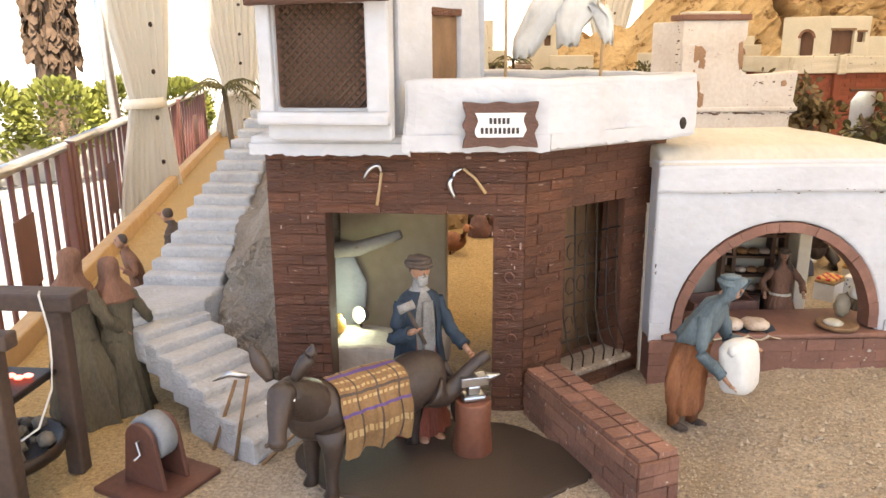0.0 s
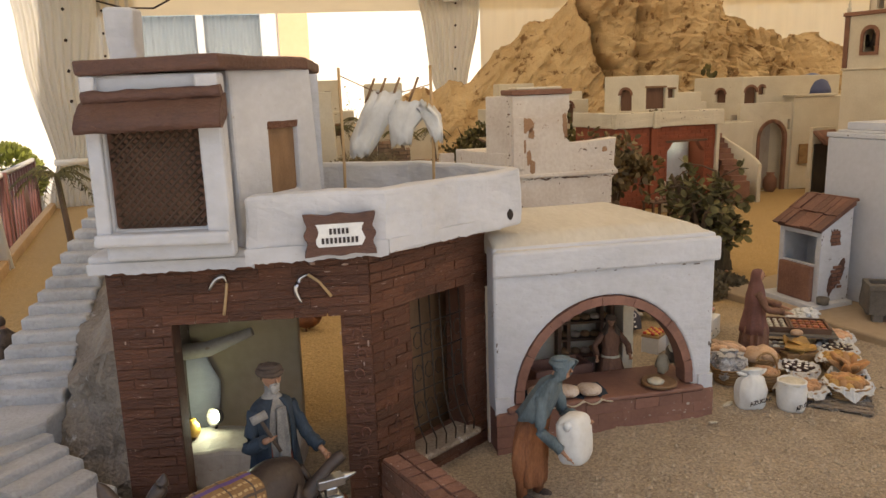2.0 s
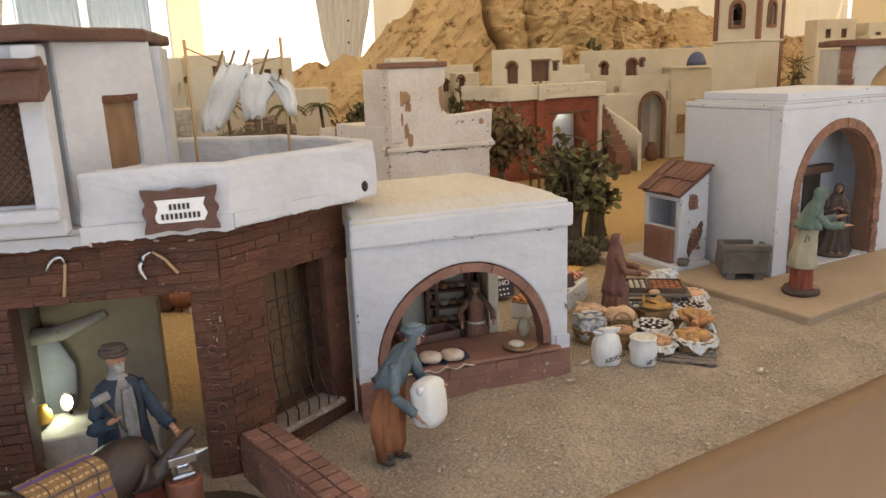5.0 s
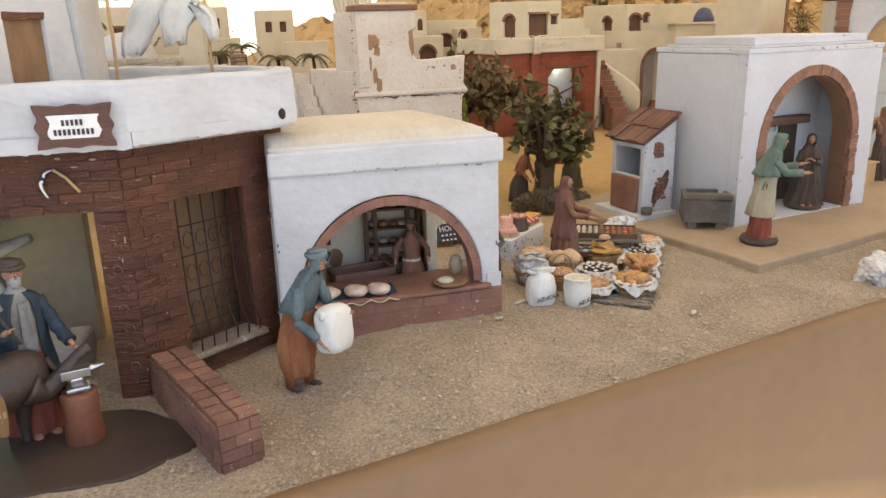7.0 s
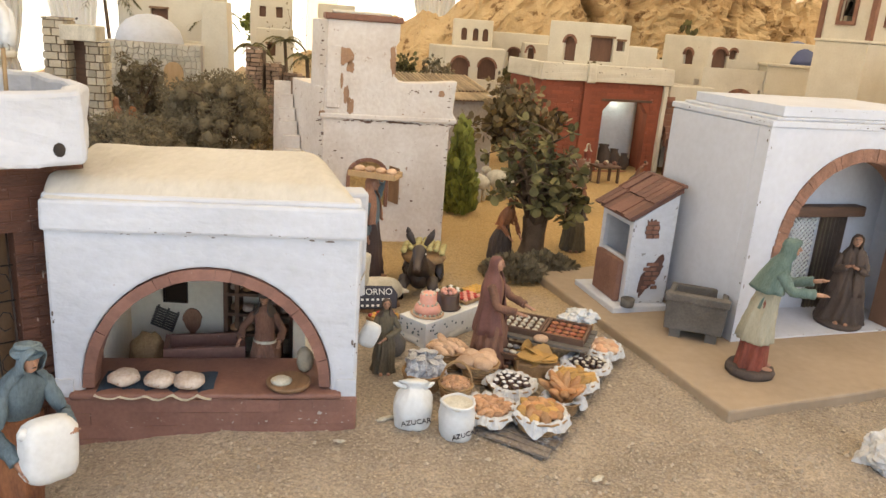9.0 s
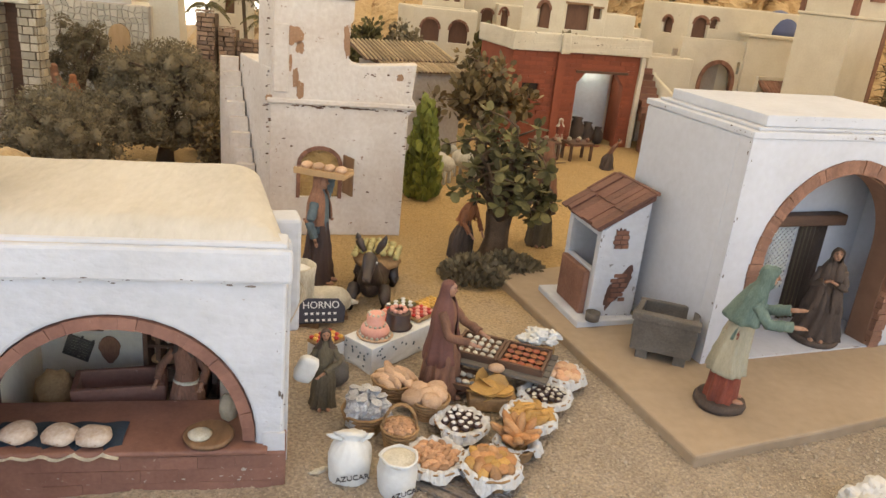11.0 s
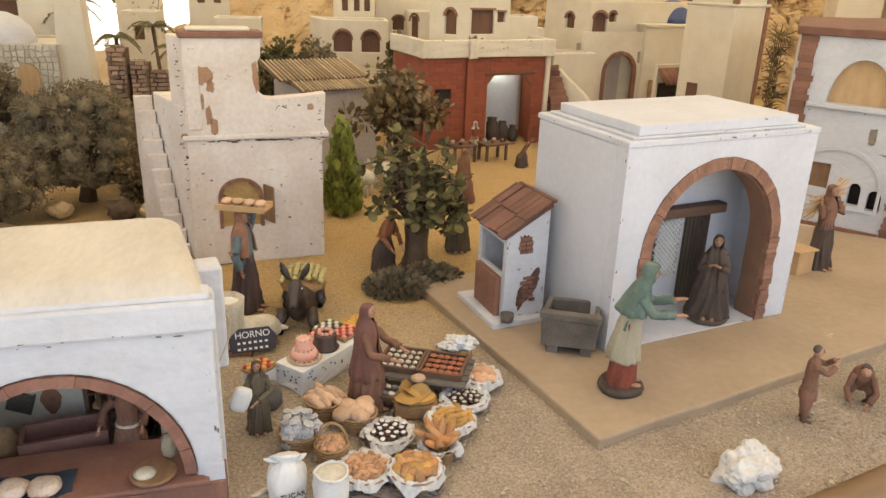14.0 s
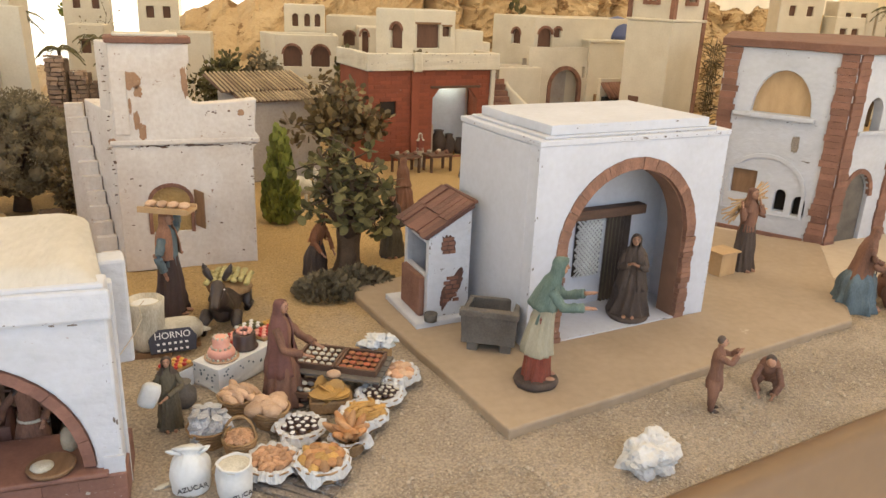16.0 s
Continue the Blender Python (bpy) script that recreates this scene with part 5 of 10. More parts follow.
def church():
    """The peeling facade with a stepped gable."""
    th = thing("old_bakehouse", "tall peeling plaster house with a stepped parapet", "house")
    a, b = (-1.22, 6.1), (1.02, 6.5)
    m, w = frame_at(a, b)
    prof = [(0.08, 0), (w - 0.05, 0), (w - 0.05, 2.03), (w + 0.05, 2.12), (w + 0.05, 2.22), (w - 0.01, 2.3), (w + 0.03, 2.84), (1.92, 2.8), (1.42, 2.77), (1.31, 2.79), (1.24, 2.86), (1.19, 2.96), (1.2, 3.12), (1.25, 3.2), (1.24, 3.34), (1.29, 3.42), (1.29, 3.7), (0.12, 3.7), (0.08, 2.26), (0.0, 2.17), (0.08, 2.06)]
    bm = bmesh.new()
    panel(bm, prof, [arch(0.86, 0.62, 0.66, 1.18, 1.46, 10)], 0.25, m)
    fw = part("front_wall", bm, PEEL, th, "peeling whitewashed front with bare brown patches", bevel=0.02)
    bm = bmesh.new()
    box(bm, 0.03, w + 0.06, -0.04, 0.0, 2.13, 2.21, m)
    uneven(bm, 0.012, 4, 6)
    part("moulding", bm, PEEL, th, bevel=0.02)
    bm = bmesh.new()
    box(bm, 0.12, 0.34, -0.03, 0.0, 2.3, 3.3, m)
    part("pilaster", bm, PEEL, th, bevel=0.02)
    bare = mat("bare_render", (0.36, 0.21, 0.12), (0.24, 0.13, 0.075), 50, 0.9, 0.7, spots=((0.55, 0.5, 0.45), 0.36, 40))
    for k, (px, pz, pw, ph) in enumerate(((0.4, 3.14, 0.15, 0.13), (0.5, 2.98, 0.06, 0.1), (0.37, 2.74, 0.02, 0.12), (0.45, 2.52, 0.045, 0.14), (0.52, 2.34, 0.055, 0.12), (1.2, 3.12, 0.05, 0.22), (2.05, 2.62, 0.05, 0.05), (0.06, 2.2, 0.05, 0.05))):
        bm = bmesh.new()
        panel(bm, flake(px, pz, pw, ph, k * 3.3), [], 0.01, m, y0=-0.036 if 0.12 < px < 0.34 else -0.008)
        part("bare_patch", bm, bare, fw, "bare brown patch in the plaster")
    rc = random.Random(17)
    bm = bmesh.new()
    for i in range(90):
        e = rc.random()
        if e < 0.4:
            cx_, cz_ = rc.uniform(0.0, w), 2.1 + rc.gauss(0, 0.012)
        elif e < 0.6:
            cx_, cz_ = 0.02 + abs(rc.gauss(0, 0.03)), rc.uniform(1.0, 3.6)
        elif e < 0.75:
            cx_, cz_ = rc.uniform(1.4, w - 0.05), 2.66 - abs(rc.gauss(0, 0.03))
        elif e < 0.85:
            cx_, cz_ = w - 0.06 - abs(rc.gauss(0, 0.025)), rc.uniform(0.2, 2.7)
        else:
            cx_, cz_ = rc.uniform(0.1, w - 0.1), rc.uniform(0.2, 2.0)
        sx = rc.uniform(0.008, 0.03) * (2.2 if e < 0.4 else 1)
        panel(bm, flake(cx_, cz_, sx, rc.uniform(0.004, 0.014), i * 1.7, 9), [], 0.008, m, y0=-0.056 if abs(cz_ - 2.16) < 0.05 else -0.007)
    part("chips", bm, WOOD, fw, kind="stuff")
    bm = bmesh.new()
    box(bm, 0.07, 1.33, -0.05, 0.5, 3.7, 3.8, m)
    uneven(bm, 0.02, 5, 4)
    part("cap", bm, TERRA, th, "red-brown capping of the gable", bevel=0.02)
    bm = bmesh.new()
    box(bm, 0.2, 1.15, 0.02, 0.42, 3.8, 3.85, m)
    part("coping", bm, CREAM, th, bevel=0.02)
    for pts, z0, h, nm in (([(0.09, 0.25), (0.3, 0.25), (0.3, 2.0), (-0.4, 2.0)], 0, 2.6, "side_wall"), ([(w - 0.27, 0.25), (w - 0.05, 0.25), (w - 0.05, 1.7), (w - 0.27, 1.7)], 0, 2.3, "side_wall"),
                           ([(0.3, 1.5), (w - 0.27, 1.5), (w - 0.27, 1.7), (0.3, 1.7)], 0, 2.3, "rear_wall"), ([(0.125, 0.25), (1.26, 0.25), (1.26, 0.9), (-0.1, 0.9)], 2.3, 3.69, "tower")):
        bm = bmesh.new()
        prism(bm, pts, z0, h, m)
        part(nm, bm, PEEL, th, bevel=0.02)
    bm = bmesh.new()
    box(bm, 0.25, w - 0.27, 0.251, 1.5, 2.2, 2.29, m)
    part("roof", bm, CREAM, th)
    arch_bricks(fw, m, 0.86, 0.6, 1.18, 1.43, 0.06, 0.05, 11, TERRA, 0.03)
    bm = bmesh.new()
    for s in (0.5, 1.16):
        box(bm, s, s + 0.06, -0.03, 0.04, 0.64, 1.18, m)
    part("window_frame", bm, TERRA, th, bevel=0.01)
    bm = bmesh.new()
    box(bm, 0.55, 1.17, 0.03, 0.06, 0.66, 1.45, m)
    part("window_infill", bm, OCHRE, th, "pale ochre board in the window")
    bm = bmesh.new()
    box(bm, 0, 0.3, 0, 0.03, 0.0, 0.62, m @ T((1.22, -0.02, 0.75)) @ Matrix.Rotation(radians(-65), 4, "Z"))
    part("shutter", bm, WOODM, th, "open wooden shutter", bevel=0.01)
    # outer steps up the side
    for i in range(11):
        bm = bmesh.new()
        y0 = 0.5 + 0.15 * i
        xr = 0.06 - 0.28 * (y0 - 0.25)
        box(bm, xr - 0.3, xr, y0, y0 + 0.15, 0, 0.2 + 0.232 * i, m)
        uneven(bm, 0.02, 4, 2, i)
        part("step", bm, PEEL, th)


def cube_house(x, y, w, d, h, rz, mat_, openings=(), par=0.12, z=0.0, name="cube_house", label="cream flat-roofed model house", ring=TERRA, skew=0.0, left=()):
    """A flat-roofed house with a parapet; openings are (x, width, z0, spring, top) on its front, left those on its left wall, which slants out by skew."""
    th = thing(name, label, "house", x, y, z, rz, group="houses of the model village")
    mL, wL = frame_at((-skew, d), (0.0, 0.0))
    for name_, m, width, rows in (("front_wall", Matrix.Identity(4), w, openings), ("side_wall", mL, wL, left)):
        bm = bmesh.new()
        holes = [arch(cx, ow, z0 + 0.003, zs, zt, 8) if zt > zs else rect(cx - ow / 2, cx + ow / 2, z0 + 0.003, zs) for cx, ow, z0, zs, zt in rows]
        panel(bm, rect(0, width - (0.002 if m is mL else 0), 0, h), holes, 0.12, m)
        uneven(bm, 0.015, 2.0, 0, x)
        fw = part(name_, bm, mat_, th, bevel=0.03)
        for cx, ow, z0, zs, zt in rows:
            if ring and zt > zs:
                arch_bricks(fw, m, cx, ow - 0.05, zs, zt - 0.03, 0.08, 0.06, 9, ring, 0.015)
            elif ring:
                bm = bmesh.new()
                box(bm, cx - ow / 2 - 0.04, cx + ow / 2 + 0.04, -0.03, 0.02, zs, zs + 0.06, m)
                part("lintel", bm, WOODM, fw)
            bm = bmesh.new()
            box(bm, cx - ow / 2 - 0.03, cx + ow / 2 + 0.03, 0.121, 0.15, z0, zt, m)
            part("shutter", bm, DOORB, fw)
    bm = boxes((w - 0.12, w, 0.12, d, 0, h), (0.12 - skew, w - 0.12, d - 0.12, d, 0, h))
    part("wall", bm, mat_, th, bevel=0.02)
    bm = bmesh.new()
    prism(bm, [(0.12, 0.12), (w - 0.12, 0.12), (w - 0.12, d - 0.12), (0.12 - skew * 0.85, d - 0.12)], h - par - 0.06, h - par)
    part("roof", bm, mat_, th)
    return th


def red_house():
    th = thing("red_inn", "red-brown model inn with white parapet and lit porch", "house")
    m, w = frame_at((3.70, 14.40), (7.51, 15.49))
    bm = bmesh.new()
    panel(bm, rect(0, w, 0, 2.54), [[(1.98, 0.003), (3.44, 0.003), (3.44, 1.7), (3.18, 2.02), (2.2, 2.02), (1.98, 1.75)], rect(0.36, 0.85, 1.28, 1.7)], 0.2, m)
    fw = part("front_wall", bm, REDWALL, th, "brick-red front with a wide porch", bevel=0.02)
    brick_course(fw, m, w, 0.05, 2.5, [(1.94, 3.48, 0, 2.1), (0.33, 0.88, 1.25, 1.73), (1.27, 1.53, 0, 2.54), (3.73, 4, 0, 2.54)], 0.34, 0.115, brick_mesh(0.012, REDWALL), random.Random(77), 0.016)
    for x0, x1, pm in ((1.28, 1.52, REDWALL), (3.83, 3.97, CREAM)):
        bm = bmesh.new()
        box(bm, x0, x1, -0.1, -0.003, 0, 2.53, m)
        uneven(bm, 0.02, 3, 5)
        part("pilaster", bm, pm, th, "whitewashed corner strip" if pm is CREAM else "", bevel=0.02)
    bm = bmesh.new()
    box(bm, 1.9, 3.52, -0.04, 0.12, 2.02, 2.09, m)
    part("lintel", bm, WOOD, th, bevel=0.01)
    bm = bmesh.new()
    for y0, y1, x0, x1 in ((0.2, 2.2, 0, 0.2), (0.2, 2.2, w - 0.2, w), (2.0, 2.2, 0.2, w - 0.2)):
        box(bm, x0, x1, y0, y1, 0, 2.54, m)
    part("wall", bm, REDWALL, th)
    bm = bmesh.new()
    box(bm, -0.08, w + 0.08, -0.12, 2.25, 2.54, 2.64, m)
    part("roof", bm, CREAM, th)
    bm = bmesh.new()
    for x0, x1, y0, y1 in ((-0.1, w + 0.1, -0.16, 0.02), (-0.1, 0.08, 0.02, 2.25), (w - 0.08, w + 0.1, 0.02, 2.25)):
        box(bm, x0, x1, y0, y1, 2.54, 3.0, m)
    box(bm, 1.26, 1.54, -0.24, -0.16, 2.5, 3.03, m)
    uneven(bm, 0.04, 2, 8)
    uneven(bm, 0.015, 8)
    part("parapet", bm, CREAM, th, "cream plaster parapet", bevel=0.03)
    chips(th, m, [(-0.05, 2.56, w + 0.05, 2.56, -0.2), (-0.05, 2.98, w + 0.05, 2.98, -0.2), (0.0, 2.75, w, 2.78, -0.2)], 12, 31, SCUFF, 0.018, 0.03)
    chips(th, m, [(0.1, 2.3, w - 0.3, 2.3, -0.004), (0.2, 1.9, 1.2, 2.0, -0.004), (3.5, 0.2, 3.6, 2.3, -0.004), (1.6, 0.4, 1.9, 2.3, -0.004)], 12, 32, PLASTERBIT, 0.013, 0.1)
    bm = bmesh.new()
    box(bm, 1.9, 3.6, 1.0, 1.06, 0, 2.3, m)
    part("inner_wall", bm, WHITE, th)
    bm = bmesh.new()
    box(bm, 2.0, 2.34, 0.9, 0.98, 0.0, 1.98, m)
    part("porch_side", bm, YELLOW, th, "ochre lit side of the porch")
    bm = bmesh.new()
    box(bm, 2.06, 2.28, 0.5, 0.9, 0, 0.9, m)
    part("stone_post", bm, STONEP, th)
    for k in range(3):
        bm = bmesh.new()
        lathe(bm, [(0.12, 0), (0.2, 0.15), (0.2, 0.35), (0.1, 0.5), (0.13, 0.56)], 12, m=m @ T((2.55 + 0.3 * k, 0.65 - 0.1 * k, 0)) @ Matrix.Scale(1.25 - 0.2 * k, 4))
        part("jar", bm, DBROWN, th, smooth=True)
    # Unseen glowing ball added above the opening to brighten the porch.
    bm = bmesh.new()
    ball(bm, m @ Vector((2.95, 0.7, 2.12)), 0.12)
    part("lamp", bm, LAMPI, th, "unseen lamp added behind the lintel to light the porch")
    # Dark sheet in the window stands for the shade inside.
    bm = bmesh.new()
    box(bm, 0.36, 0.85, 0.08, 0.12, 1.28, 1.7, m)
    part("window_infill", bm, DARK, th)


def right_house():
    th = thing("pilaster_house", "large white house with red brick corner pilasters", "house")
    a, b, c = (10.38, 8.05), (12.06, 6.26), (16.1, 7.47)
    m1, w1 = frame_at(a, b)
    m2, w2 = frame_at(b, c)
    bm = bmesh.new()
    panel(bm, rect(0, w1, 0, 3.82), [arch(1.22, 1.13, 2.56, 2.6, 3.42, 12), arch(1.51, 0.22, 0.6, 0.93, 1.06, 6), arch(1.88, 0.24, 0.56, 0.84, 0.97, 6), rect(0.5, 1.0, 0.85, 1.36)], 0.2, m1)
    fw = part("front_wall", bm, WHITE, th, "white worn front with an arched loft window", bevel=0.02)
    bm = bmesh.new()
    panel(bm, rect(0, w2, 0, 3.82), [arch(0.75, 0.8, 0.004, 1.0, 1.5, 12), arch(0.8, 0.5, 2.3, 2.7, 3.0, 10), arch(2.2, 0.5, 2.3, 2.7, 3.0, 10)], 0.2, m2)
    part("side_wall", bm, WHITE, th, "white side with arched door and window", bevel=0.02)
    bm = bmesh.new()
    box(bm, 0.4, 2.0, 0.16, 0.2, 2.4, 3.45, m1)
    part("loft_board", bm, PALEWOOD, th)
    # Dark sheet behind the small windows stands for indoor shade.
    bm = bmesh.new()
    box(bm, 0.1, 2.1, 0.3, 0.35, 0, 2.2, m1)
    part("inner_wall", bm, DARK, th)
    bm = bmesh.new()
    box(bm, 0.5, 1.0, 0.1, 0.14, 0.85, 1.36, m1)
    part("shutter", bm, WOODM, th)
    bm = bmesh.new()
    box(bm, 0.37, w1 - 0.37, -0.035, 0.0, 0.0, 0.13, m1)
    part("base_strip", bm, TERRA, th, bevel=0.01)
    bm = bmesh.new()
    panel(bm, flake(1.62, 2.0, 0.07, 0.16, 4.2), [], 0.012, m1, y0=-0.01)
    part("bare_patch", bm, ROUGHW, fw, "patch where the plaster has fallen off")
    bm = bmesh.new()
    prism(bm, [(10.44, 6.08), (11.0, 4.55), (11.7, 3.75), (16, 5.1), (16, 7.5), (11.9, 6.3), (10.5, 7.75)], -0.08, 0.07)
    uneven(bm, 0.03, 1.5, 5)
    tagged(part("forecourt", bm, mat("pale_slab", (0.50, 0.40, 0.29), (0.42, 0.33, 0.23), 16, 0.85, 0.3, spots=((0.36, 0.26, 0.17), 0.32, 14)), kind="structure", bevel=0.02), "pale flat forecourt before the pilaster house", "pavement")
    chips(th, m1, [(0.35, 2.4, 1.95, 2.42, 0.0), (0.4, 3.75, 1.9, 3.75, 0.0), (0.34, 0.2, 0.34, 3.6, 0.0), (w1 - 0.36, 0.2, w1 - 0.36, 3.6, 0.0), (0.5, 1.6, 1.9, 1.7, 0.0)], 10, 41, SCUFF, 0.018, 0.03)
    bm = bmesh.new()
    box(bm, 0.33, 1.9, -0.1, 0.0, 2.46, 2.56, m1)
    uneven(bm, 0.015, 3, 4)
    part("ledge", bm, WHITE, th, bevel=0.02)
    bm = bmesh.new()
    panel(bm, arch(1.15, 1.66, 0.5, 1.0, 1.75, 14), [arch(1.15, 1.54, 0.52, 0.98, 1.68, 14)], 0.04, m1, y0=-0.04)
    part("blind_arch", bm, WHITE, th)
    bm = bmesh.new()
    panel(bm, arch(0.75, 0.76, 0.01, 1.0, 1.46, 12), [], 0.05, m2, y0=0.08)
    part("door", bm, STONE, th, "grey wooden arched door")
    arch_bricks(fw, m2, 0.75, 0.8, 1.0, 1.5, 0.1, 0.05, 11, TERRA, 0.03)
    bm = bmesh.new()
    prism(bm, [(10.26, 8.05), (12.06, 6.12), (16.3, 7.4), (16.3, 11.6), (12.6, 11.6)], 3.82, 3.98)
    uneven(bm, 0.03, 3, 5)
    part("roof", bm, TERRA, th, "flat roof with a red-brown brick edge", bevel=0.02)
    bm = bmesh.new()
    mw, ww = frame_at((12.6, 11.5), (10.5, 8.25))
    box(bm, 0, ww, 0, 0.17, 0, 3.75, mw)
    part("wall", bm, WHITE, th)
    rnd = random.Random(8)
    for m, x in ((m1, 0.0), (m1, w1 - 0.32), (m2, 0.0), (m2, 1.55)):
        for i in range(30):
            bm = bmesh.new()
            z = 3.81 * i / 30
            box(bm, max(0.0, x + rnd.uniform(-0.035, 0.035)), x + 0.32 + (rnd.uniform(-0.035, 0.035) if x < 1.9 else 0.0), -0.035 - rnd.uniform(0, 0.02), 0.0, z + 0.002, z + 0.124, m)
            part("brick", bm, TERRA, fw)
    bm = bmesh.new()
    box(bm, 0.32, 1.5, -0.09, 0.0, 2.28, 2.36, m2)
    part("ledge", bm, WHITE, th, bevel=0.02)


smithy()
low_wall()
stairs()
bakery()
shrine()
shack()
basin()
church()
red_house()
right_house()

# ---- village behind, tower and mountain ----
def mountain():
    """Cork and plaster crags behind the village."""
    prof = [(-9, 1.0), (-5, 2.2), (-3.2, 2.9), (-2.0, 3.9), (0.2, 4.2), (1.5, 4.5), (2.2, 5.3), (3.4, 6.2), (4.0, 6.9), (5.4, 7.2), (6.2, 8.0), (7.2, 8.6), (11.5, 8.5), (13.2, 8.0), (14.4, 7.2), (15.0, 6.4), (16.0, 6.5), (16.9, 5.9), (18.2, 6.4), (19, 6.0), (20.5, 5.4), (22, 4.4), (25.5, 4.6), (30, 4.2)]
    px, pz = [p[0] for p in prof], [p[1] for p in prof]
    bm = bmesh.new()
    nx, nz = 260, 70
    rows = []
    for i in range(nx + 1):
        x = -9 + 39 * i / nx
        top = np.interp(x, px, pz) + 0.35 * noise.noise(Vector((x * 1.3, 0, 0))) + 0.15 * noise.noise(Vector((x * 5, 2, 0)))
        col = []
        for j in range(nz + 1):
            s = j / nz
            z = top * s
            y = 24.0 + 4.2 * s ** 1.3
            k = min(1, max(0, (x - 7.0) / 1.0))
            f = noise.fractal(Vector((x * 0.4 - z * 0.25, s * 1.6 + x * 0.1, 1.0)), 0.9, 2.0, 5)
            ridge = abs(noise.noise(Vector((x * 0.5 - z * 0.45, z * 0.2, 3)))) + 0.5 * abs(noise.noise(Vector((x * 1.6 - z * 1.3, z * 0.5, 7))))
            bed = z * 1.15 + 0.25 * math.sin(x * 0.7) + 0.5 * noise.noise(Vector((x * 0.5, 0, 4)))
            shelf = math.floor(bed) - bed + 0.2 * (math.floor(bed * 2.6) - bed * 2.6)
            crack = abs(noise.noise(Vector((x * 0.42, z * 0.1, 8))))
            block = noise.noise(Vector((math.floor(x * 1.1 + 0.6 * noise.noise(Vector((x, z, 1)))), math.floor(bed), 2)))
            y += 0.35 * f + (1 - k) * 0.7 * ridge + k * (0.34 * shelf + 0.3 * block + 0.55 * f + 0.5 * ridge + 0.7 * max(0, 0.07 - crack) / 0.07)
            y += 1.6 * math.exp(-((x - 7.5 + 0.18 * (z - 4) + 0.3 * noise.noise(Vector((0, z, 5)))) / 0.22) ** 2)
            y += 0.16 * noise.noise(Vector((x * 3, z * 3, 5))) + 0.08 * noise.noise(Vector((x * 9, z * 9, 2)))
            col.append(bm.verts.new((x, y, z - 0.1)))
        rows.append(col)
    for a, b in zip(rows, rows[1:]):
        for j in range(nz):
            bm.faces.new((a[j], b[j], b[j + 1], a[j + 1])).smooth = False
    for a, b in zip(rows, rows[1:]):
        v = [bm.verts.new((a[-1].co.x, 32.4, 0)), bm.verts.new((b[-1].co.x, 32.4, 0))]
        bm.faces.new((a[-1], b[-1], v[1], v[0]))
    tagged(part("mountain", bm, ROCK, kind="structure"), "craggy ochre sandstone mountain modelled behind the village", "mountain")


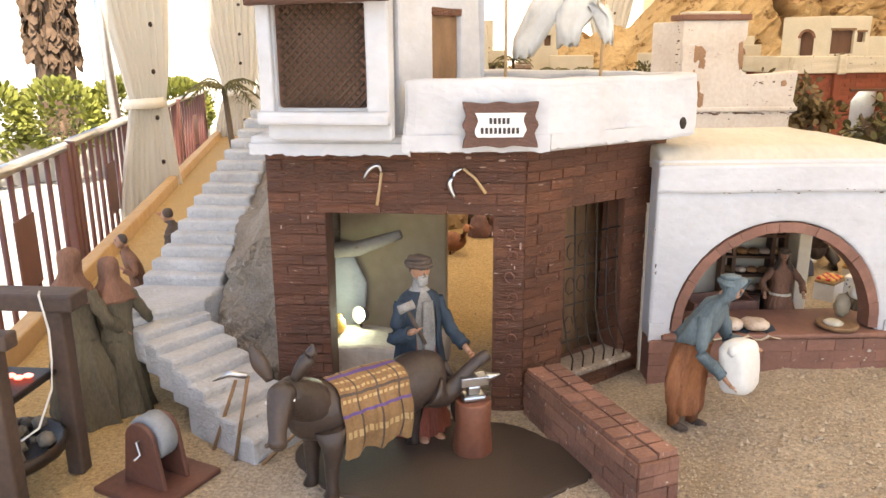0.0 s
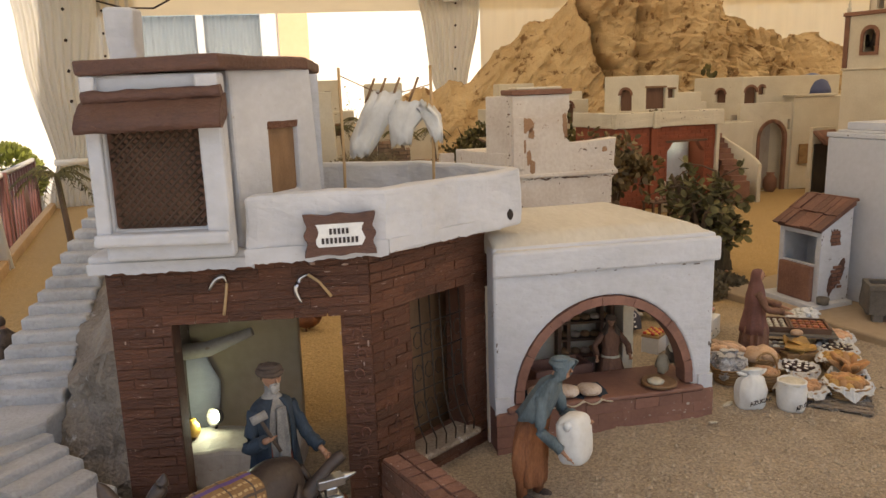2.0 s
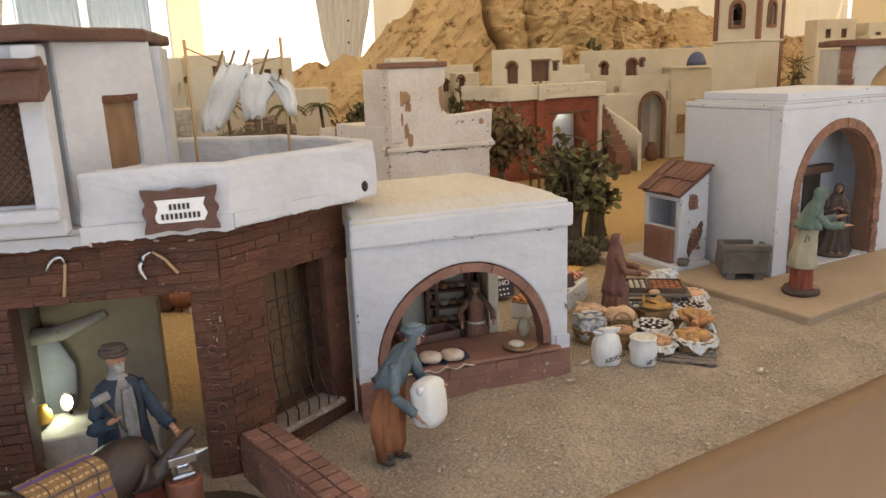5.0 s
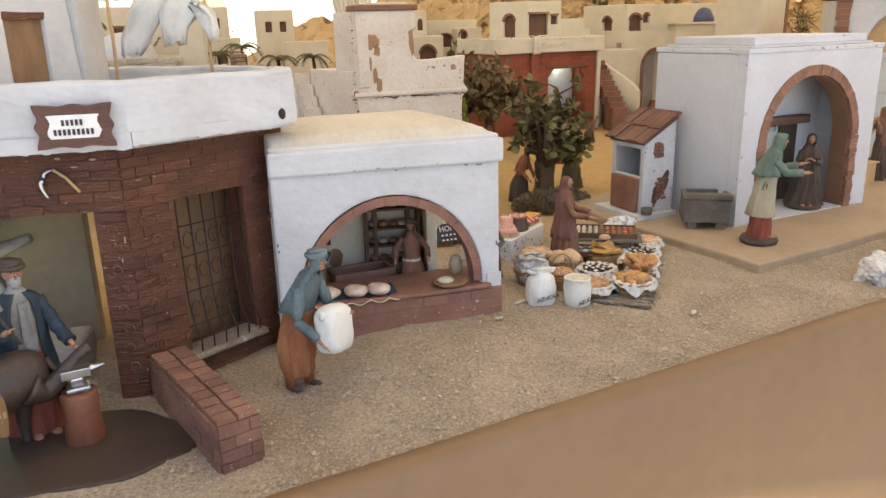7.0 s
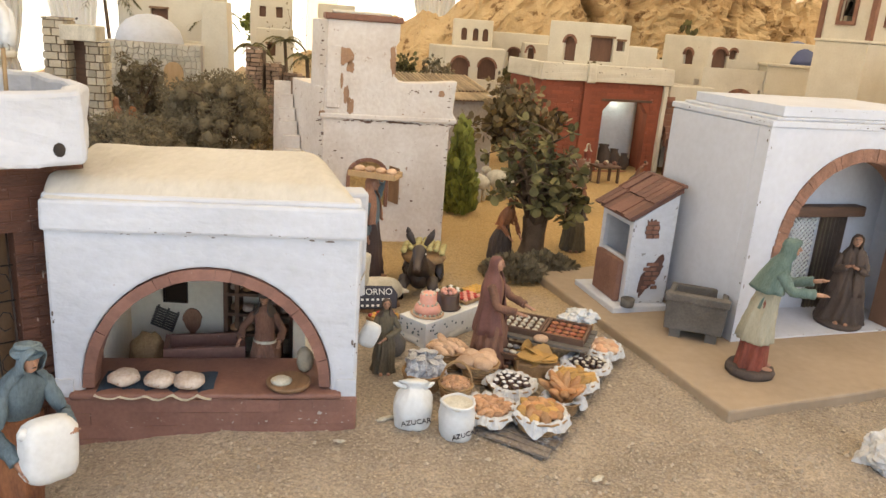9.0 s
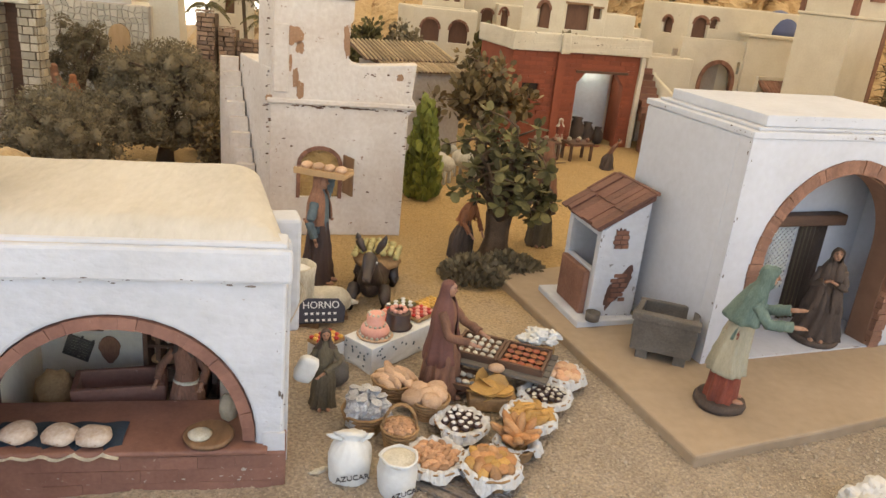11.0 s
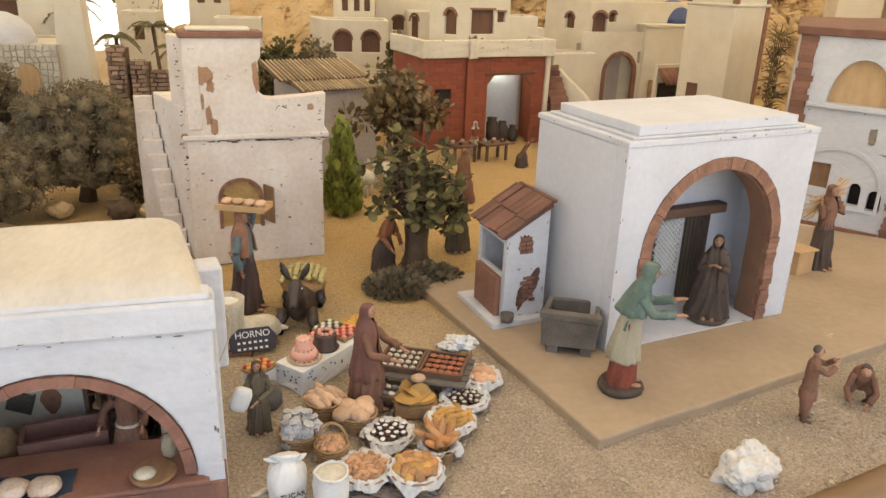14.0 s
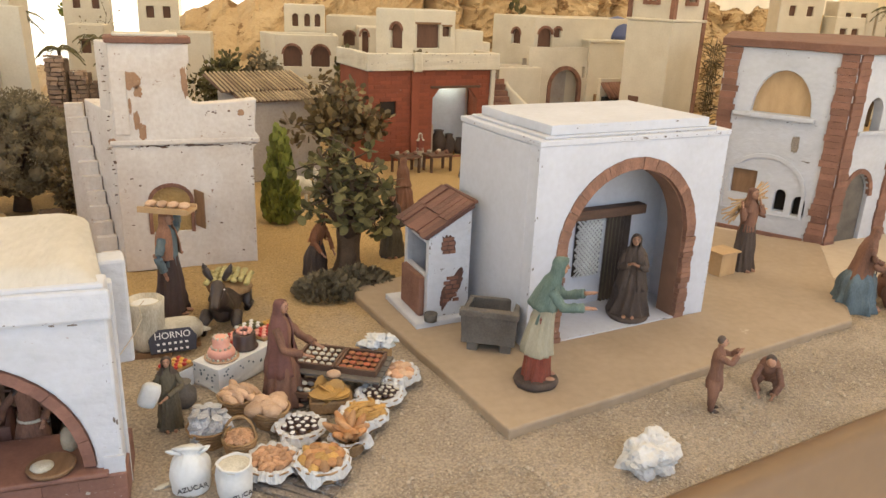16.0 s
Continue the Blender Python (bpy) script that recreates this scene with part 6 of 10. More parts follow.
def bell_tower():
    th = thing("bell_tower", "tall cream church tower with red corner strips", "tower", 12.0, 13.6, 0, 27)
    w = 1.56
    bm = boxes((0, w, 0, w, 0, 4.08))
    part("shaft", bm, CREAM, th, bevel=0.02)
    bm = boxes((-0.04, w + 0.04, -0.04, w + 0.04, 4.08, 4.15))
    part("moulding", bm, CREAM, th, bevel=0.02)
    bm = bmesh.new()
    for k in range(4):
        m = T((w / 2, w / 2, 0)) @ Matrix.Rotation(k * math.pi / 2, 4, "Z") @ T((-w / 2, -w / 2 + 0.03, 0))
        panel(bm, rect(0.03, w - 0.03, 4.15, 5.72), [arch(w / 2, 0.4, 4.6, 5.12, 5.32, 8)], 0.1, m)
    part("belfry", bm, CREAM, th)
    for k in range(4):
        m = T((w / 2, w / 2, 0)) @ Matrix.Rotation(k * math.pi / 2, 4, "Z") @ T((-w / 2, -w / 2 + 0.03, 0))
        bm = bmesh.new()
        panel(bm, arch(w / 2, 0.56, 4.52, 5.12, 5.42, 8), [arch(w / 2, 0.38, 4.62, 5.1, 5.3, 8)], 0.06, m, y0=-0.06)
        part("window_surround", bm, TERRA, th)
        bm = bmesh.new()
        lathe(bm, [(0.02, 5.18), (0.06, 5.15), (0.08, 5.0), (0.14, 4.8)], 10, m=m @ T((w / 2, 0.25, 0)))
        part("bell", bm, IRON, th)
        bm = bmesh.new()
        box(bm, -0.02, 0.12, -0.05, 0.09, 4.152, 5.72, m)
        part("corner_strip", bm, TERRA, th)
    bm = boxes((w - 0.16, w + 0.02, -0.02, 0.1, 0, 4.07))
    part("corner_strip", bm, TERRA, th)
    bm = boxes((-0.07, w + 0.07, -0.07, w + 0.07, 5.72, 5.84))
    part("cornice", bm, TERRA, th, bevel=0.02)
    bm = bmesh.new()
    for k in range(4):
        m = T((w / 2, w / 2, 0)) @ Matrix.Rotation(k * math.pi / 2, 4, "Z") @ T((-0.33, -0.33, 0))
        panel(bm, rect(0, 0.66, 5.84, 6.7), [arch(0.33, 0.22, 5.9, 6.2, 6.34, 8)], 0.06, m)
    part("lantern", bm, CREAM, th)
    bm = bmesh.new()
    lathe(bm, [(0.56, 6.7), (0.5, 6.74), (0.03, 7.15)], 4, cx=w / 2, cy=w / 2, phase=0.78, m=T((w / 2, w / 2, 0)) @ Matrix.Rotation(radians(45), 4, "Z") @ T((-w / 2, -w / 2, 0)))
    part("lantern_roof", bm, TERRA, th)
    for px, py in ((0.05, 0.05), (w - 0.05, 0.05), (0.05, w - 0.05), (w - 0.05, w - 0.05)):
        bm = bmesh.new()
        lathe(bm, [(0.05, 5.84), (0.07, 5.95), (0.03, 6.02), (0.05, 6.08), (0.01, 6.22)], 8, cx=px, cy=py)
        part("finial", bm, CREAM, th)
    bm = boxes((-0.03, 0.0, 0.85, 1.2, 1.25, 1.95))
    part("door", bm, DOORB, th, "small dark brown plank door")
    th = thing("domed_chapel", "cream chapel with a small dark blue dome", "chapel", 11.25, 17.3, 0, 4)
    bm = boxes((0, 3.0, 0.2, 3, 0, 3.25), (-0.06, 1.6, 0.14, 3.06, 3.25, 3.34))
    part("wall", bm, CREAM, th, bevel=0.02)
    bm = bmesh.new()
    lathe(bm, [(0.68, 3.34), (0.66, 3.5), (0.56, 3.75), (0.38, 3.95), (0.15, 4.05), (0.02, 4.08)], 20, cx=1.5, cy=1.4)
    part("dome", bm, BLUED, th, smooth=True)
    bm = boxes((0.3, 0.9, 0.13, 0.2, 0.9, 1.6))
    part("basket_bench", bm, WICKER, th)
    bm = boxes((1.7, 2.2, 0.15, 0.2, 0.8, 1.5))
    part("shutter", bm, WOOD, th)


mountain()
bell_tower()
cube_house(5.2, 15.95, 1.3, 1.2, 4.12, 13, CREAM, [(0.42, 0.72, 3.05, 3.72, 3.72), (1.02, 0.24, 3.38, 3.66, 3.66)], skew=0.75, left=[(0.75, 0.42, 3.0, 3.5, 3.72)])
cube_house(6.45, 16.4, 1.0, 1.0, 3.55, 13, CREAM)
cube_house(7.0, 16.6, 0.7, 0.8, 3.22, 13, CREAM)
cube_house(9.4, 17.75, 4.2, 2.0, 4.0, 10, CREAM, [(0.4, 0.5, 3.05, 3.45, 3.68), (0.85, 0.24, 3.36, 3.58, 3.68)], skew=0.55, left=[(1.2, 0.42, 3.1, 3.4, 3.6)])
cube_house(7.95, 16.5, 1.5, 1.2, 2.5, 12, CREAM, ring=None)
cube_house(1.19, 20.45, 2.1, 1.4, 3.08, 0, CREAM, [(0.55, 0.62, 2.02, 2.42, 2.75), (1.5, 0.62, 2.02, 2.42, 2.75)], skew=0.55)
cube_house(1.5, 21.9, 1.42, 1.2, 4.02, 0, CREAM, [(0.38, 0.2, 3.28, 3.6, 3.72), (0.8, 0.2, 3.28, 3.6, 3.72), (1.16, 0.2, 3.28, 3.6, 3.72)], ring=None)
cube_house(3.0, 22.8, 2.1, 1.4, 3.66, -6, CREAM, [(0.85, 0.42, 2.6, 2.95, 3.12)])
cube_house(4.1, 21.6, 0.95, 1.0, 3.35, 0, CREAM, [(0.2, 0.3, 2.4, 3.0, 3.25)])

# ---- painted clay figurines, each one mesh ----
def flow(rows, sub=3):
    """Rows of numbers made denser along a smooth curve."""
    out = []
    for i in range(len(rows) - 1):
        p = rows[max(0, i - 1)], rows[i], rows[i + 1], rows[min(len(rows) - 1, i + 2)]
        for s in range(sub):
            t = s / sub
            out.append(tuple(0.5 * (2 * b + (c - a) * t + (2 * a - 5 * b + 4 * c - d) * t * t + (3 * b - a - 3 * c + d) * t ** 3) for a, b, c, d in zip(*p)))
    return out + [tuple(rows[-1])]


def crease(a, z, seed, k):
    """Folds of cloth that wander as they fall."""
    w = a + 0.55 * noise.noise(Vector((math.cos(a) * 1.3 + seed, math.sin(a) * 1.3, z * 1.6)))
    return 0.7 * (1 - 2 * abs(math.sin(k * w / 2 + seed)) ** 0.75) + 0.45 * noise.noise(Vector((math.cos(a) * 4, math.sin(a) * 4 + seed, z * 5)))


def cloth(bm, rows, mi, k=9, fold=0.1, seed=0.0, n=44, size=1.0):
    """A closed hanging cloth; rows: half width, half depth, height, shift x, shift y, share of fold."""
    rings = []
    for rx, ry, z, dx, dy, f in flow(rows):
        ring = []
        for i in range(n):
            a = 2 * math.pi * i / n
            q = 1 + fold * f * crease(a, z, seed, k)
            ring.append(bm.verts.new((size * (dx + rx * q * math.cos(a)), size * (dy + ry * q * math.sin(a)), size * z)))
        rings.append(ring)
    skin_rings(bm, rings, mi)


def mantle(bm, rows, mi, k=9, fold=0.08, seed=0.0, n=30, size=1.0, thick=0.008):
    """A cloth open at the front; rows end with the half angle of the opening in degrees."""
    rings = []
    for rx, ry, z, dx, dy, f, gap in flow(rows):
        loop = []
        for side in (0, 1):
            for i in range(n + 1):
                u = (i if side == 0 else n - i) / n
                a = radians(-90 + gap + (360 - 2 * gap) * u)
                q = 1 + fold * f * crease(a, z, seed, k)
                t = -thick * side
                loop.append(bm.verts.new((size * (dx + (rx * q + t) * math.cos(a)), size * (dy + (ry * q + t) * math.sin(a)), size * z)))
        rings.append(loop)
    skin_rings(bm, rings, mi)


def limb(bm, a, b, c, r, mi, hand):
    """An arm in a wide sleeve from shoulder a over elbow b to hand c."""
    a, b, c = Vector(a), Vector(b), Vector(c)
    w = b.lerp(c, 0.72)
    rows = flow([(*a, r * 1.25), (*a.lerp(b, 0.5), r * 1.2), (*b, r * 1.1), (*b.lerp(c, 0.4), r * 1.15), (*w, r * 1.1)], 3)
    tube(bm, [p[:3] for p in rows], [p[3] * (1 + 0.1 * math.sin(2.3 * i)) for i, p in enumerate(rows)], 10, mi)
    tube(bm, [b.lerp(c, 0.66), c], [r * 0.55, r * 0.45], 8, hand)
    d = (c - b).normalized()
    side = d.cross(Vector((0, 0, 1))).normalized() if abs(d.z) < 0.95 else Vector((1, 0, 0))
    ball(bm, c + d * r * 0.35, (r * 0.55, r * 0.62, r * 0.42), hand, 2)
    for q in (-0.35, -0.1, 0.15, 0.4):
        tube(bm, [c + d * r * 0.6 + side * q * r, c + d * r * 1.35 + side * q * r * 1.2], r * 0.13, 5, hand)
    tube(bm, [c + d * r * 0.2 - side * 0.5 * r, c + d * r * 0.8 - side * 0.8 * r], r * 0.14, 5, hand)


def face(bm, y, z, k, skin, dark, hair):
    """Head with brow, nose, cheeks, eyes and mouth, looking to -y."""
    ball(bm, (0, y, z), (0.047 * k, 0.054 * k, 0.058 * k), skin, 3)
    ball(bm, (0, y - 0.012 * k, z - 0.034 * k), (0.034 * k, 0.04 * k, 0.034 * k), skin, 2)
    tube(bm, [(0, y - 0.05 * k, z + 0.014 * k), (0, y - 0.064 * k, z - 0.012 * k), (0, y - 0.052 * k, z - 0.018 * k)], [0.005 * k, 0.01 * k, 0.007 * k], 6, skin)
    for s in (-1, 1):
        ball(bm, (s * 0.019 * k, y - 0.0475 * k, z + 0.008 * k), (0.0085 * k, 0.004 * k, 0.0045 * k), dark, 1)
        tube(bm, [(s * 0.008 * k, y - 0.051 * k, z + 0.021 * k), (s * 0.03 * k, y - 0.044 * k, z + 0.022 * k)], 0.0038 * k, 5, hair)
    ball(bm, (0, y - 0.05 * k, z - 0.033 * k), (0.013 * k, 0.004 * k, 0.0035 * k), dark, 1)
    ball(bm, (0, y + 0.014 * k, z + 0.016 * k), (0.053 * k, 0.052 * k, 0.056 * k), hair, 2, 0.12, 6)


def figurine(label, x, y, z, rz, h, mats, arms=(), veil=0, hem=0.165, lean=0.0, beard=False, belt=False, base=False, legs=False, hat=False, coat=0, gap=28, group="clay figurines", extra=None, step=0.0):
    """A robed figure facing its own -y. mats: robe, bodice, headcloth, skin, dark, inner. veil: how far the headcloth hangs, coat: how far an open coat hangs, as shares of the height."""
    bm = bmesh.new()
    k = h
    sd = x * 1.7 + y

    def sw(zz):
        return -lean * max(0, zz - 0.35) ** 1.4

    def rows(r):
        return [(a, b, c, 0, sw(c) + (step * 0.03 if c < 0.3 else 0), f, *g) for a, b, c, f, *g in r]

    if legs:
        for s in (-1, 1):
            tube(bm, [(s * 0.06 * k, -s * step * k, 0.02 * k), (s * 0.062 * k, -s * step * 0.9 * k, 0.12 * k), (s * 0.07 * k, -s * step * 0.6 * k, 0.25 * k), (s * 0.055 * k, sw(0.45) * k, 0.44 * k)], [0.034 * k, 0.042 * k, 0.066 * k, 0.07 * k], 12, 0)
            ball(bm, (s * 0.062 * k, (-0.035 - s * step) * k, 0.02 * k), (0.03 * k, 0.066 * k, 0.024 * k), 4, 2)
        cloth(bm, rows([(0.118, 0.09, 0.3, 1), (0.122, 0.095, 0.4, 1), (0.106, 0.08, 0.52, 0.6), (0.1, 0.075, 0.57, 0.5)]), 0, 9, 0.16, sd, size=k)
    else:
        cloth(bm, rows([(hem, hem * 0.84, 0.0, 1.0), (hem * 0.97, hem * 0.82, 0.05, 1.1), (hem * 0.86, hem * 0.72, 0.2, 1.1), (hem * 0.76, hem * 0.64, 0.36, 0.9), (0.106, 0.085, 0.5, 0.6), (0.098, 0.076, 0.57, 0.4)]), 0, 11, 0.17, sd, 56, k)
        for s in (-1, 1):
            ball(bm, (s * 0.05 * k, -hem * 0.82 * k, 0.016 * k), (0.025 * k, 0.045 * k, 0.018 * k), 3, 2)
    cloth(bm, rows([(0.108, 0.086, 0.48, 0.7), (0.1, 0.076, 0.57, 0.6), (0.11, 0.08, 0.66, 0.6), (0.117, 0.076, 0.735, 0.4), (0.096, 0.064, 0.785, 0.2), (0.05, 0.046, 0.82, 0.1), (0.033, 0.035, 0.84, 0), (0.031, 0.034, 0.88, 0)]), 5 if coat else 1, 9, 0.1, sd + 2, size=k)
    tube(bm, [(0, sw(0.82) * k, 0.82 * k), (0, sw(0.9) * k, 0.9 * k)], 0.029 * k, 10, 3)
    hy = sw(0.93) - 0.012
    face(bm, hy * k, 0.928 * k, k, 3, 4, 4 if not veil else 2)
    if coat:
        b = 0.8 - coat
        mantle(bm, rows([(0.06, 0.055, 0.815, 0, 18), (0.104, 0.076, 0.785, 0.3, 20), (0.126, 0.09, 0.73, 0.6, 24), (0.126, 0.094, 0.62, 0.9, 28), (0.13, 0.1, 0.5, 1, 30), (0.13 + 0.07 * coat, 0.11 + 0.06 * coat, b, 1.1, 36)]), 1, 9, 0.12, sd, size=k)
    if veil:
        low = 0.97 - veil
        r = [(0.012, 0.012, 0.994, 0, 4), (0.042, 0.046, 0.983, 0.1, 30), (0.058, 0.062, 0.955, 0.3, 56), (0.062, 0.067, 0.915, 0.5, 62), (0.062, 0.068, 0.875, 0.7, 52), (0.072, 0.07, 0.84, 0.9, 34)]
        if low < 0.8:
            r += [(0.108, 0.082, 0.79, 1, gap * 0.9)]
        if low < 0.72:
            r += [(0.134, 0.1, 0.71, 1, gap)]
        if low < 0.58:
            r += [(0.142, 0.11, 0.57, 1.1, gap * 1.2)]
        w = 0.09 + 0.1 * min(1, veil / 0.5)
        r += [(max(w, 0.85 * hem if low < 0.35 else w), 0.8 * max(w, 0.85 * hem if low < 0.35 else w), low, 1.3, gap * 1.4)]
        mantle(bm, [(a, b, c, 0, sw(c) + hy * (1 if c > 0.84 else 0) * 0.2 + 0.004, f, g) for a, b, c, f, g in r], 2, 8, 0.13, sd + 1, size=k)
    if hat:
        for j in range(3):
            tube(bm, [((0.06 - 0.008 * j) * k * math.cos(i * 0.4189), hy * k + 0.008 * k + (0.064 - 0.008 * j) * k * math.sin(i * 0.4189), (0.957 + 0.014 * j + 0.006 * math.sin(i * 0.42 + 2 * j)) * k) for i in range(16)], 0.0135 * k, 7, 2, caps=False)
        ball(bm, (0, (hy + 0.01) * k, 0.985 * k), (0.042 * k, 0.045 * k, 0.022 * k), 2, 2)
    if beard:
        ball(bm, (0, (hy - 0.034) * k, 0.878 * k), (0.029 * k, 0.022 * k, 0.036 * k), 6, 3, 0.4, 5)
        for s in (-1, 1):
            tube(bm, [(s * 0.004 * k, (hy - 0.058) * k, 0.906 * k), (s * 0.026 * k, (hy - 0.046) * k, 0.896 * k)], [0.007 * k, 0.004 * k], 6, 6)
    if belt:
        cloth(bm, rows([(0.108, 0.084, 0.545, 0.3), (0.112, 0.088, 0.56, 0.3), (0.108, 0.084, 0.575, 0.3)]), 4, 9, 0.05, sd, size=k)
    for elbow, hand in arms:
        s = 1 if elbow[0] > 0 else -1
        limb(bm, (s * 0.096 * k, sw(0.76) * k, 0.755 * k), [q * k for q in elbow], [q * k for q in hand], 0.032 * k, 1, 3)
    if base:
        lathe(bm, [(max(0.165, hem) * k, -0.05 * k), (max(0.175, hem * 1.05) * k, -0.02 * k), (max(0.16, hem) * k, 0.012 * k)], 22, mi=4, fold=0.04, folds=3)
    for v in bm.verts:
        q = Vector((v.co.x * 9, v.co.y * 9, v.co.z * 4))
        v.co += 0.008 * k * Vector((noise.noise(q), noise.noise(q + Vector((5, 0, 0))), 0))
    if extra:
        extra(bm)
    ob = part("figurine", bm, mats)
    ob.matrix_basis = pose(x * U, y * U, z * U, 0, 0, rz)
    return tagged(ob, label, "figurine", group)


def crouching(label, x, y, z, rz, h, mats):
    """A child squatting with its hands on the ground, facing its own -y."""
    bm = bmesh.new()
    for s in (-1, 1):
        tube(bm, [(s * 0.13, -0.02, 0.03), (s * 0.16, -0.16, 0.3), (s * 0.1, 0.14, 0.3)], [0.06, 0.075, 0.11], 10, 0)
        ball(bm, (s * 0.13, -0.08, 0.03), (0.045, 0.09, 0.03), 3, 2)
        limb(bm, (s * 0.15, -0.12, 0.6), (s * 0.24, -0.28, 0.36), (s * 0.12, -0.42, 0.12), 0.05, 1, 3)
    rings = flow([(0, 0.22, 0.24, 0.08), (0, 0.18, 0.34, 0.2), (0, 0.06, 0.5, 0.19), (0, -0.08, 0.63, 0.17), (0, -0.16, 0.68, 0.08), (0, -0.2, 0.71, 0.05)])
    tube(bm, [p[:3] for p in rings], [p[3] * (1 + 0.05 * math.sin(2.6 * i)) for i, p in enumerate(rings)], 16, 1)
    ball(bm, (0, -0.27, 0.76), (0.085, 0.095, 0.1), 3, 3)
    ball(bm, (0, -0.23, 0.8), (0.095, 0.1, 0.095), 2, 3, 0.15, 5)
    ball(bm, (0, -0.37, 0.74), (0.018, 0.02, 0.02), 3, 1)
    for v in bm.verts:
        v.co *= h
    ob = part("figurine", bm, mats)
    ob.matrix_basis = pose(x * U, y * U, z * U, 0, 0, rz)
    return tagged(ob, label, "figurine", "clay figurines")


def pillow(bm, c, r, mi, m=None, power=4.0):
    made = bmesh.ops.create_icosphere(bm, subdivisions=3, radius=1.0)
    for v in made["verts"]:
        p = v.co / (abs(v.co.x) ** power + abs(v.co.y) ** power + abs(v.co.z) ** power) ** (1 / power)
        p *= 1 + 0.05 * noise.noise(p * 2.5)
        p = Vector((p.x * r[0], p.y * r[1], p.z * r[2]))
        v.co = Vector(c) + (m.to_3x3() @ p if m else p)
        for f in v.link_faces:
            f.material_index, f.smooth = mi, True


def donkey(label, x, y, z, rz, s, resting=False, blanket=False, load=False):
    """A clay donkey facing its own -x; with a blanket it stands with one hind leg lifted for the smith."""
    bm = bmesh.new()
    up = 0.3 if resting else 0.62

    def body(rows, mi=0, n=18):
        """Elliptic sections: x, y, z of the middle, half width, half height."""
        rings = []
        for px, py, pz, w, hh in flow(rows):
            rings.append([bm.verts.new((px, py + w * math.cos(2 * math.pi * i / n), pz + hh * math.sin(2 * math.pi * i / n))) for i in range(n)])
        skin_rings(bm, rings, mi)
    body([(0.66, 0, up + 0.02, 0.05, 0.07), (0.6, 0, up + 0.02, 0.15, 0.18), (0.42, 0, up + 0.02, 0.2, 0.225), (0.12, 0, up - 0.03, 0.215, 0.22), (-0.2, 0, up - 0.02, 0.2, 0.21), (-0.45, 0, up + 0.02, 0.18, 0.22), (-0.62, 0, up + 0.04, 0.12, 0.17), (-0.68, 0, up + 0.06, 0.05, 0.08)])
    if resting:
        nk = [(-0.5, 0, up + 0.08), (-0.64, 0, up + 0.3), (-0.7, 0, up + 0.46)]
        muz = Vector((-0.26, 0, -0.18))
    else:
        nk = [(-0.36, 0, up + 0.0), (-0.54, -0.02, up + 0.13), (-0.68, -0.06, up + 0.24), (-0.78, -0.14, up + 0.29)]
        muz = Vector((-0.12, -0.17, -0.22))
    tube(bm, nk, [0.18, 0.125, 0.09] if resting else [0.15, 0.165, 0.125, 0.09], 16)
    h0 = Vector(nk[-1])
    rows = flow([(*(h0 - muz * 0.3), 0.04), (*(h0 - muz * 0.18), 0.08), (*h0, 0.1), (*(h0 + muz * 0.5), 0.078), (*(h0 + muz * 0.9), 0.062), (*(h0 + muz * 1.1), 0.064), (*(h0 + muz * 1.2), 0.035)])
    tube(bm, [p[:3] for p in rows], [p[3] for p in rows], 16)
    side = muz.cross(Vector((0, 0, 1))).normalized()
    for q in (-1, 1):
        e = h0 - muz * 0.15 + side * q * 0.08 + Vector((0, 0, 0.06))
        rows = flow([(*e, 0.03), (*(e + side * q * 0.06 + Vector((0.02, 0, 0.1))), 0.055), (*(e + side * q * 0.1 + Vector((0.03, 0, 0.18))), 0.042), (*(e + side * q * 0.12 + Vector((0.02, 0, 0.25))), 0.006)])
        tube(bm, [p[:3] for p in rows], [p[3] for p in rows], 9)
        ball(bm, h0 + muz * 0.2 + side * q * 0.086 + Vector((-0.008, -0.008, 0.02)), (0.014, 0.014, 0.013), 1, 2)
        ball(bm, h0 + muz * 1.14 + side * q * 0.035 + Vector((-0.03, 0, 0.02)), (0.016, 0.016, 0.02), 4, 1)
    if resting:
        for px, q in ((-0.5, -0.2), (-0.5, 0.2), (0.4, -0.22), (0.4, 0.22)):
            tube(bm, [(px, q, 0.26), (px - 0.2, q * 1.2, 0.17), (px - 0.24, q * 1.2, 0.06), (px + 0.04, q * 1.3, 0.05)], [0.1, 0.075, 0.05, 0.05], 10)
    else:
        for px, q in ((-0.42, -0.12), (-0.46, 0.12), (0.46, 0.12)):
            tube(bm, [(px, q, up - 0.06), (px + 0.02, q, 0.36), (px, q, 0.2), (px, q, 0.07), (px - 0.01, q, 0.0)], [0.13, 0.075, 0.05, 0.045, 0.065], 12)
        rows = flow([(0.46, -0.1, up - 0.04, 0.15), (0.58, -0.14, up - 0.1, 0.1), (0.68, -0.18, up + 0.0, 0.06), (0.77, -0.21, up + 0.09, 0.045), (0.85, -0.24, up + 0.15, 0.052), (0.91, -0.26, up + 0.18, 0.045)])
        tube(bm, [p[:3] for p in rows], [p[3] for p in rows], 12)
        tube(bm, [(0.66, -0.02, up + 0.1), (0.74, -0.06, up - 0.06), (0.74, -0.07, up - 0.3), (0.73, -0.07, up - 0.42)], [0.03, 0.026, 0.04, 0.01], 8)
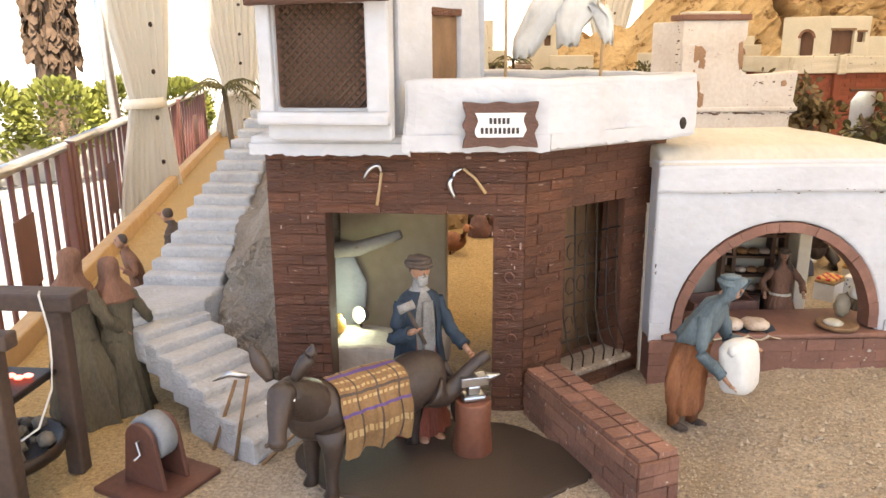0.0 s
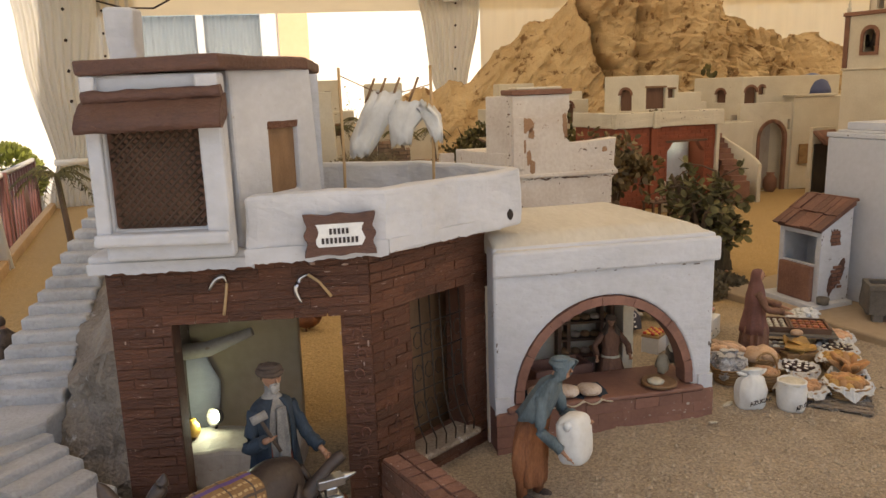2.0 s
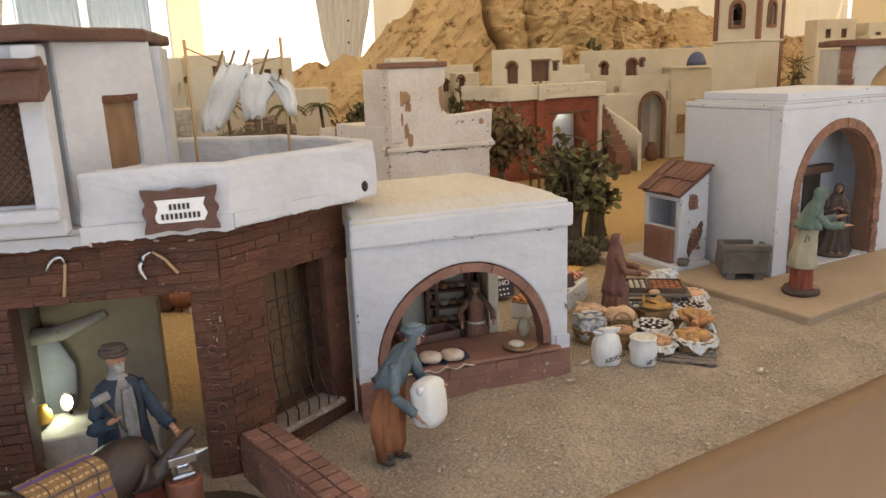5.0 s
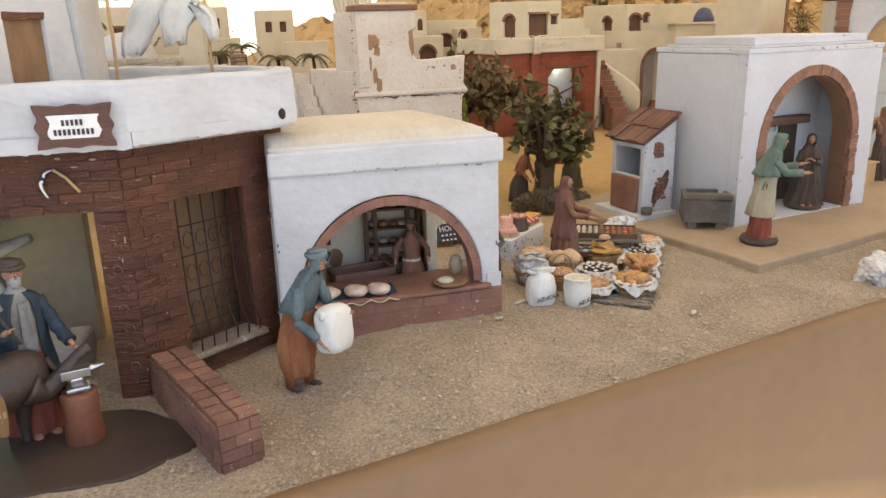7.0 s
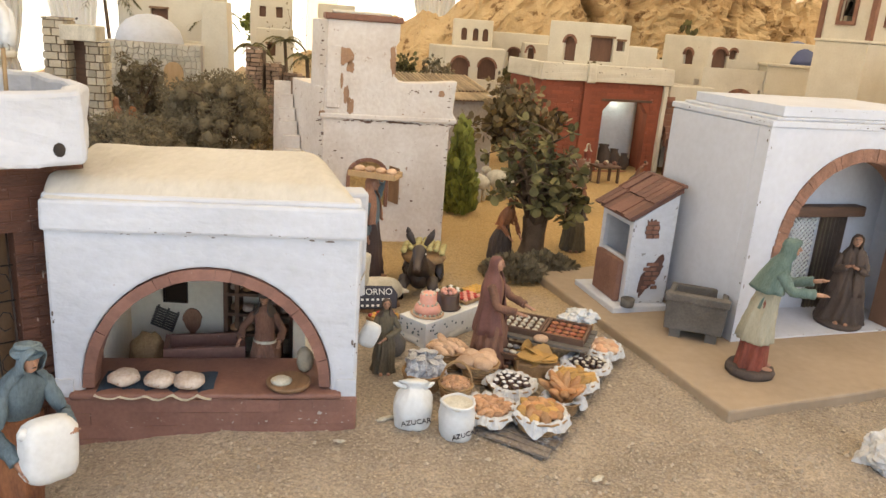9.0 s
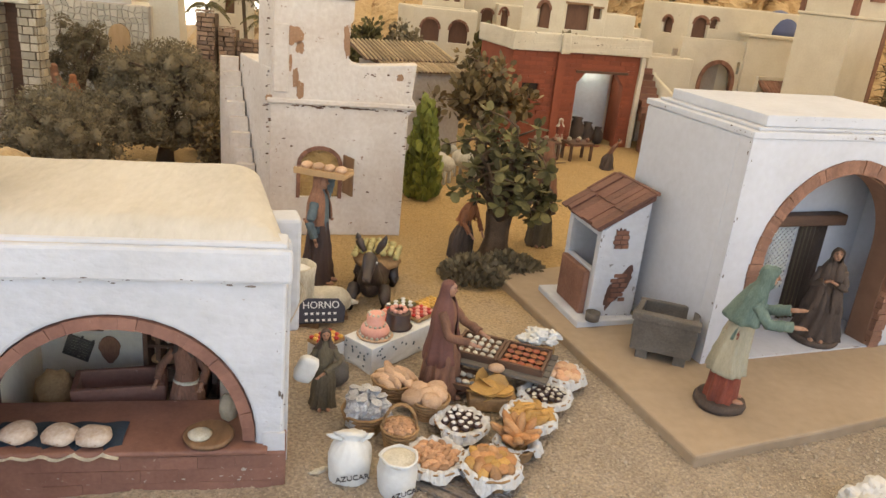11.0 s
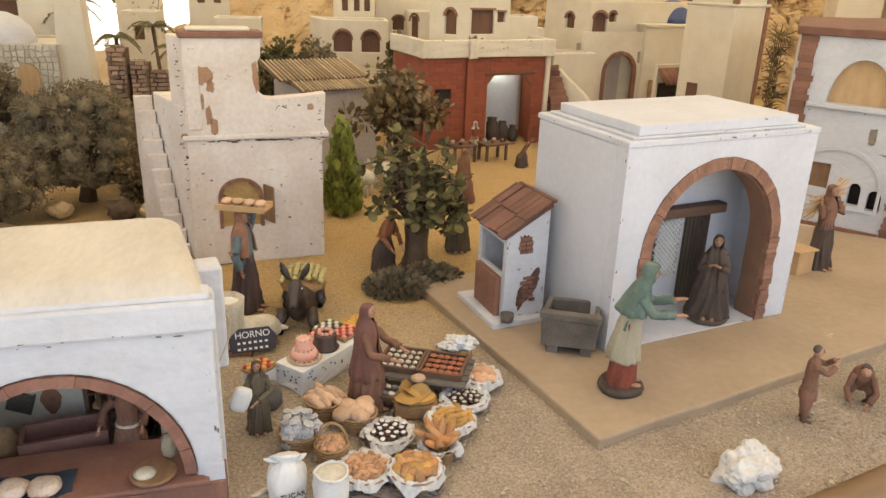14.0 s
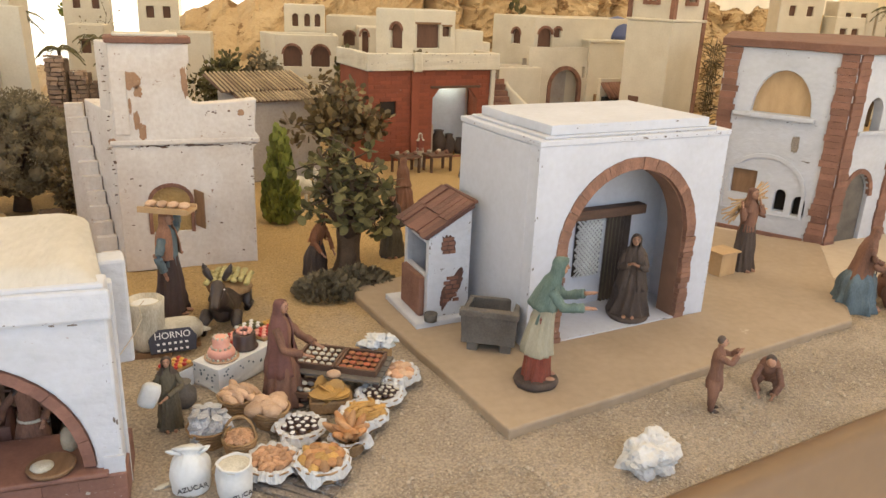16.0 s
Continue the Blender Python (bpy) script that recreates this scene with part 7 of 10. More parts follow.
    if blanket:
        n, rings = 44, []
        for i in range(41):
            px = -0.36 + 0.58 * i / 40
            ring = []
            for j in range(n + 1):
                a = radians(-32 + 244 * j / n)
                r = 1 + 0.035 * math.sin(i * 0.9 + 0.6 * math.sin(j * 0.3)) * abs(math.cos(a)) + 0.03
                hang = -(0.17 + 0.03 * math.sin(i * 0.35)) * max(0, abs(j - n / 2) / (n / 2) - 0.75) / 0.25
                ring.append(bm.verts.new((px + 0.012 * math.sin(j * 0.5), 0.222 * r * math.cos(a), up - 0.01 + 0.235 * r * math.sin(a) + hang)))
            rings.append(ring)
        for i, (a, b) in enumerate(zip(rings, rings[1:])):
            for j in range(n):
                t = min(j, n - 1 - j)
                f = bm.faces.new((a[j], b[j], b[j + 1], a[j + 1]))
                f.material_index, f.smooth = (3 if t in (7, 21) else 5 if t in (3, 11, 15, 18) and i % 3 else 4 if i in (9, 21, 33) or t == 13 else 2), True
    if load:
        rnd = random.Random(6)
        for i in range(5):
            for k in range(7):
                q = -0.3 + 0.1 * k
                ball(bm, (0.02 + 0.12 * i + 0.06 * (k % 2), q, up + 0.2 + 0.08 * math.cos(q * 4.5) + rnd.uniform(0, 0.03)), (0.06, 0.05, 0.04), 2, 2)
        ball(bm, (0.25, 0.0, up + 0.1), (0.36, 0.36, 0.13), 3, 2)
    for v in bm.verts:
        v.co += 0.012 * Vector((noise.noise(v.co * 6), noise.noise(v.co * 6 + Vector((3, 0, 0))), noise.noise(v.co * 6 + Vector((0, 5, 0)))))
        v.co *= s
    ob = part("donkey_figurine", bm, [DONKEY, CHALK, MELON if load else CHECK, WICKER if load else LILAC, DBROWN, CHECKP], smooth=False)
    ob.matrix_basis = pose(x * U, y * U, z * U, 0, 0, rz)
    return tagged(ob, label, "donkey figurine")


def figures():
    # smith shoeing the donkey
    def smith_extra(bm):
        tube(bm, [(-0.1, -0.33, 0.98), (-0.24, -0.27, 1.3)], 0.016, 6, 4)
        tube(bm, [(-0.18, -0.28, 1.33), (-0.31, -0.26, 1.29)], 0.04, 8, 5)
        panel_rows = flow([(0.045, 0.0, 1.28), (0.055, 0.0, 1.1), (0.06, 0.0, 0.95), (0.05, 0.0, 0.8)])
        rings = [[bm.verts.new((0.02 + w * u, -0.155 - 0.02 * math.cos(9 * u + z) - 0.05 * (1.3 - z), z)) for u in (-1, -0.6, -0.2, 0.2, 0.6, 1)] + [bm.verts.new((0.02 + w * u, -0.12, z)) for u in (1, -1)] for w, _, z in panel_rows]
        skin_rings(bm, rings, 5)
    figurine("bearded smith figurine in blue coat and dark turban", -4.84, -1.6, -0.13, 32, 1.66, [RED, BLUE, DBROWN, SKIN, DBROWN, GREYCL, HAIR],
             [((-0.17, -0.04, 0.58), (-0.1, -0.17, 0.66)), ((0.16, -0.06, 0.58), (0.19, -0.2, 0.5))], hem=0.165, beard=True, hat=True, coat=0.62, extra=smith_extra)
    # man with a sack
    def sack_extra(bm):
        cloth(bm, [(0.085, 0.085, 0.1, 0, 0.0, 0.6), (0.108, 0.1, 0.15, 0, 0.0, 1), (0.128, 0.115, 0.26, 0, 0.01, 1.1), (0.132, 0.115, 0.38, 0, 0.0, 1), (0.122, 0.1, 0.5, 0, -0.02, 0.7), (0.11, 0.09, 0.57, 0, -0.05, 0.5)], 0, 8, 0.2, 2, size=1.52)
        pillow(bm, (0.03, -0.46, 0.72), (0.19, 0.13, 0.235), 5, Matrix.Rotation(0.1, 4, 'Y') @ Matrix.Rotation(-0.12, 4, 'X'), 4.4)
        for q in (-0.12, 0.14):
            ball(bm, (q, -0.46, 0.9), (0.05, 0.045, 0.045), 5, 2, 0.5, 6)
    figurine("stooping porter figurine with a white sack in his arms", -2.45, -1.32, -0.13, 50, 1.52, [RUST, TEAL, TEAL, SKIN, DBROWN, LINEN],
             [((-0.15, -0.16, 0.55), (-0.1, -0.32, 0.4)), ((0.16, -0.16, 0.57), (0.12, -0.34, 0.56))], veil=0.38, gap=50, hat=True, lean=0.46, legs=True, step=0.03, extra=sack_extra)
    figurine("olive-robed woman figurine standing at the forge", -8.0, -1.6, -0.13, 170, 1.68, [OLIVE, OLIVE, BROWN, SKIN, DBROWN],
             [((-0.18, -0.02, 0.6), (-0.2, -0.12, 0.5)), ((0.17, -0.02, 0.58), (0.17, -0.15, 0.55))], veil=0.26, hem=0.21)
    figurine("dark-robed woman figurine with striped headscarf by the stairs", -7.74, -1.42, -0.13, 215, 1.55, [OLIVE, OLIVE, BROWN, SKIN, DBROWN],
             [((-0.18, -0.02, 0.6), (-0.2, -0.12, 0.5)), ((0.17, -0.02, 0.58), (0.2, -0.12, 0.62))], veil=0.24, hem=0.17)
    figurine("brown-robed boy figurine drinking near the stairs", -8.5, 0.6, -0.1, -50, 1.25, [BROWN, BROWN, DBROWN, SKIN, DBROWN],
             [((-0.16, -0.08, 0.68), (-0.04, -0.14, 0.85)), ((0.15, -0.08, 0.62), (0.1, -0.2, 0.7))], lean=0.3)
    figurine("dark child figurine reaching out by the steps", -8.35, 1.5, -0.1, -100, 1.35, [DBROWN, DBROWN, DBROWN, SKIN, DBROWN],
             [((-0.14, -0.1, 0.75), (-0.1, -0.3, 0.9)), ((0.15, -0.05, 0.6), (0.16, -0.1, 0.5))], lean=0.3)
    # baker inside
    figurine("baker figurine in a long brown robe behind the counter", -0.98, 0.66, 0.05, -8, 1.02, [BROWN, BROWN, DBROWN, SKIN, DBROWN, PALECL],
             [((-0.2, -0.05, 0.62), (-0.2, -0.2, 0.5)), ((0.2, -0.05, 0.62), (0.2, -0.18, 0.52))], veil=0.22, hat=True, hem=0.19, extra=lambda bm: cloth(bm, [(0.118, 0.095, 0.47, 0, 0, 0.3), (0.122, 0.1, 0.485, 0, 0, 0.3), (0.118, 0.095, 0.5, 0, 0, 0.3)], 5, 9, 0.05, 1))
    # woman with a tray of loaves on her head
    def tray_extra(bm):
        box(bm, -0.16, 0.16, -0.4, 0.32, 1.55, 1.59, None, 5)
        for s in (-0.16, 0.16):
            box(bm, s - 0.015, s + 0.015, -0.4, 0.32, 1.55, 1.63, None, 5)
        for i in range(4):
            ball(bm, (0.0, -0.29 + 0.165 * i, 1.64), (0.1, 0.074, 0.05), 6, 3)
    figurine("woman figurine in rose shawl balancing a tray of loaves", -0.18, 4.4, 0, 72, 1.55, [mat("plum_cloth", (0.075, 0.045, 0.04), (0.045, 0.028, 0.025), 70, 0.8, 0.5), TEAL, ROSE, SKIN, DBROWN, PALEWOOD, BREADP],
             [((-0.2, 0, 0.6), (-0.17, -0.05, 0.42)), ((0.2, 0, 0.78), (0.16, -0.04, 0.98))], veil=0.4, hem=0.17, extra=tray_extra)
    donkey("resting donkey figurine loaded with pale green melons", 0.62, 4.15, 0, 85, 0.95, resting=True, load=True)
    donkey("dark donkey figurine wearing an ochre checked blanket", -5.15, -2.3, -0.13, 42, 1.08, blanket=True)
    figurine("saleswoman figurine wrapped in a long brown-red mantle", 1.42, 1.6, 0, 65, 1.3, [BROWN, BROWN, mat("mantle", (0.17, 0.07, 0.055), (0.11, 0.045, 0.035), 70, 0.8, 0.5), SKIN, DBROWN],
             [((-0.17, -0.1, 0.6), (-0.12, -0.32, 0.56)), ((0.17, -0.1, 0.6), (0.1, -0.32, 0.55))], veil=0.66, hem=0.21, gap=16)

    def bag_extra(bm):
        pillow(bm, (-0.19, -0.14, 0.5), (0.1, 0.06, 0.14), 5, Matrix.Rotation(0.4, 4, "Y"))
    figurine("child figurine in green holding a small white sack", 0.22, 1.2, 0, 10, 0.86, [OLIVE, OLIVE, DBROWN, SKIN, DBROWN, LINEN],
             [((-0.18, -0.05, 0.6), (-0.24, -0.16, 0.5)), ((0.17, -0.05, 0.6), (-0.08, -0.22, 0.5))], veil=0.2, extra=bag_extra)
    def tunic_extra(bm):
        cloth(bm, [(0.15, 0.125, 0.22, 0, 0, 1), (0.145, 0.12, 0.3, 0, 0, 1), (0.125, 0.1, 0.45, 0, -0.01, 0.8), (0.11, 0.088, 0.57, 0, -0.03, 0.5), (0.115, 0.085, 0.64, 0, -0.045, 0.4)], 5, 10, 0.16, 3, size=1.58)
    figurine("green-veiled woman figurine on a round dark base", 4.45, 1.45, 0.2, 70, 1.58, [RED, GREEN, GREEN, SKIN, DBROWN, mat("cream_dress", (0.37, 0.33, 0.24), (0.25, 0.22, 0.15), 110, 0.85, 0.7, stretch=(1, 1, 0.3), dist=0.004, fine=330)],
             [((-0.13, -0.16, 0.65), (-0.07, -0.36, 0.64)), ((0.15, -0.17, 0.64), (0.09, -0.37, 0.7))], veil=0.36, hem=0.13, lean=0.22, base=True, extra=tunic_extra)
    figurine("black-veiled woman figurine inside the arched porch", 6.45, 3.2, 0.2, -24, 1.27, [DBROWN, DBROWN, DBROWN, SKIN, DBROWN],
             [((-0.15, -0.09, 0.58), (-0.02, -0.17, 0.66)), ((0.15, -0.09, 0.58), (0.02, -0.17, 0.65))], veil=0.66, hem=0.235, gap=14, lean=0.2, base=True)
    figurine("boy figurine in brown tunic raising his hands", 6.43, 0.74, 0, 60, 0.98, [BROWN, BROWN, DBROWN, SKIN, DBROWN],
             [((-0.14, -0.14, 0.72), (-0.05, -0.22, 0.84)), ((0.14, -0.14, 0.72), (0.06, -0.24, 0.84))], legs=True)
    crouching("crouching child figurine playing on the sand", 7.36, 1.04, 0, -35, 0.66, [BROWN, BROWN, DBROWN, SKIN, DBROWN])

    def wood_extra(bm):
        rnd = random.Random(2)
        for _ in range(16):
            a = Vector((rnd.uniform(-0.1, 0.1), 0.12, 1.15 + rnd.uniform(-0.08, 0.12)))
            d = Vector((rnd.uniform(0.35, 0.6), rnd.uniform(-0.1, 0.1), rnd.uniform(-0.15, 0.3)))
            tube(bm, [a - d, a + d], 0.014, 5, 5)
    figurine("woodcutter figurine carrying a bundle of sticks", 9.45, 5.0, 0.12, 20, 1.5, [DBROWN, BROWN, BROWN, SKIN, DBROWN, PALEWOOD],
             [((-0.18, -0.05, 0.66), (-0.16, 0.0, 0.82)), ((0.18, -0.05, 0.66), (0.16, 0.0, 0.82))], veil=0.25, hem=0.16, extra=wood_extra)
    figurine("kneeling hooded woman figurine in brown and blue", 10.55, 3.45, 0.0, 60, 1.4, [TEAL, BROWN, BROWN, SKIN, DBROWN],
             [((-0.16, -0.12, 0.55), (-0.1, -0.3, 0.5)), ((0.16, -0.12, 0.55), (0.1, -0.3, 0.5))], veil=0.6, hem=0.3, lean=0.15)
    for jx, jy, jr, jh, jm, jl in ((11.02, 3.72, 0.1, 0.62, DBROWN, "slender dark clay jug on the sand"), (11.2, 3.3, 0.22, 0.6, TERRA, "round terracotta water jar on the sand"), (11.45, 3.75, 0.2, 0.7, TERRA, "tall terracotta water jar on the sand")):
        th = thing("water_jar", jl, "jar", jx, jy, 0, 0, group="water jars")
        bm = bmesh.new()
        lathe(bm, [(jr * 0.6, 0), (jr, jh * 0.3), (jr * 0.95, jh * 0.5), (jr * 0.45, jh * 0.78), (jr * 0.4, jh * 0.9), (jr * 0.6, jh), (jr * 0.45, jh)], 18)
        part("body", bm, jm, th, smooth=True)
        for q in (-1, 1):
            bm = bmesh.new()
            tube(bm, [(q * jr * 0.42, 0, jh * 0.88), (q * jr * 0.95, 0, jh * 0.8), (q * jr * 0.9, 0, jh * 0.55)], jr * 0.1, 6)
            part("handle", bm, jm, th)
    th = thing("wooden_crate", "small yellowish wooden crate beside the white house", "crate", 8.95, 4.85, 0.1, 20)
    for q in ((-0.2, 0.2, -0.16, -0.13, 0, 0.42), (-0.2, 0.2, 0.13, 0.16, 0, 0.42), (-0.2, -0.17, -0.13, 0.13, 0, 0.42), (0.17, 0.2, -0.13, 0.13, 0, 0.42), (-0.24, 0.24, -0.2, 0.2, 0.421, 0.45)):
        part("board", boxes(q), PALEWOOD, th)
    figurine("hunched old woman figurine in dark dress by the tree", 1.95, 5.75, 0, 40, 1.1, [DBROWN, RUST, RUST, SKIN, DBROWN],
             [((-0.16, -0.14, 0.58), (-0.1, -0.3, 0.4)), ((0.16, -0.14, 0.58), (0.1, -0.3, 0.4))], veil=0.4, lean=0.35, hem=0.21)
    figurine("dark-robed figurine standing behind the tree", 3.35, 6.6, 0, 0, 1.2, [OLIVE, DBROWN, DBROWN, SKIN, DBROWN], veil=0.5, hem=0.2)
    for x, y, c, h, l in ((-6.8, 11.9, ROSE, 1.55, "rose-robed figurine seated by the ruined gate"), (-6.4, 11.9, RUST, 1.35, "rust-robed figurine seated by the ruined gate"), (4.0, 9.6, BROWN, 1.2, "brown-robed figurine walking on the sand")):
        figurine(l, x, y, 0, 30 * x, h, [c, c, c, SKIN, DBROWN], veil=0.5, hem=0.24)
    for x, y in ((1.75, 10.2), (2.4, 10.6)):
        bm = bmesh.new()
        ball(bm, (0, 0, 0.42), (0.42, 0.22, 0.22), 0, 3, 0.12, 5)
        ball(bm, (-0.46, 0, 0.56), (0.14, 0.1, 0.1), 0, 2)
        for a, b in ((-0.25, -0.1), (-0.25, 0.1), (0.25, -0.1), (0.25, 0.1)):
            tube(bm, [(a, b, 0.3), (a, b, 0)], 0.04, 6)
        ob = part("sheep_figurine", bm, PALECL)
        ob.matrix_basis = pose(x * U, y * U, 0, 0, 0, -20 * x)
        tagged(ob, "cream woolly sheep figurine on the sand", "sheep figurine", "sheep")
    bm = bmesh.new()
    ball(bm, (0, 0, 0.15), (0.18, 0.11, 0.12), 0, 2, 0.1)
    tube(bm, [(0.12, 0, 0.18), (0.18, 0, 0.3), (0.2, 0, 0.36)], [0.07, 0.045, 0.04], 8)
    tube(bm, [(0.22, 0, 0.35), (0.28, 0, 0.33)], [0.02, 0.004], 6)
    tube(bm, [(-0.12, 0, 0.18), (-0.26, 0, 0.3)], [0.07, 0.03], 8)
    for q in (-0.05, 0.05):
        tube(bm, [(0, q, 0.08), (0, q, 0)], 0.012, 5)
    for v in bm.verts:
        v.co *= 1.45
    ob = part("hen_figurine", bm, RUST)
    ob.matrix_basis = pose(-5.02 * U, 4.6 * U, -0.14 * U, 0, 0, -20)
    tagged(ob, "rust brown hen figurine on the sand behind the smithy", "hen figurine")
    for x, y, r in ((-5.35, 4.75, 0.24), (-4.6, 5.75, 0.22), (-4.2, 5.9, 0.26)):
        bm = bmesh.new()
        ball(bm, (0, 0, r * 0.7), (r, r * 0.8, r * 1.2), 0, 3, 0.5, 2, None, x)
        ob = part("rock", bm, HUTROOF)
        ob.matrix_basis = pose(x * U, y * U, -0.15 * U, 0, 0, 40 * x)
        tagged(ob, "dark red-brown rock on the ochre sand", "rock", "rocks behind the smithy")


figures()

# ---- smithy props ----
def smithy_props():
    m1 = frame_at((-6.28, -1.15), (-3.93, -1.15))[0]
    # carved name board on the parapet; its lettering is drawn as bars
    th = thing("name_board", "dark carved wooden board with a white painted panel", "sign")
    m, w = frame_at((-4.45, -1.52), (-3.86, -1.455))
    w0, z0, z1 = 0.59, 2.46, 2.8
    bm = bmesh.new()
    edge = []
    for i in range(48):
        a = 2 * math.pi * i / 48
        c, s = math.cos(a), math.sin(a)
        k = 1 / max(abs(c), abs(s)) * (1 + 0.05 * math.cos(8 * a))
        edge.append((w0 / 2 + 0.3 * k * c, (z0 + z1) / 2 + 0.18 * k * s))
    panel(bm, edge, [], 0.06, m, y0=-0.03)
    part("board", bm, CLAYDARK, th, bevel=0.01)
    bm = bmesh.new()
    panel(bm, [(w0 / 2 + (0.2 + 0.015 * math.sin(5 * i)) * max(-1, min(1, 1.4 * math.cos(i * math.pi / 12))), 2.63 + 0.1 * max(-1, min(1, 1.4 * math.sin(i * math.pi / 12)))) for i in range(24)], [], 0.012, m, y0=-0.043)
    part("white_panel", bm, CHALK, th)
    for z, x0, x1 in ((2.665, 0.2, 0.38), (2.585, 0.13, 0.46)):
        bm = bmesh.new()
        n = 5 if z > 2.6 else 9
        for i in range(n):
            a = x0 + (x1 - x0) * i / n
            box(bm, a, a + (x1 - x0) / n * 0.62, -0.05, -0.043, z - 0.025, z + 0.025, m)
        part("lettering", bm, INK, th)
    # sickles and tools hung over the door
    for x, z, rows, haft, lb in ((1.0, 2.14, [(-0.09, -0.02), (-0.03, 0.07), (0.04, 0.1), (0.07, 0.04)], [(0.07, 0.04), (0.05, -0.1), (0.02, -0.26)], "small rusty billhook hung on the brick wall"),
                             (1.78, 2.12, [(-0.05, -0.17), (-0.1, -0.05), (-0.06, 0.06), (0.02, 0.1)], [(0.02, 0.1), (0.12, 0.02), (0.22, -0.12)], "small curved steel sickle hung on the brick wall")):
        th = thing("sickle", lb, "sickle", group="hung tools")
        bm = bmesh.new()
        pts = flow([(x + a, -0.06, z + b) for a, b in rows], 4)
        tube(bm, [m1 @ Vector(p) for p in pts], [0.004 + 0.02 * math.sin(math.pi * min(1, (i + 1) / len(pts))) for i in range(len(pts))], 6)
        part("blade", bm, STEEL, th)
        bm = bmesh.new()
        tube(bm, [m1 @ Vector((x + a, -0.06, z + b)) for a, b in haft], [0.014, 0.013, 0.016], 7)
        part("handle", bm, PALEWOOD, th)
    # horseshoes nailed to the piers
    rnd = random.Random(9)
    m2 = frame_at((-3.93, -1.15), (-2.47, 0.15))[0]
    spots = [(m1, 2.24 + 0.03 * (i % 2) - 0.02, 1.62 - 0.2 * i) for i in range(8)] + [(m2, 0.14 + 0.12 * (i % 2), 1.66 - 0.21 * i) for i in range(7)]
    proto = None
    for m, x, z in spots:
        p = (m @ Vector((x, -0.05, z))) * U
        pm = T(p) @ m.to_3x3().to_4x4() @ Matrix.Rotation(rnd.uniform(-0.5, 0.5), 4, "Y")
        if proto is None:
            bm = bmesh.new()
            tube(bm, [(0.042 * math.cos(radians(q)), 0, 0.05 * math.sin(radians(q))) for q in range(-50, 231, 28)], 0.009, 6)
            proto = tagged(part("horseshoe", bm, HUTROOF), "small rust-brown horseshoe nailed to the brick pier", "horseshoe", "horseshoes")
            proto.matrix_basis = pm
        else:
            copy_thing(proto, pm)
    # anvil on its block
    th = thing("anvil_block", "round reddish wooden block under the anvil", "block", -4.35, -1.95, -0.13)
    bm = bmesh.new()
    lathe(bm, [(0.165, 0), (0.17, 0.05), (0.15, 0.3), (0.155, 0.48), (0.145, 0.5)], 20, fold=0.03, folds=11)
    part("block", bm, mat("red_block", (0.2, 0.07, 0.035), (0.11, 0.035, 0.02), 40, 0.6, 0.6), th)
    th = thing("anvil", "steel anvil with a bright worn face on the block", "anvil", -4.35, -1.95, 0.37, 20)
    bm = bmesh.new()
    box(bm, -0.1, 0.1, -0.075, 0.075, 0, 0.055)
    box(bm, -0.055, 0.055, -0.05, 0.05, 0.055, 0.14)
    part("foot", bm, STEEL, th, bevel=0.02)
    bm = bmesh.new()
    box(bm, -0.12, 0.12, -0.065, 0.065, 0.14, 0.22)
    tube(bm, [(0.11, 0, 0.185), (0.24, 0, 0.2)], [0.045, 0.008], 10)
    part("face", bm, STEEL, th, bevel=0.01)
    # dark trampled patch
    bm = bmesh.new()
    n = 40
    pts = []
    for i in range(n):
        a = 2 * math.pi * i / n
        r = 1 + 0.16 * noise.noise(Vector((math.cos(a) * 1.7, math.sin(a) * 1.7, 4)))
        px, py = -4.75 + 1.25 * r * math.cos(a) + 0.1, -2.1 + 0.72 * r * math.sin(a)
        pts.append((px, py))
    prism(bm, pts, -0.16, -0.10)
    tagged(part("coal_patch", bm, mat("coal_dust", (0.06, 0.038, 0.026), (0.03, 0.02, 0.014), 25, 0.6, 0.9, fine=300), kind="structure", bevel=0.02), "dark patch of coal dust in front of the door", "ground")
    # grindstone
    REDWOOD = mat("red_stained_wood", (0.13, 0.05, 0.032), (0.07, 0.028, 0.02), 40, 0.6, 0.5)
    CHARRED = mat("charred_wood", (0.075, 0.045, 0.032), (0.035, 0.022, 0.017), 40, 0.7, 0.7)
    th = thing("grindstone", "grey grindstone in a red-brown wooden frame", "grindstone", -6.85, -2.62, -0.13, -112)
    bm = bmesh.new()
    box(bm, -0.4, 0.4, -0.42, 0.42, 0, 0.06)
    part("base_board", bm, REDWOOD, th, bevel=0.015)
    dome = [(0.19 * math.cos(radians(a)), 0.5 + 0.19 * math.sin(radians(a))) for a in range(0, 181, 20)]
    for s in (-0.17, 0.11):
        bm = bmesh.new()
        panel(bm, [(-0.26, 0.06), (0.26, 0.06)] + dome, [], 0.05, Matrix.Rotation(radians(90), 4, "Z"), y0=s)
        part("upright", bm, REDWOOD, th, bevel=0.02)
    bm = bmesh.new()
    lathe(bm, [(0.2, -0.1), (0.225, -0.085), (0.225, 0.085), (0.2, 0.1)], 30, m=T((0, 0, 0.5)) @ Matrix.Rotation(radians(90), 4, "Y"))
    part("wheel", bm, mat("grey_wheel", (0.22, 0.23, 0.25), (0.15, 0.16, 0.17), 80, 0.7, 0.4), th, smooth=True)
    bm = bmesh.new()
    tube(bm, [(0.16, 0, 0.52), (0.2, 0, 0.52), (0.2, 0.03, 0.4), (0.27, 0.03, 0.38)], 0.012, 6)
    part("crank", bm, STEEL, th)
    for ob in th.children:
        ob.data.transform(Matrix.Scale(0.84, 4))
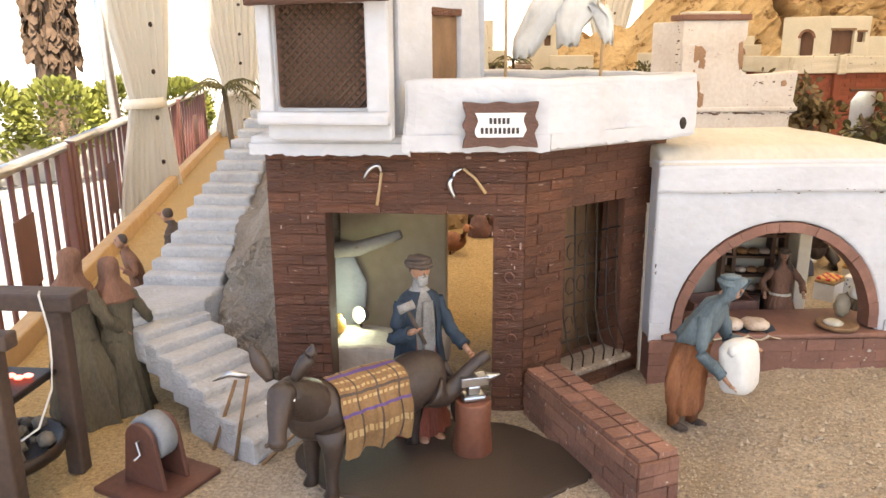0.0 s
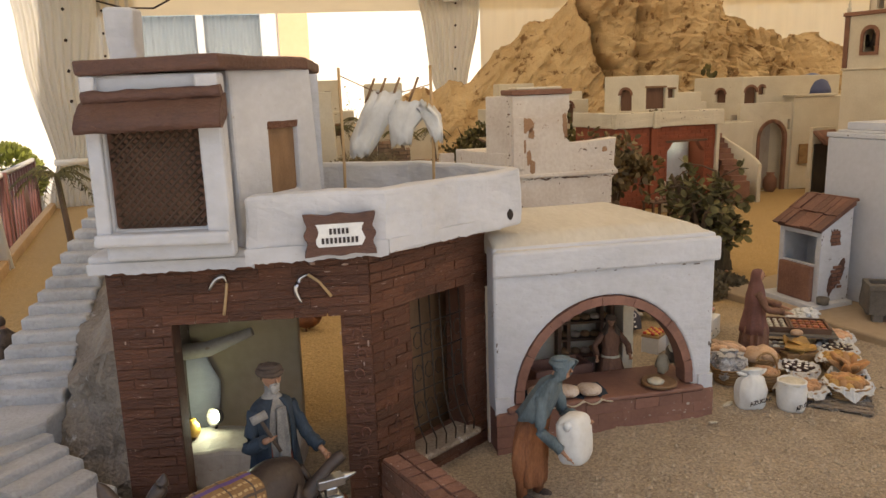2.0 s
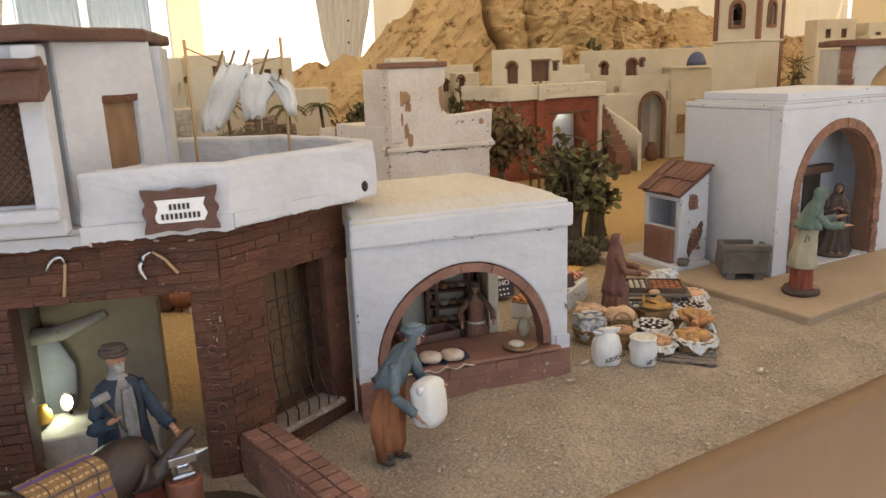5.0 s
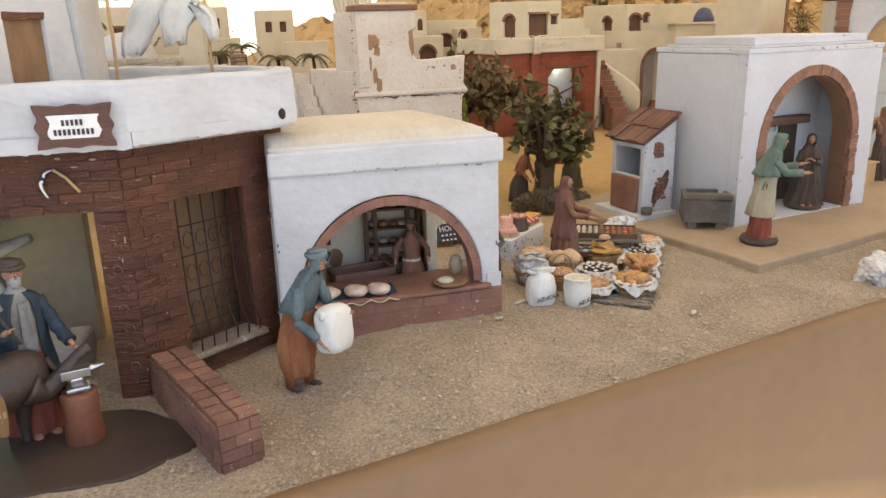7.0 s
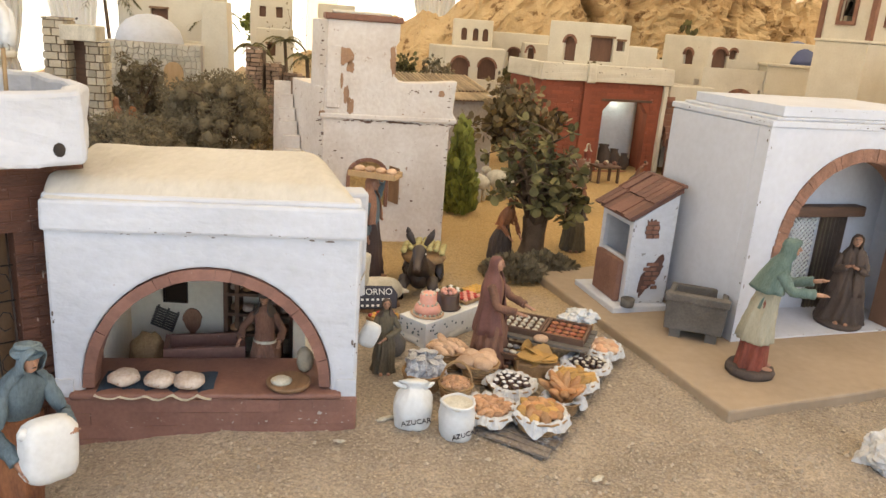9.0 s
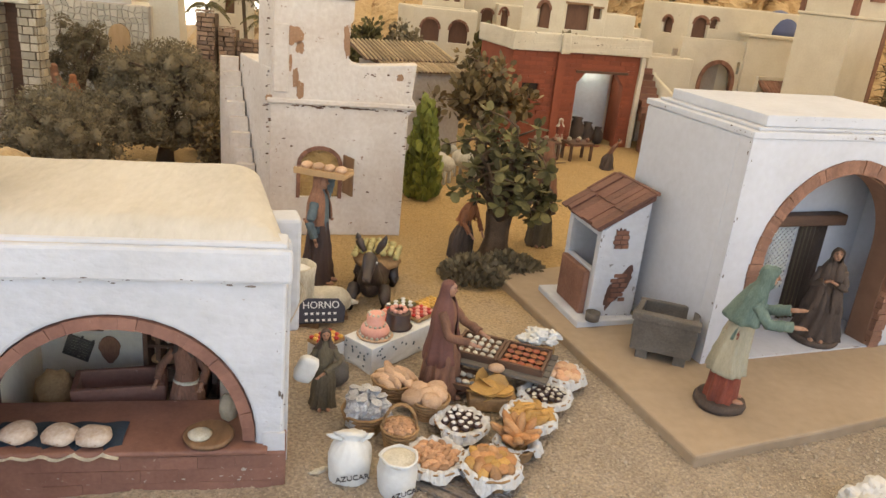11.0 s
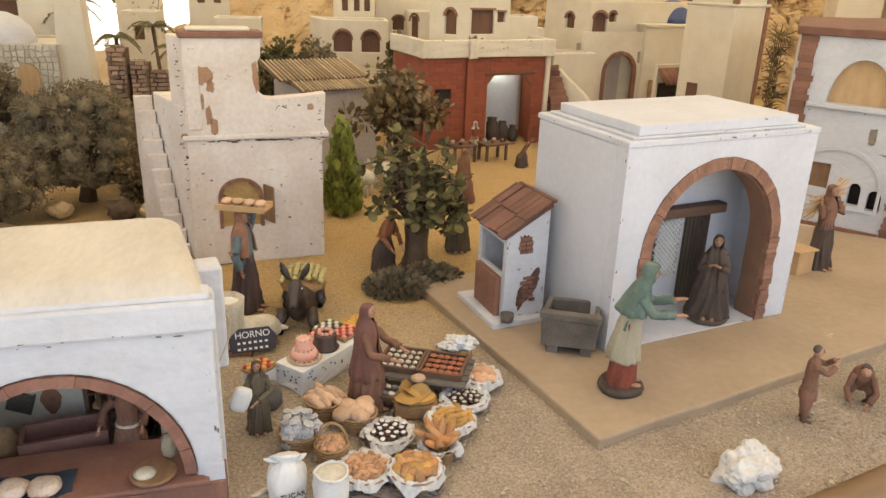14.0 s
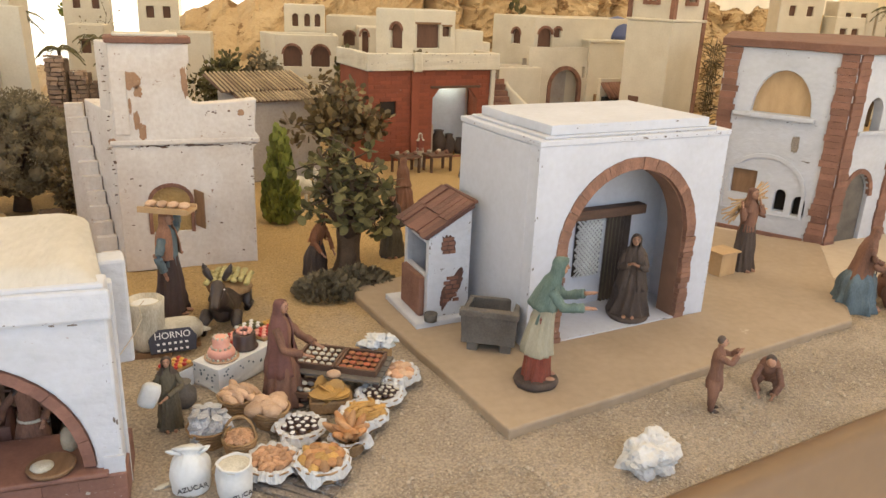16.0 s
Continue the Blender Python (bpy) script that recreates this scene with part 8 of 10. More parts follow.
    # forge with bellows and embers
    th = thing("forge", "dark wooden forge frame with glowing embers and a white cord", "forge", -7.9, -2.9, -0.13)
    for a, b in ((-0.35, 0.42), (0.32, 0.4), (-0.35, -0.4), (0.32, -0.4)):
        bm = bmesh.new()
        box(bm, a - 0.07, a + 0.07, b - 0.07, b + 0.07, 0, 1.42)
        part("post", bm, CHARRED, th, bevel=0.02)
    bm = boxes((-0.6, 0.5, 0.3, 0.55, 1.42, 1.56), (-0.6, 0.5, -0.48, -0.34, 1.42, 1.54), (-0.42, -0.28, -0.34, 0.3, 1.42, 1.54))
    part("top_beam", bm, CHARRED, th, bevel=0.02)
    bm = bmesh.new()
    lathe(bm, [(0.3, 0.28), (0.42, 0.36), (0.44, 0.46), (0.4, 0.46), (0.3, 0.38)], 20)
    part("fire_pan", bm, IRON, th)
    rnd = random.Random(3)
    bm = bmesh.new()
    for _ in range(60):
        a, r = rnd.uniform(0, 6.28), rnd.uniform(0, 0.36)
        ball(bm, (r * math.cos(a), r * math.sin(a), 0.42 + rnd.uniform(0, 0.1)), rnd.uniform(0.03, 0.07), 0, 1, 0.4, 3)
    part("coal", bm, STONE, th, kind="stuff")
    for a, b in ((0.05, 0.02), (0.1, 0.06), (-0.03, 0.05)):
        bm = bmesh.new()
        ball(bm, (a + 0.1, b + 0.05, 0.98), (0.04, 0.03, 0.02), 0, 2, 0.3, 4)
        part("ember", bm, EMBER, th, "glowing red ember")
    bm = boxes((-0.35, 0.3, -0.32, 0.32, 0.9, 0.96))
    part("hearth", bm, IRON, th, bevel=0.02)
    bm = bmesh.new()
    tube(bm, [(0.22, 0.36, 1.57), (0.26, 0.285, 1.565), (0.33, 0.24, 1.3), (0.33, 0.22, 1.05), (0.34, 0.16, 0.85), (0.3, 0.0, 0.6), (0.15, -0.2, 0.5), (-0.1, -0.3, 0.5)], 0.009, 6)
    part("cord", bm, LINEN, th)
    # scythe, hoe and sticks leaning by the stairs
    for x, y, t, l in ((-6.35, -2.25, 0.2, 0.75), (-6.6, -2.1, 0.3, 0.62), (-6.1, -2.3, 0.55, 0.35)):
        th = thing("leaning_tool", "wooden-handled tool leaning against the stairs", "tool", x, y, -0.13, group="leaning tools")
        bm = bmesh.new()
        tube(bm, [(0, 0, 0), (t * 0.7, t * 0.35, l)], 0.016, 6)
        part("shaft", bm, WOODM, th)
        if l > 0.7:
            bm = bmesh.new()
            tube(bm, [(t * 0.7 + 0.0, t * 0.35, l), (t * 0.7 - 0.15, t * 0.35, l + 0.02), (t * 0.7 - 0.3, t * 0.35 - 0.02, l - 0.05)], [0.025, 0.03, 0.004], 6)
            part("blade", bm, STEEL, th)
    # inside: beam, lamp, workbench
    th = thing("inner_vault", "whitewashed rock-like vault in the smithy", "vault", -5.55, 0.2, -0.13)
    bm = bmesh.new()
    tube(bm, [(-0.62, 0.05, 1.18), (-0.2, 0.02, 1.22), (0.3, 0.0, 1.4)], [0.1, 0.09, 0.05], 8)
    part("beam", bm, GREYW, th)
    bm = bmesh.new()
    ball(bm, (-0.5, 0.22, 0.6), (0.35, 0.12, 0.6), 0, 3, 0.15)
    part("rock_face", bm, WHITE, th)
    th = thing("spot_lamp", "small white spot lamp lit inside the smithy", "lamp", -5.66, -0.2, 0.46)
    bm = bmesh.new()
    tip = Matrix.Rotation(radians(-35), 4, "Z") @ Matrix.Rotation(radians(75), 4, "X")
    lathe(bm, [(0.03, -0.1), (0.08, -0.06), (0.1, 0.02), (0.09, 0.02), (0.06, -0.03)], 18, m=tip, caps=False)
    part("shade", bm, STONE, th, smooth=True)
    bm = bmesh.new()
    lathe(bm, [(0.06, -0.02), (0.05, 0.0), (0.03, 0.012), (0.005, 0.016)], 18, m=tip)
    part("bulb", bm, LAMP, th, "glowing white bulb", smooth=True)
    light = new("lamp_light", bpy.data.lights.new("lamp_light", "POINT"))
    light.data.energy, light.data.color, light.data.shadow_soft_size = 0.17, (0.78, 1.0, 0.78), 0.012
    light.matrix_basis = T(Vector((-0.08, -0.1, 0.04)) * U)
    light.parent = th
    bm = bmesh.new()
    tube(bm, [(0, 0.03, -0.03), (0, 0.06, -0.21)], 0.018, 6)
    part("stem", bm, IRON, th)
    th = thing("work_bench", "grey cloth-covered bench inside the smithy", "bench", -5.3, -0.35, -0.13)
    bm = boxes((-0.6, 0.62, -0.35, 0.3, 0, 0.42))
    uneven(bm, 0.07, 2.5, 5)
    part("cloth", bm, GREYW, th, bevel=0.05)
    th = thing("clay_jug", "small ochre jug on the bench", "jug", -5.88, -0.3, 0.29)
    bm = bmesh.new()
    lathe(bm, [(0.05, 0), (0.09, 0.06), (0.08, 0.14), (0.04, 0.18), (0.05, 0.2)], 14)
    part("body", bm, YELLOW, th, smooth=True)


def washing_line():
    th = thing("washing_line", "washing line between two thin canes on the terrace", "washing line")
    for a in ((-4.14, 0.3), (-3.16, 0.3)):
        bm = bmesh.new()
        tube(bm, [(a[0], a[1], 2.5), (a[0] + 0.01, a[1], 3.3), (a[0], a[1], 4.1)], 0.018, 6)
        part("cane", bm, PALEWOOD, th)
    bm = bmesh.new()
    tube(bm, [(-4.14, 0.3, 4.02), (-3.65, 0.3, 3.78), (-3.16, 0.3, 3.9)], 0.006, 5)
    part("cord", bm, WOODM, th)
    for x in (-3.82, -3.7, -3.55, -3.35):
        bm = bmesh.new()
        tube(bm, [(x - 0.05, 0.29, 3.72), (x + 0.06, 0.3, 3.98)], 0.014, 5)
        part("peg", bm, WOODM, th)

    def garment(label, pts, seed):
        bm = bmesh.new()
        n, rings = 18, []
        for cx, z, w in pts:
            rings.append([bm.verts.new((cx + w * math.cos(2 * math.pi * k / n), 0.3 + 0.07 * math.sin(2 * math.pi * k / n) * (1 + 0.5 * math.sin(3 * k + seed + 5 * z)), z + 0.03 * math.sin(2 * k + seed))) for k in range(n)])
        skin_rings(bm, rings, caps=False)
        for v in bm.verts:
            v.co += 0.045 * Vector((noise.noise(v.co * 5), noise.noise(v.co * 5 + Vector((3, 0, 0))), noise.noise(v.co * 5 + Vector((0, 4, 0)))))
        ob = tagged(part("garment", bm, LINEN, smooth=True), label, "garment", "washing")
        so = ob.modifiers.new("thick", "SOLIDIFY")
        so.thickness = 0.0015

    garment("white linen shirt hanging on the washing line", [(-3.62, 3.82, 0.16), (-3.72, 3.65, 0.19), (-3.82, 3.48, 0.16), (-3.9, 3.3, 0.13), (-3.95, 3.16, 0.1)], 1)
    garment("white knitted garment hanging on the washing line", [(-3.38, 3.72, 0.2), (-3.42, 3.6, 0.21), (-3.5, 3.45, 0.12), (-3.52, 3.26, 0.1)], 4)
    garment("white knitted sleeve hanging on the washing line", [(-3.25, 3.68, 0.11), (-3.16, 3.54, 0.1), (-3.12, 3.4, 0.085), (-3.1, 3.3, 0.06)], 7)


def bakery_props():
    th = thing("bread_cloth", "blue-grey cloth with a pale hem on the counter", "cloth", -1.78, -0.2, 0.405, 6)
    bm = bmesh.new()
    n = 24
    rows = [[bm.verts.new((-0.5 + 1.0 * i / n, y, (0.006 if y > -0.1 else -0.02 - 0.04 * abs(math.sin(i * 0.6))) + 0.008 * math.sin(i * 0.9))) for y in (0.28, 0.05, -0.1, -0.17)] for i in range(n + 1)]
    for a, b in zip(rows, rows[1:]):
        for j in range(3):
            bm.faces.new((a[j + 1], b[j + 1], b[j], a[j])).material_index = 1 if j == 2 else 0
    part("cloth", bm, [BLUE, PALECL], th, smooth=True)
    for x in (-2.08, -1.76, -1.5):
        th = thing("round_loaf", "round floury loaf on the counter", "loaf", x, -0.16, 0.415, x * 50, group="counter loaves")
        bm = bmesh.new()
        lathe(bm, [(0.11, 0), (0.14, 0.03), (0.135, 0.065), (0.09, 0.092), (0.02, 0.1)], 22, fold=0.03, folds=5)
        uneven(bm, 0.02, 9, 0, x)
        part("crumb", bm, FLOURY, th, smooth=True)
    th = thing("dough_board", "brown round wooden board with a piece of dough", "board", -0.62, -0.02, 0.405)
    bm = bmesh.new()
    lathe(bm, [(0.2, 0), (0.21, 0.03), (0.19, 0.04)], 18)
    part("board", bm, WOODM, th)
    bm = bmesh.new()
    lathe(bm, [(0.09, 0.04), (0.1, 0.06), (0.06, 0.085)], 14, cx=-0.06, cy=-0.05)
    part("dough", bm, PALECL, th, smooth=True)
    th = thing("flour_jar", "knobbly pale jar on the counter", "jar", -0.5, 0.18, 0.445)
    bm = bmesh.new()
    ball(bm, (0, 0, 0.12), (0.08, 0.07, 0.13), 0, 3, 0.25, 5)
    part("body", bm, STONEP, th)
    th = thing("drying_rack", "small grey slatted rack hung askew on the bakery wall", "rack", -2.22, 1.38, 0.4)
    mr = Matrix.Rotation(radians(20), 4, "Y")
    for q in range(8):
        bm = bmesh.new()
        box(bm, -0.13, 0.13, -0.025, -0.01, -0.115 + 0.03 * q, -0.097 + 0.03 * q, mr)
        part("slat", bm, STONE, th)
    for q in (-0.11, 0.0, 0.11):
        bm = bmesh.new()
        box(bm, q - 0.01, q + 0.01, -0.01, 0.005, -0.12, 0.13, mr)
        part("batten", bm, STONE, th)
    th = thing("straw_fan", "leaf-shaped brown straw fan hung on the bakery wall", "fan", -1.92, 1.38, 0.4)
    bm = bmesh.new()
    panel(bm, [(0.11 * math.sin(a * 0.2618) * (1 if math.cos(a * 0.2618) > 0 else 0.85), 0.14 * math.cos(a * 0.2618) - 0.02 * (math.cos(a * 0.2618) < -0.9)) for a in range(24)], [], 0.02, T((0, -0.015, 0)))
    part("blade", bm, ROSE, th, bevel=0.01)
    th = thing("oven_tray", "black square baking tray hung on the inner wall", "baking tray", -2.1, 1.395, 0.72)
    bm = boxes((-0.13, 0.13, -0.012, 0.0, -0.12, 0.12), (-0.13, 0.13, -0.035, -0.012, 0.1, 0.12), (-0.13, 0.13, -0.035, -0.012, -0.12, -0.1), (-0.13, -0.11, -0.035, -0.012, -0.1, 0.1), (0.11, 0.13, -0.035, -0.012, -0.1, 0.1))
    part("tray", bm, IRON, th)
    th = thing("kneading_trough", "brown wooden kneading trough inside the bakery", "trough", -1.62, 0.8, 0.05, 14)
    for q in ((-0.35, 0.35, -0.15, 0.15, 0.15, 0.2), (-0.4, 0.4, -0.2, -0.15, 0.15, 0.38), (-0.4, 0.4, 0.15, 0.2, 0.15, 0.38), (-0.4, -0.35, -0.15, 0.15, 0.15, 0.38), (0.35, 0.4, -0.15, 0.15, 0.15, 0.38)):
        part("board", boxes(q), COUNTER, th, bevel=0.01)
    for a, b in ((-0.3, -0.13), (0.3, -0.13), (-0.3, 0.13), (0.3, 0.13)):
        bm = bmesh.new()
        box(bm, a - 0.03, a + 0.03, b - 0.03, b + 0.03, 0, 0.15)
        part("leg", bm, WOODM, th)
    th = thing("rolled_sack", "brown sack leaning inside the bakery", "sack", -2.2, 0.75, 0.05)
    bm = bmesh.new()
    ball(bm, (0, 0, 0.22), (0.18, 0.14, 0.24), 0, 3, 0.25)
    part("bag", bm, WICKER, th)
    th = thing("bread_rack", "dark wooden shelf rack with loaves on it", "rack", -1.52, 1.24, 0.05)
    for x in (0.0, 0.12, 0.56, 0.7):
        part("upright", boxes((x, x + 0.045, -0.1, 0.1, 0, 1.5)), WOOD, th)
    rnd = random.Random(8)
    for i, z in enumerate((0.3, 0.53, 0.76, 1.02)):
        sh = part("shelf", boxes((0.046, 0.7, -0.11, 0.11, z, z + 0.03)), WOOD, th)
        for k in range(5):
            roll(sh, (0.12 + 0.13 * k, rnd.uniform(-0.03, 0.03), z + 0.07), (0.065, rnd.uniform(0.06, 0.09), 0.045), (BREAD, WOODM, FLOURY)[(i + k) % 3], "loaf", shape="loaf")


# ---- market stall ----
def roll(bm_parent, c, r, material, name="bread_roll", turn=0.0, tilt=0.0, shape="", top=None):
    """One piece of food: plain, a scored loaf, a ribbed shell, a crumpled foil twist, a bent pastry or a sweet with a pale top."""
    m = Matrix.Rotation(turn, 4, "Z") @ Matrix.Rotation(tilt, 4, "Y")
    bm = bmesh.new()
    sd = c[0] * 9 + c[1] * 5
    if shape == "twist":
        n = 12
        rows = flow([(0.5, -1.0), (1.0, -0.7), (1.0, -0.1), (0.95, 0.4), (0.62, 0.75), (0.75, 1.0)], 3)
        rings = [[bm.verts.new(Vector(c) + m @ Vector((r[0] * w * (1 + 0.55 * noise.noise(Vector((2 * math.cos(k * 0.5236), 2 * math.sin(k * 0.5236), 3 * z + sd)))) * math.cos(k * 0.5236), r[1] * w * (1 + 0.55 * noise.noise(Vector((2 * math.cos(k * 0.5236), 5 + 2 * math.sin(k * 0.5236), 3 * z + sd)))) * math.sin(k * 0.5236), r[2] * z))) for k in range(n)] for w, z in rows]
        skin_rings(bm, rings)
        for f in bm.faces:
            f.smooth = False
        return part(name, bm, material, bm_parent)
    if shape == "curl":
        tube(bm, [Vector(c) + m @ Vector((r[0] * u, r[1] * 1.3 * (u * u - 0.4), 0)) for u in (-1, -0.6, -0.2, 0.2, 0.6, 1)], [r[2] * k for k in (0.35, 0.85, 1.1, 1.1, 0.85, 0.35)], 9)
        uneven(bm, r[2] * 0.25, 14, 0, sd)
        return part(name, bm, material, bm_parent, smooth=True)
    ball(bm, (0, 0, 0), (1, 1, 1), 0, 3 if shape else 2)
    for v in bm.verts:
        p = v.co.copy()
        k = 1 + 0.1 * noise.noise(p * 2.5 + Vector((sd, 0, 0)))
        if shape == "loaf":
            k *= 1 - 0.13 * max(0, p.z) * (1 - abs(math.sin(5.5 * p.x + 2 * p.y))) ** 2
        elif shape == "shell":
            k *= 1 - 0.12 * abs(math.sin(4 * math.atan2(p.y, p.x + 1.1) * 2))
        v.co = Vector(c) + m @ Vector((p.x * r[0], p.y * r[1], max(p.z, -0.5) * r[2])) * k
    ob = part(name, bm, material, bm_parent, smooth=True)
    if top:
        bm = bmesh.new()
        ball(bm, (0, 0, 0), (1, 1, 1), 0, 2)
        for v in bm.verts:
            v.co = Vector(c) + m @ Vector((v.co.x * r[0] * 0.62, v.co.y * r[1] * 0.62, r[2] * (0.82 + 0.3 * v.co.z)))
        part("icing", bm, top, ob, "pale icing", smooth=True)
    return ob


def basket(label, x, y, r, h, goods, z=0.0, cloth=False, handle=False, n=12, seed=1, dish=False, size=(0.07, 0.05, 0.04), name="bread_basket", shape="", top=None, stand=0.0, row=None):
    """A wicker basket or cloth-lined dish heaped with goods; stand: how steeply they stand on end."""
    th = thing(name, label, "basket", x, y, z, group="market baskets")
    rnd = random.Random(seed)
    bm = bmesh.new()
    lathe(bm, [(r * 0.66, 0), (r * 0.8, h * 0.3), (r * 0.95, h * 0.8), (r, h), (r * 0.93, h), (r * 0.85, h * 0.75), (r * 0.5, h * 0.6)], 22, fold=0.02, folds=11)
    body = part("basket", bm, WICKER, th, smooth=True)
    for k in range(6):
        bm = bmesh.new()
        q = r * (0.7 + 0.29 * k / 5)
        tube(bm, [(q * 1.03 * math.cos(a * math.pi / 12), q * 1.03 * math.sin(a * math.pi / 12), h * (0.08 + 0.18 * k + 0.02 * (-1) ** a)) for a in range(25)], h * 0.065, 5, caps=False)
        part("weave", bm, WICKER, body)
    if cloth:
        bm = bmesh.new()
        m, rings = 72, []
        for j in range(9):
            t = j / 8
            ring = []
            for i in range(m):
                a = 2 * math.pi * i / m
                wob = noise.noise(Vector((1.6 * math.cos(a), 1.6 * math.sin(a), seed)))
                frill = math.sin(13 * a + seed + 2 * wob) + 0.6 * noise.noise(Vector((6 * math.cos(a), 6 * math.sin(a), seed + t)))
                tear = noise.noise(Vector((9 * math.cos(a), 9 * math.sin(a), seed * 3.0 + 2 * t)))
                q = r * (0.55 + 0.6 * t) * (1 + 0.16 * t * t * wob + 0.06 * t * tear) + 0.01 * frill * t * t
                rim = math.sin(min(1.0, t / 0.72) * math.pi / 2)
                zz = h * 0.72 + (0.34 * h + 0.01) * rim - (0.62 * h) * max(0.0, t - 0.72) / 0.28 * (0.7 + 1.1 * wob) + (0.014 * frill + 0.03 * tear) * t
                ring.append(bm.verts.new((q * math.cos(a), q * math.sin(a), max(zz, 0.012))))
            rings.append(ring)
        skin_rings(bm, rings, caps=False)
        for f in bm.faces:
            f.smooth = False
        c = part("liner", bm, LINER, th, "crumpled white cloth liner")
        so = c.modifiers.new("thick", "SOLIDIFY")
        so.thickness = 0.0005
    if handle:
        for side in (-0.012, 0.012):
            bm = bmesh.new()
            tube(bm, [(r * 0.95 * math.cos(math.pi * i / 14), side * math.cos(i * 1.6), h + r * 1.45 * math.sin(math.pi * i / 14)) for i in range(15)], 0.014, 6)
            part("handle", bm, WICKER, th)
    for i in range(n):
        q = r * (0.76 if cloth else 0.8) * math.sqrt((i + 0.4) / n)
        a = 2.4 * i + seed
        top_z = h * 0.92 + 0.5 * r * (1 - (q / r) ** 2) * (0.25 if dish else 0.5)
        lift = stand * (0.6 + 0.4 * rnd.random())
        turn = a + math.pi if stand else rnd.uniform(0, 3) if row is None else row + rnd.uniform(-0.35, 0.35)
        roll(th, (q * math.cos(a), q * math.sin(a), top_z + (size[0] * 0.5 * math.sin(lift) if shape != "twist" else 0)), [k * rnd.uniform(0.86, 1.14) for k in size], goods[i % len(goods)], turn=turn, tilt=lift if stand else rnd.uniform(-0.3, 0.3), shape=shape, top=top)
    return th


def flour_sack(label, x, y, r, h, rz, open_top=False):
    th = thing("sugar_sack", label, "sack", x, y, 0, rz, group="sugar sacks")
    bm = bmesh.new()
    if open_top:
        lathe(bm, [(r * 0.85, 0), (r, h * 0.15), (r * 0.98, h * 0.7), (r * 0.95, h * 0.95), (r * 1.02, h), (r * 0.9, h * 1.02), (r * 0.86, h * 0.92)], 22, fold=0.03, folds=7)
    else:
        cloth(bm, [(r * 0.95, r * 0.7, 0, 0, 0, 0.3), (r * 1.08, r * 0.85, h * 0.12, 0, 0, 0.4), (r * 1.04, r * 0.85, h * 0.5, 0, 0, 0.5), (r * 0.9, r * 0.72, h * 0.74, 0, 0, 0.8), (r * 0.5, r * 0.35, h * 0.86, 0, 0, 1.2), (r * 0.42, r * 0.22, h * 0.9, 0, 0, 1.2), (r * 0.75, r * 0.25, h * 0.98, 0, 0, 1.6), (r * 0.8, r * 0.3, h * 1.03, 0, 0, 1.6)], 0, 11, 0.12, x)
        for s in (-1, 1):
            tube(bm, [(s * r * 0.4, 0, h * 0.88), (s * r * 0.85, 0.01, h * 0.93), (s * r * 1.1, 0, h * 0.99)], [r * 0.14, r * 0.16, r * 0.05], 9)
    for v in bm.verts:
        v.co += 0.025 * Vector((noise.noise(v.co * 7), noise.noise(v.co * 7 + Vector((4, 0, 0))), 0))
    part("bag", bm, LINEN, th, smooth=True)
    if open_top:
        bm = bmesh.new()
        ball(bm, (0, 0, h * 0.93), (r * 0.88, r * 0.88, r * 0.25), 0, 3, 0.08)
        part("flour", bm, PALECL, th)
    words("AZUCAR", r * 0.4, T((0.02, -r * (1.0 if open_top else 0.97), h * 0.28)) @ Matrix.Rotation(radians(-9), 4, "Y"), INK, th)


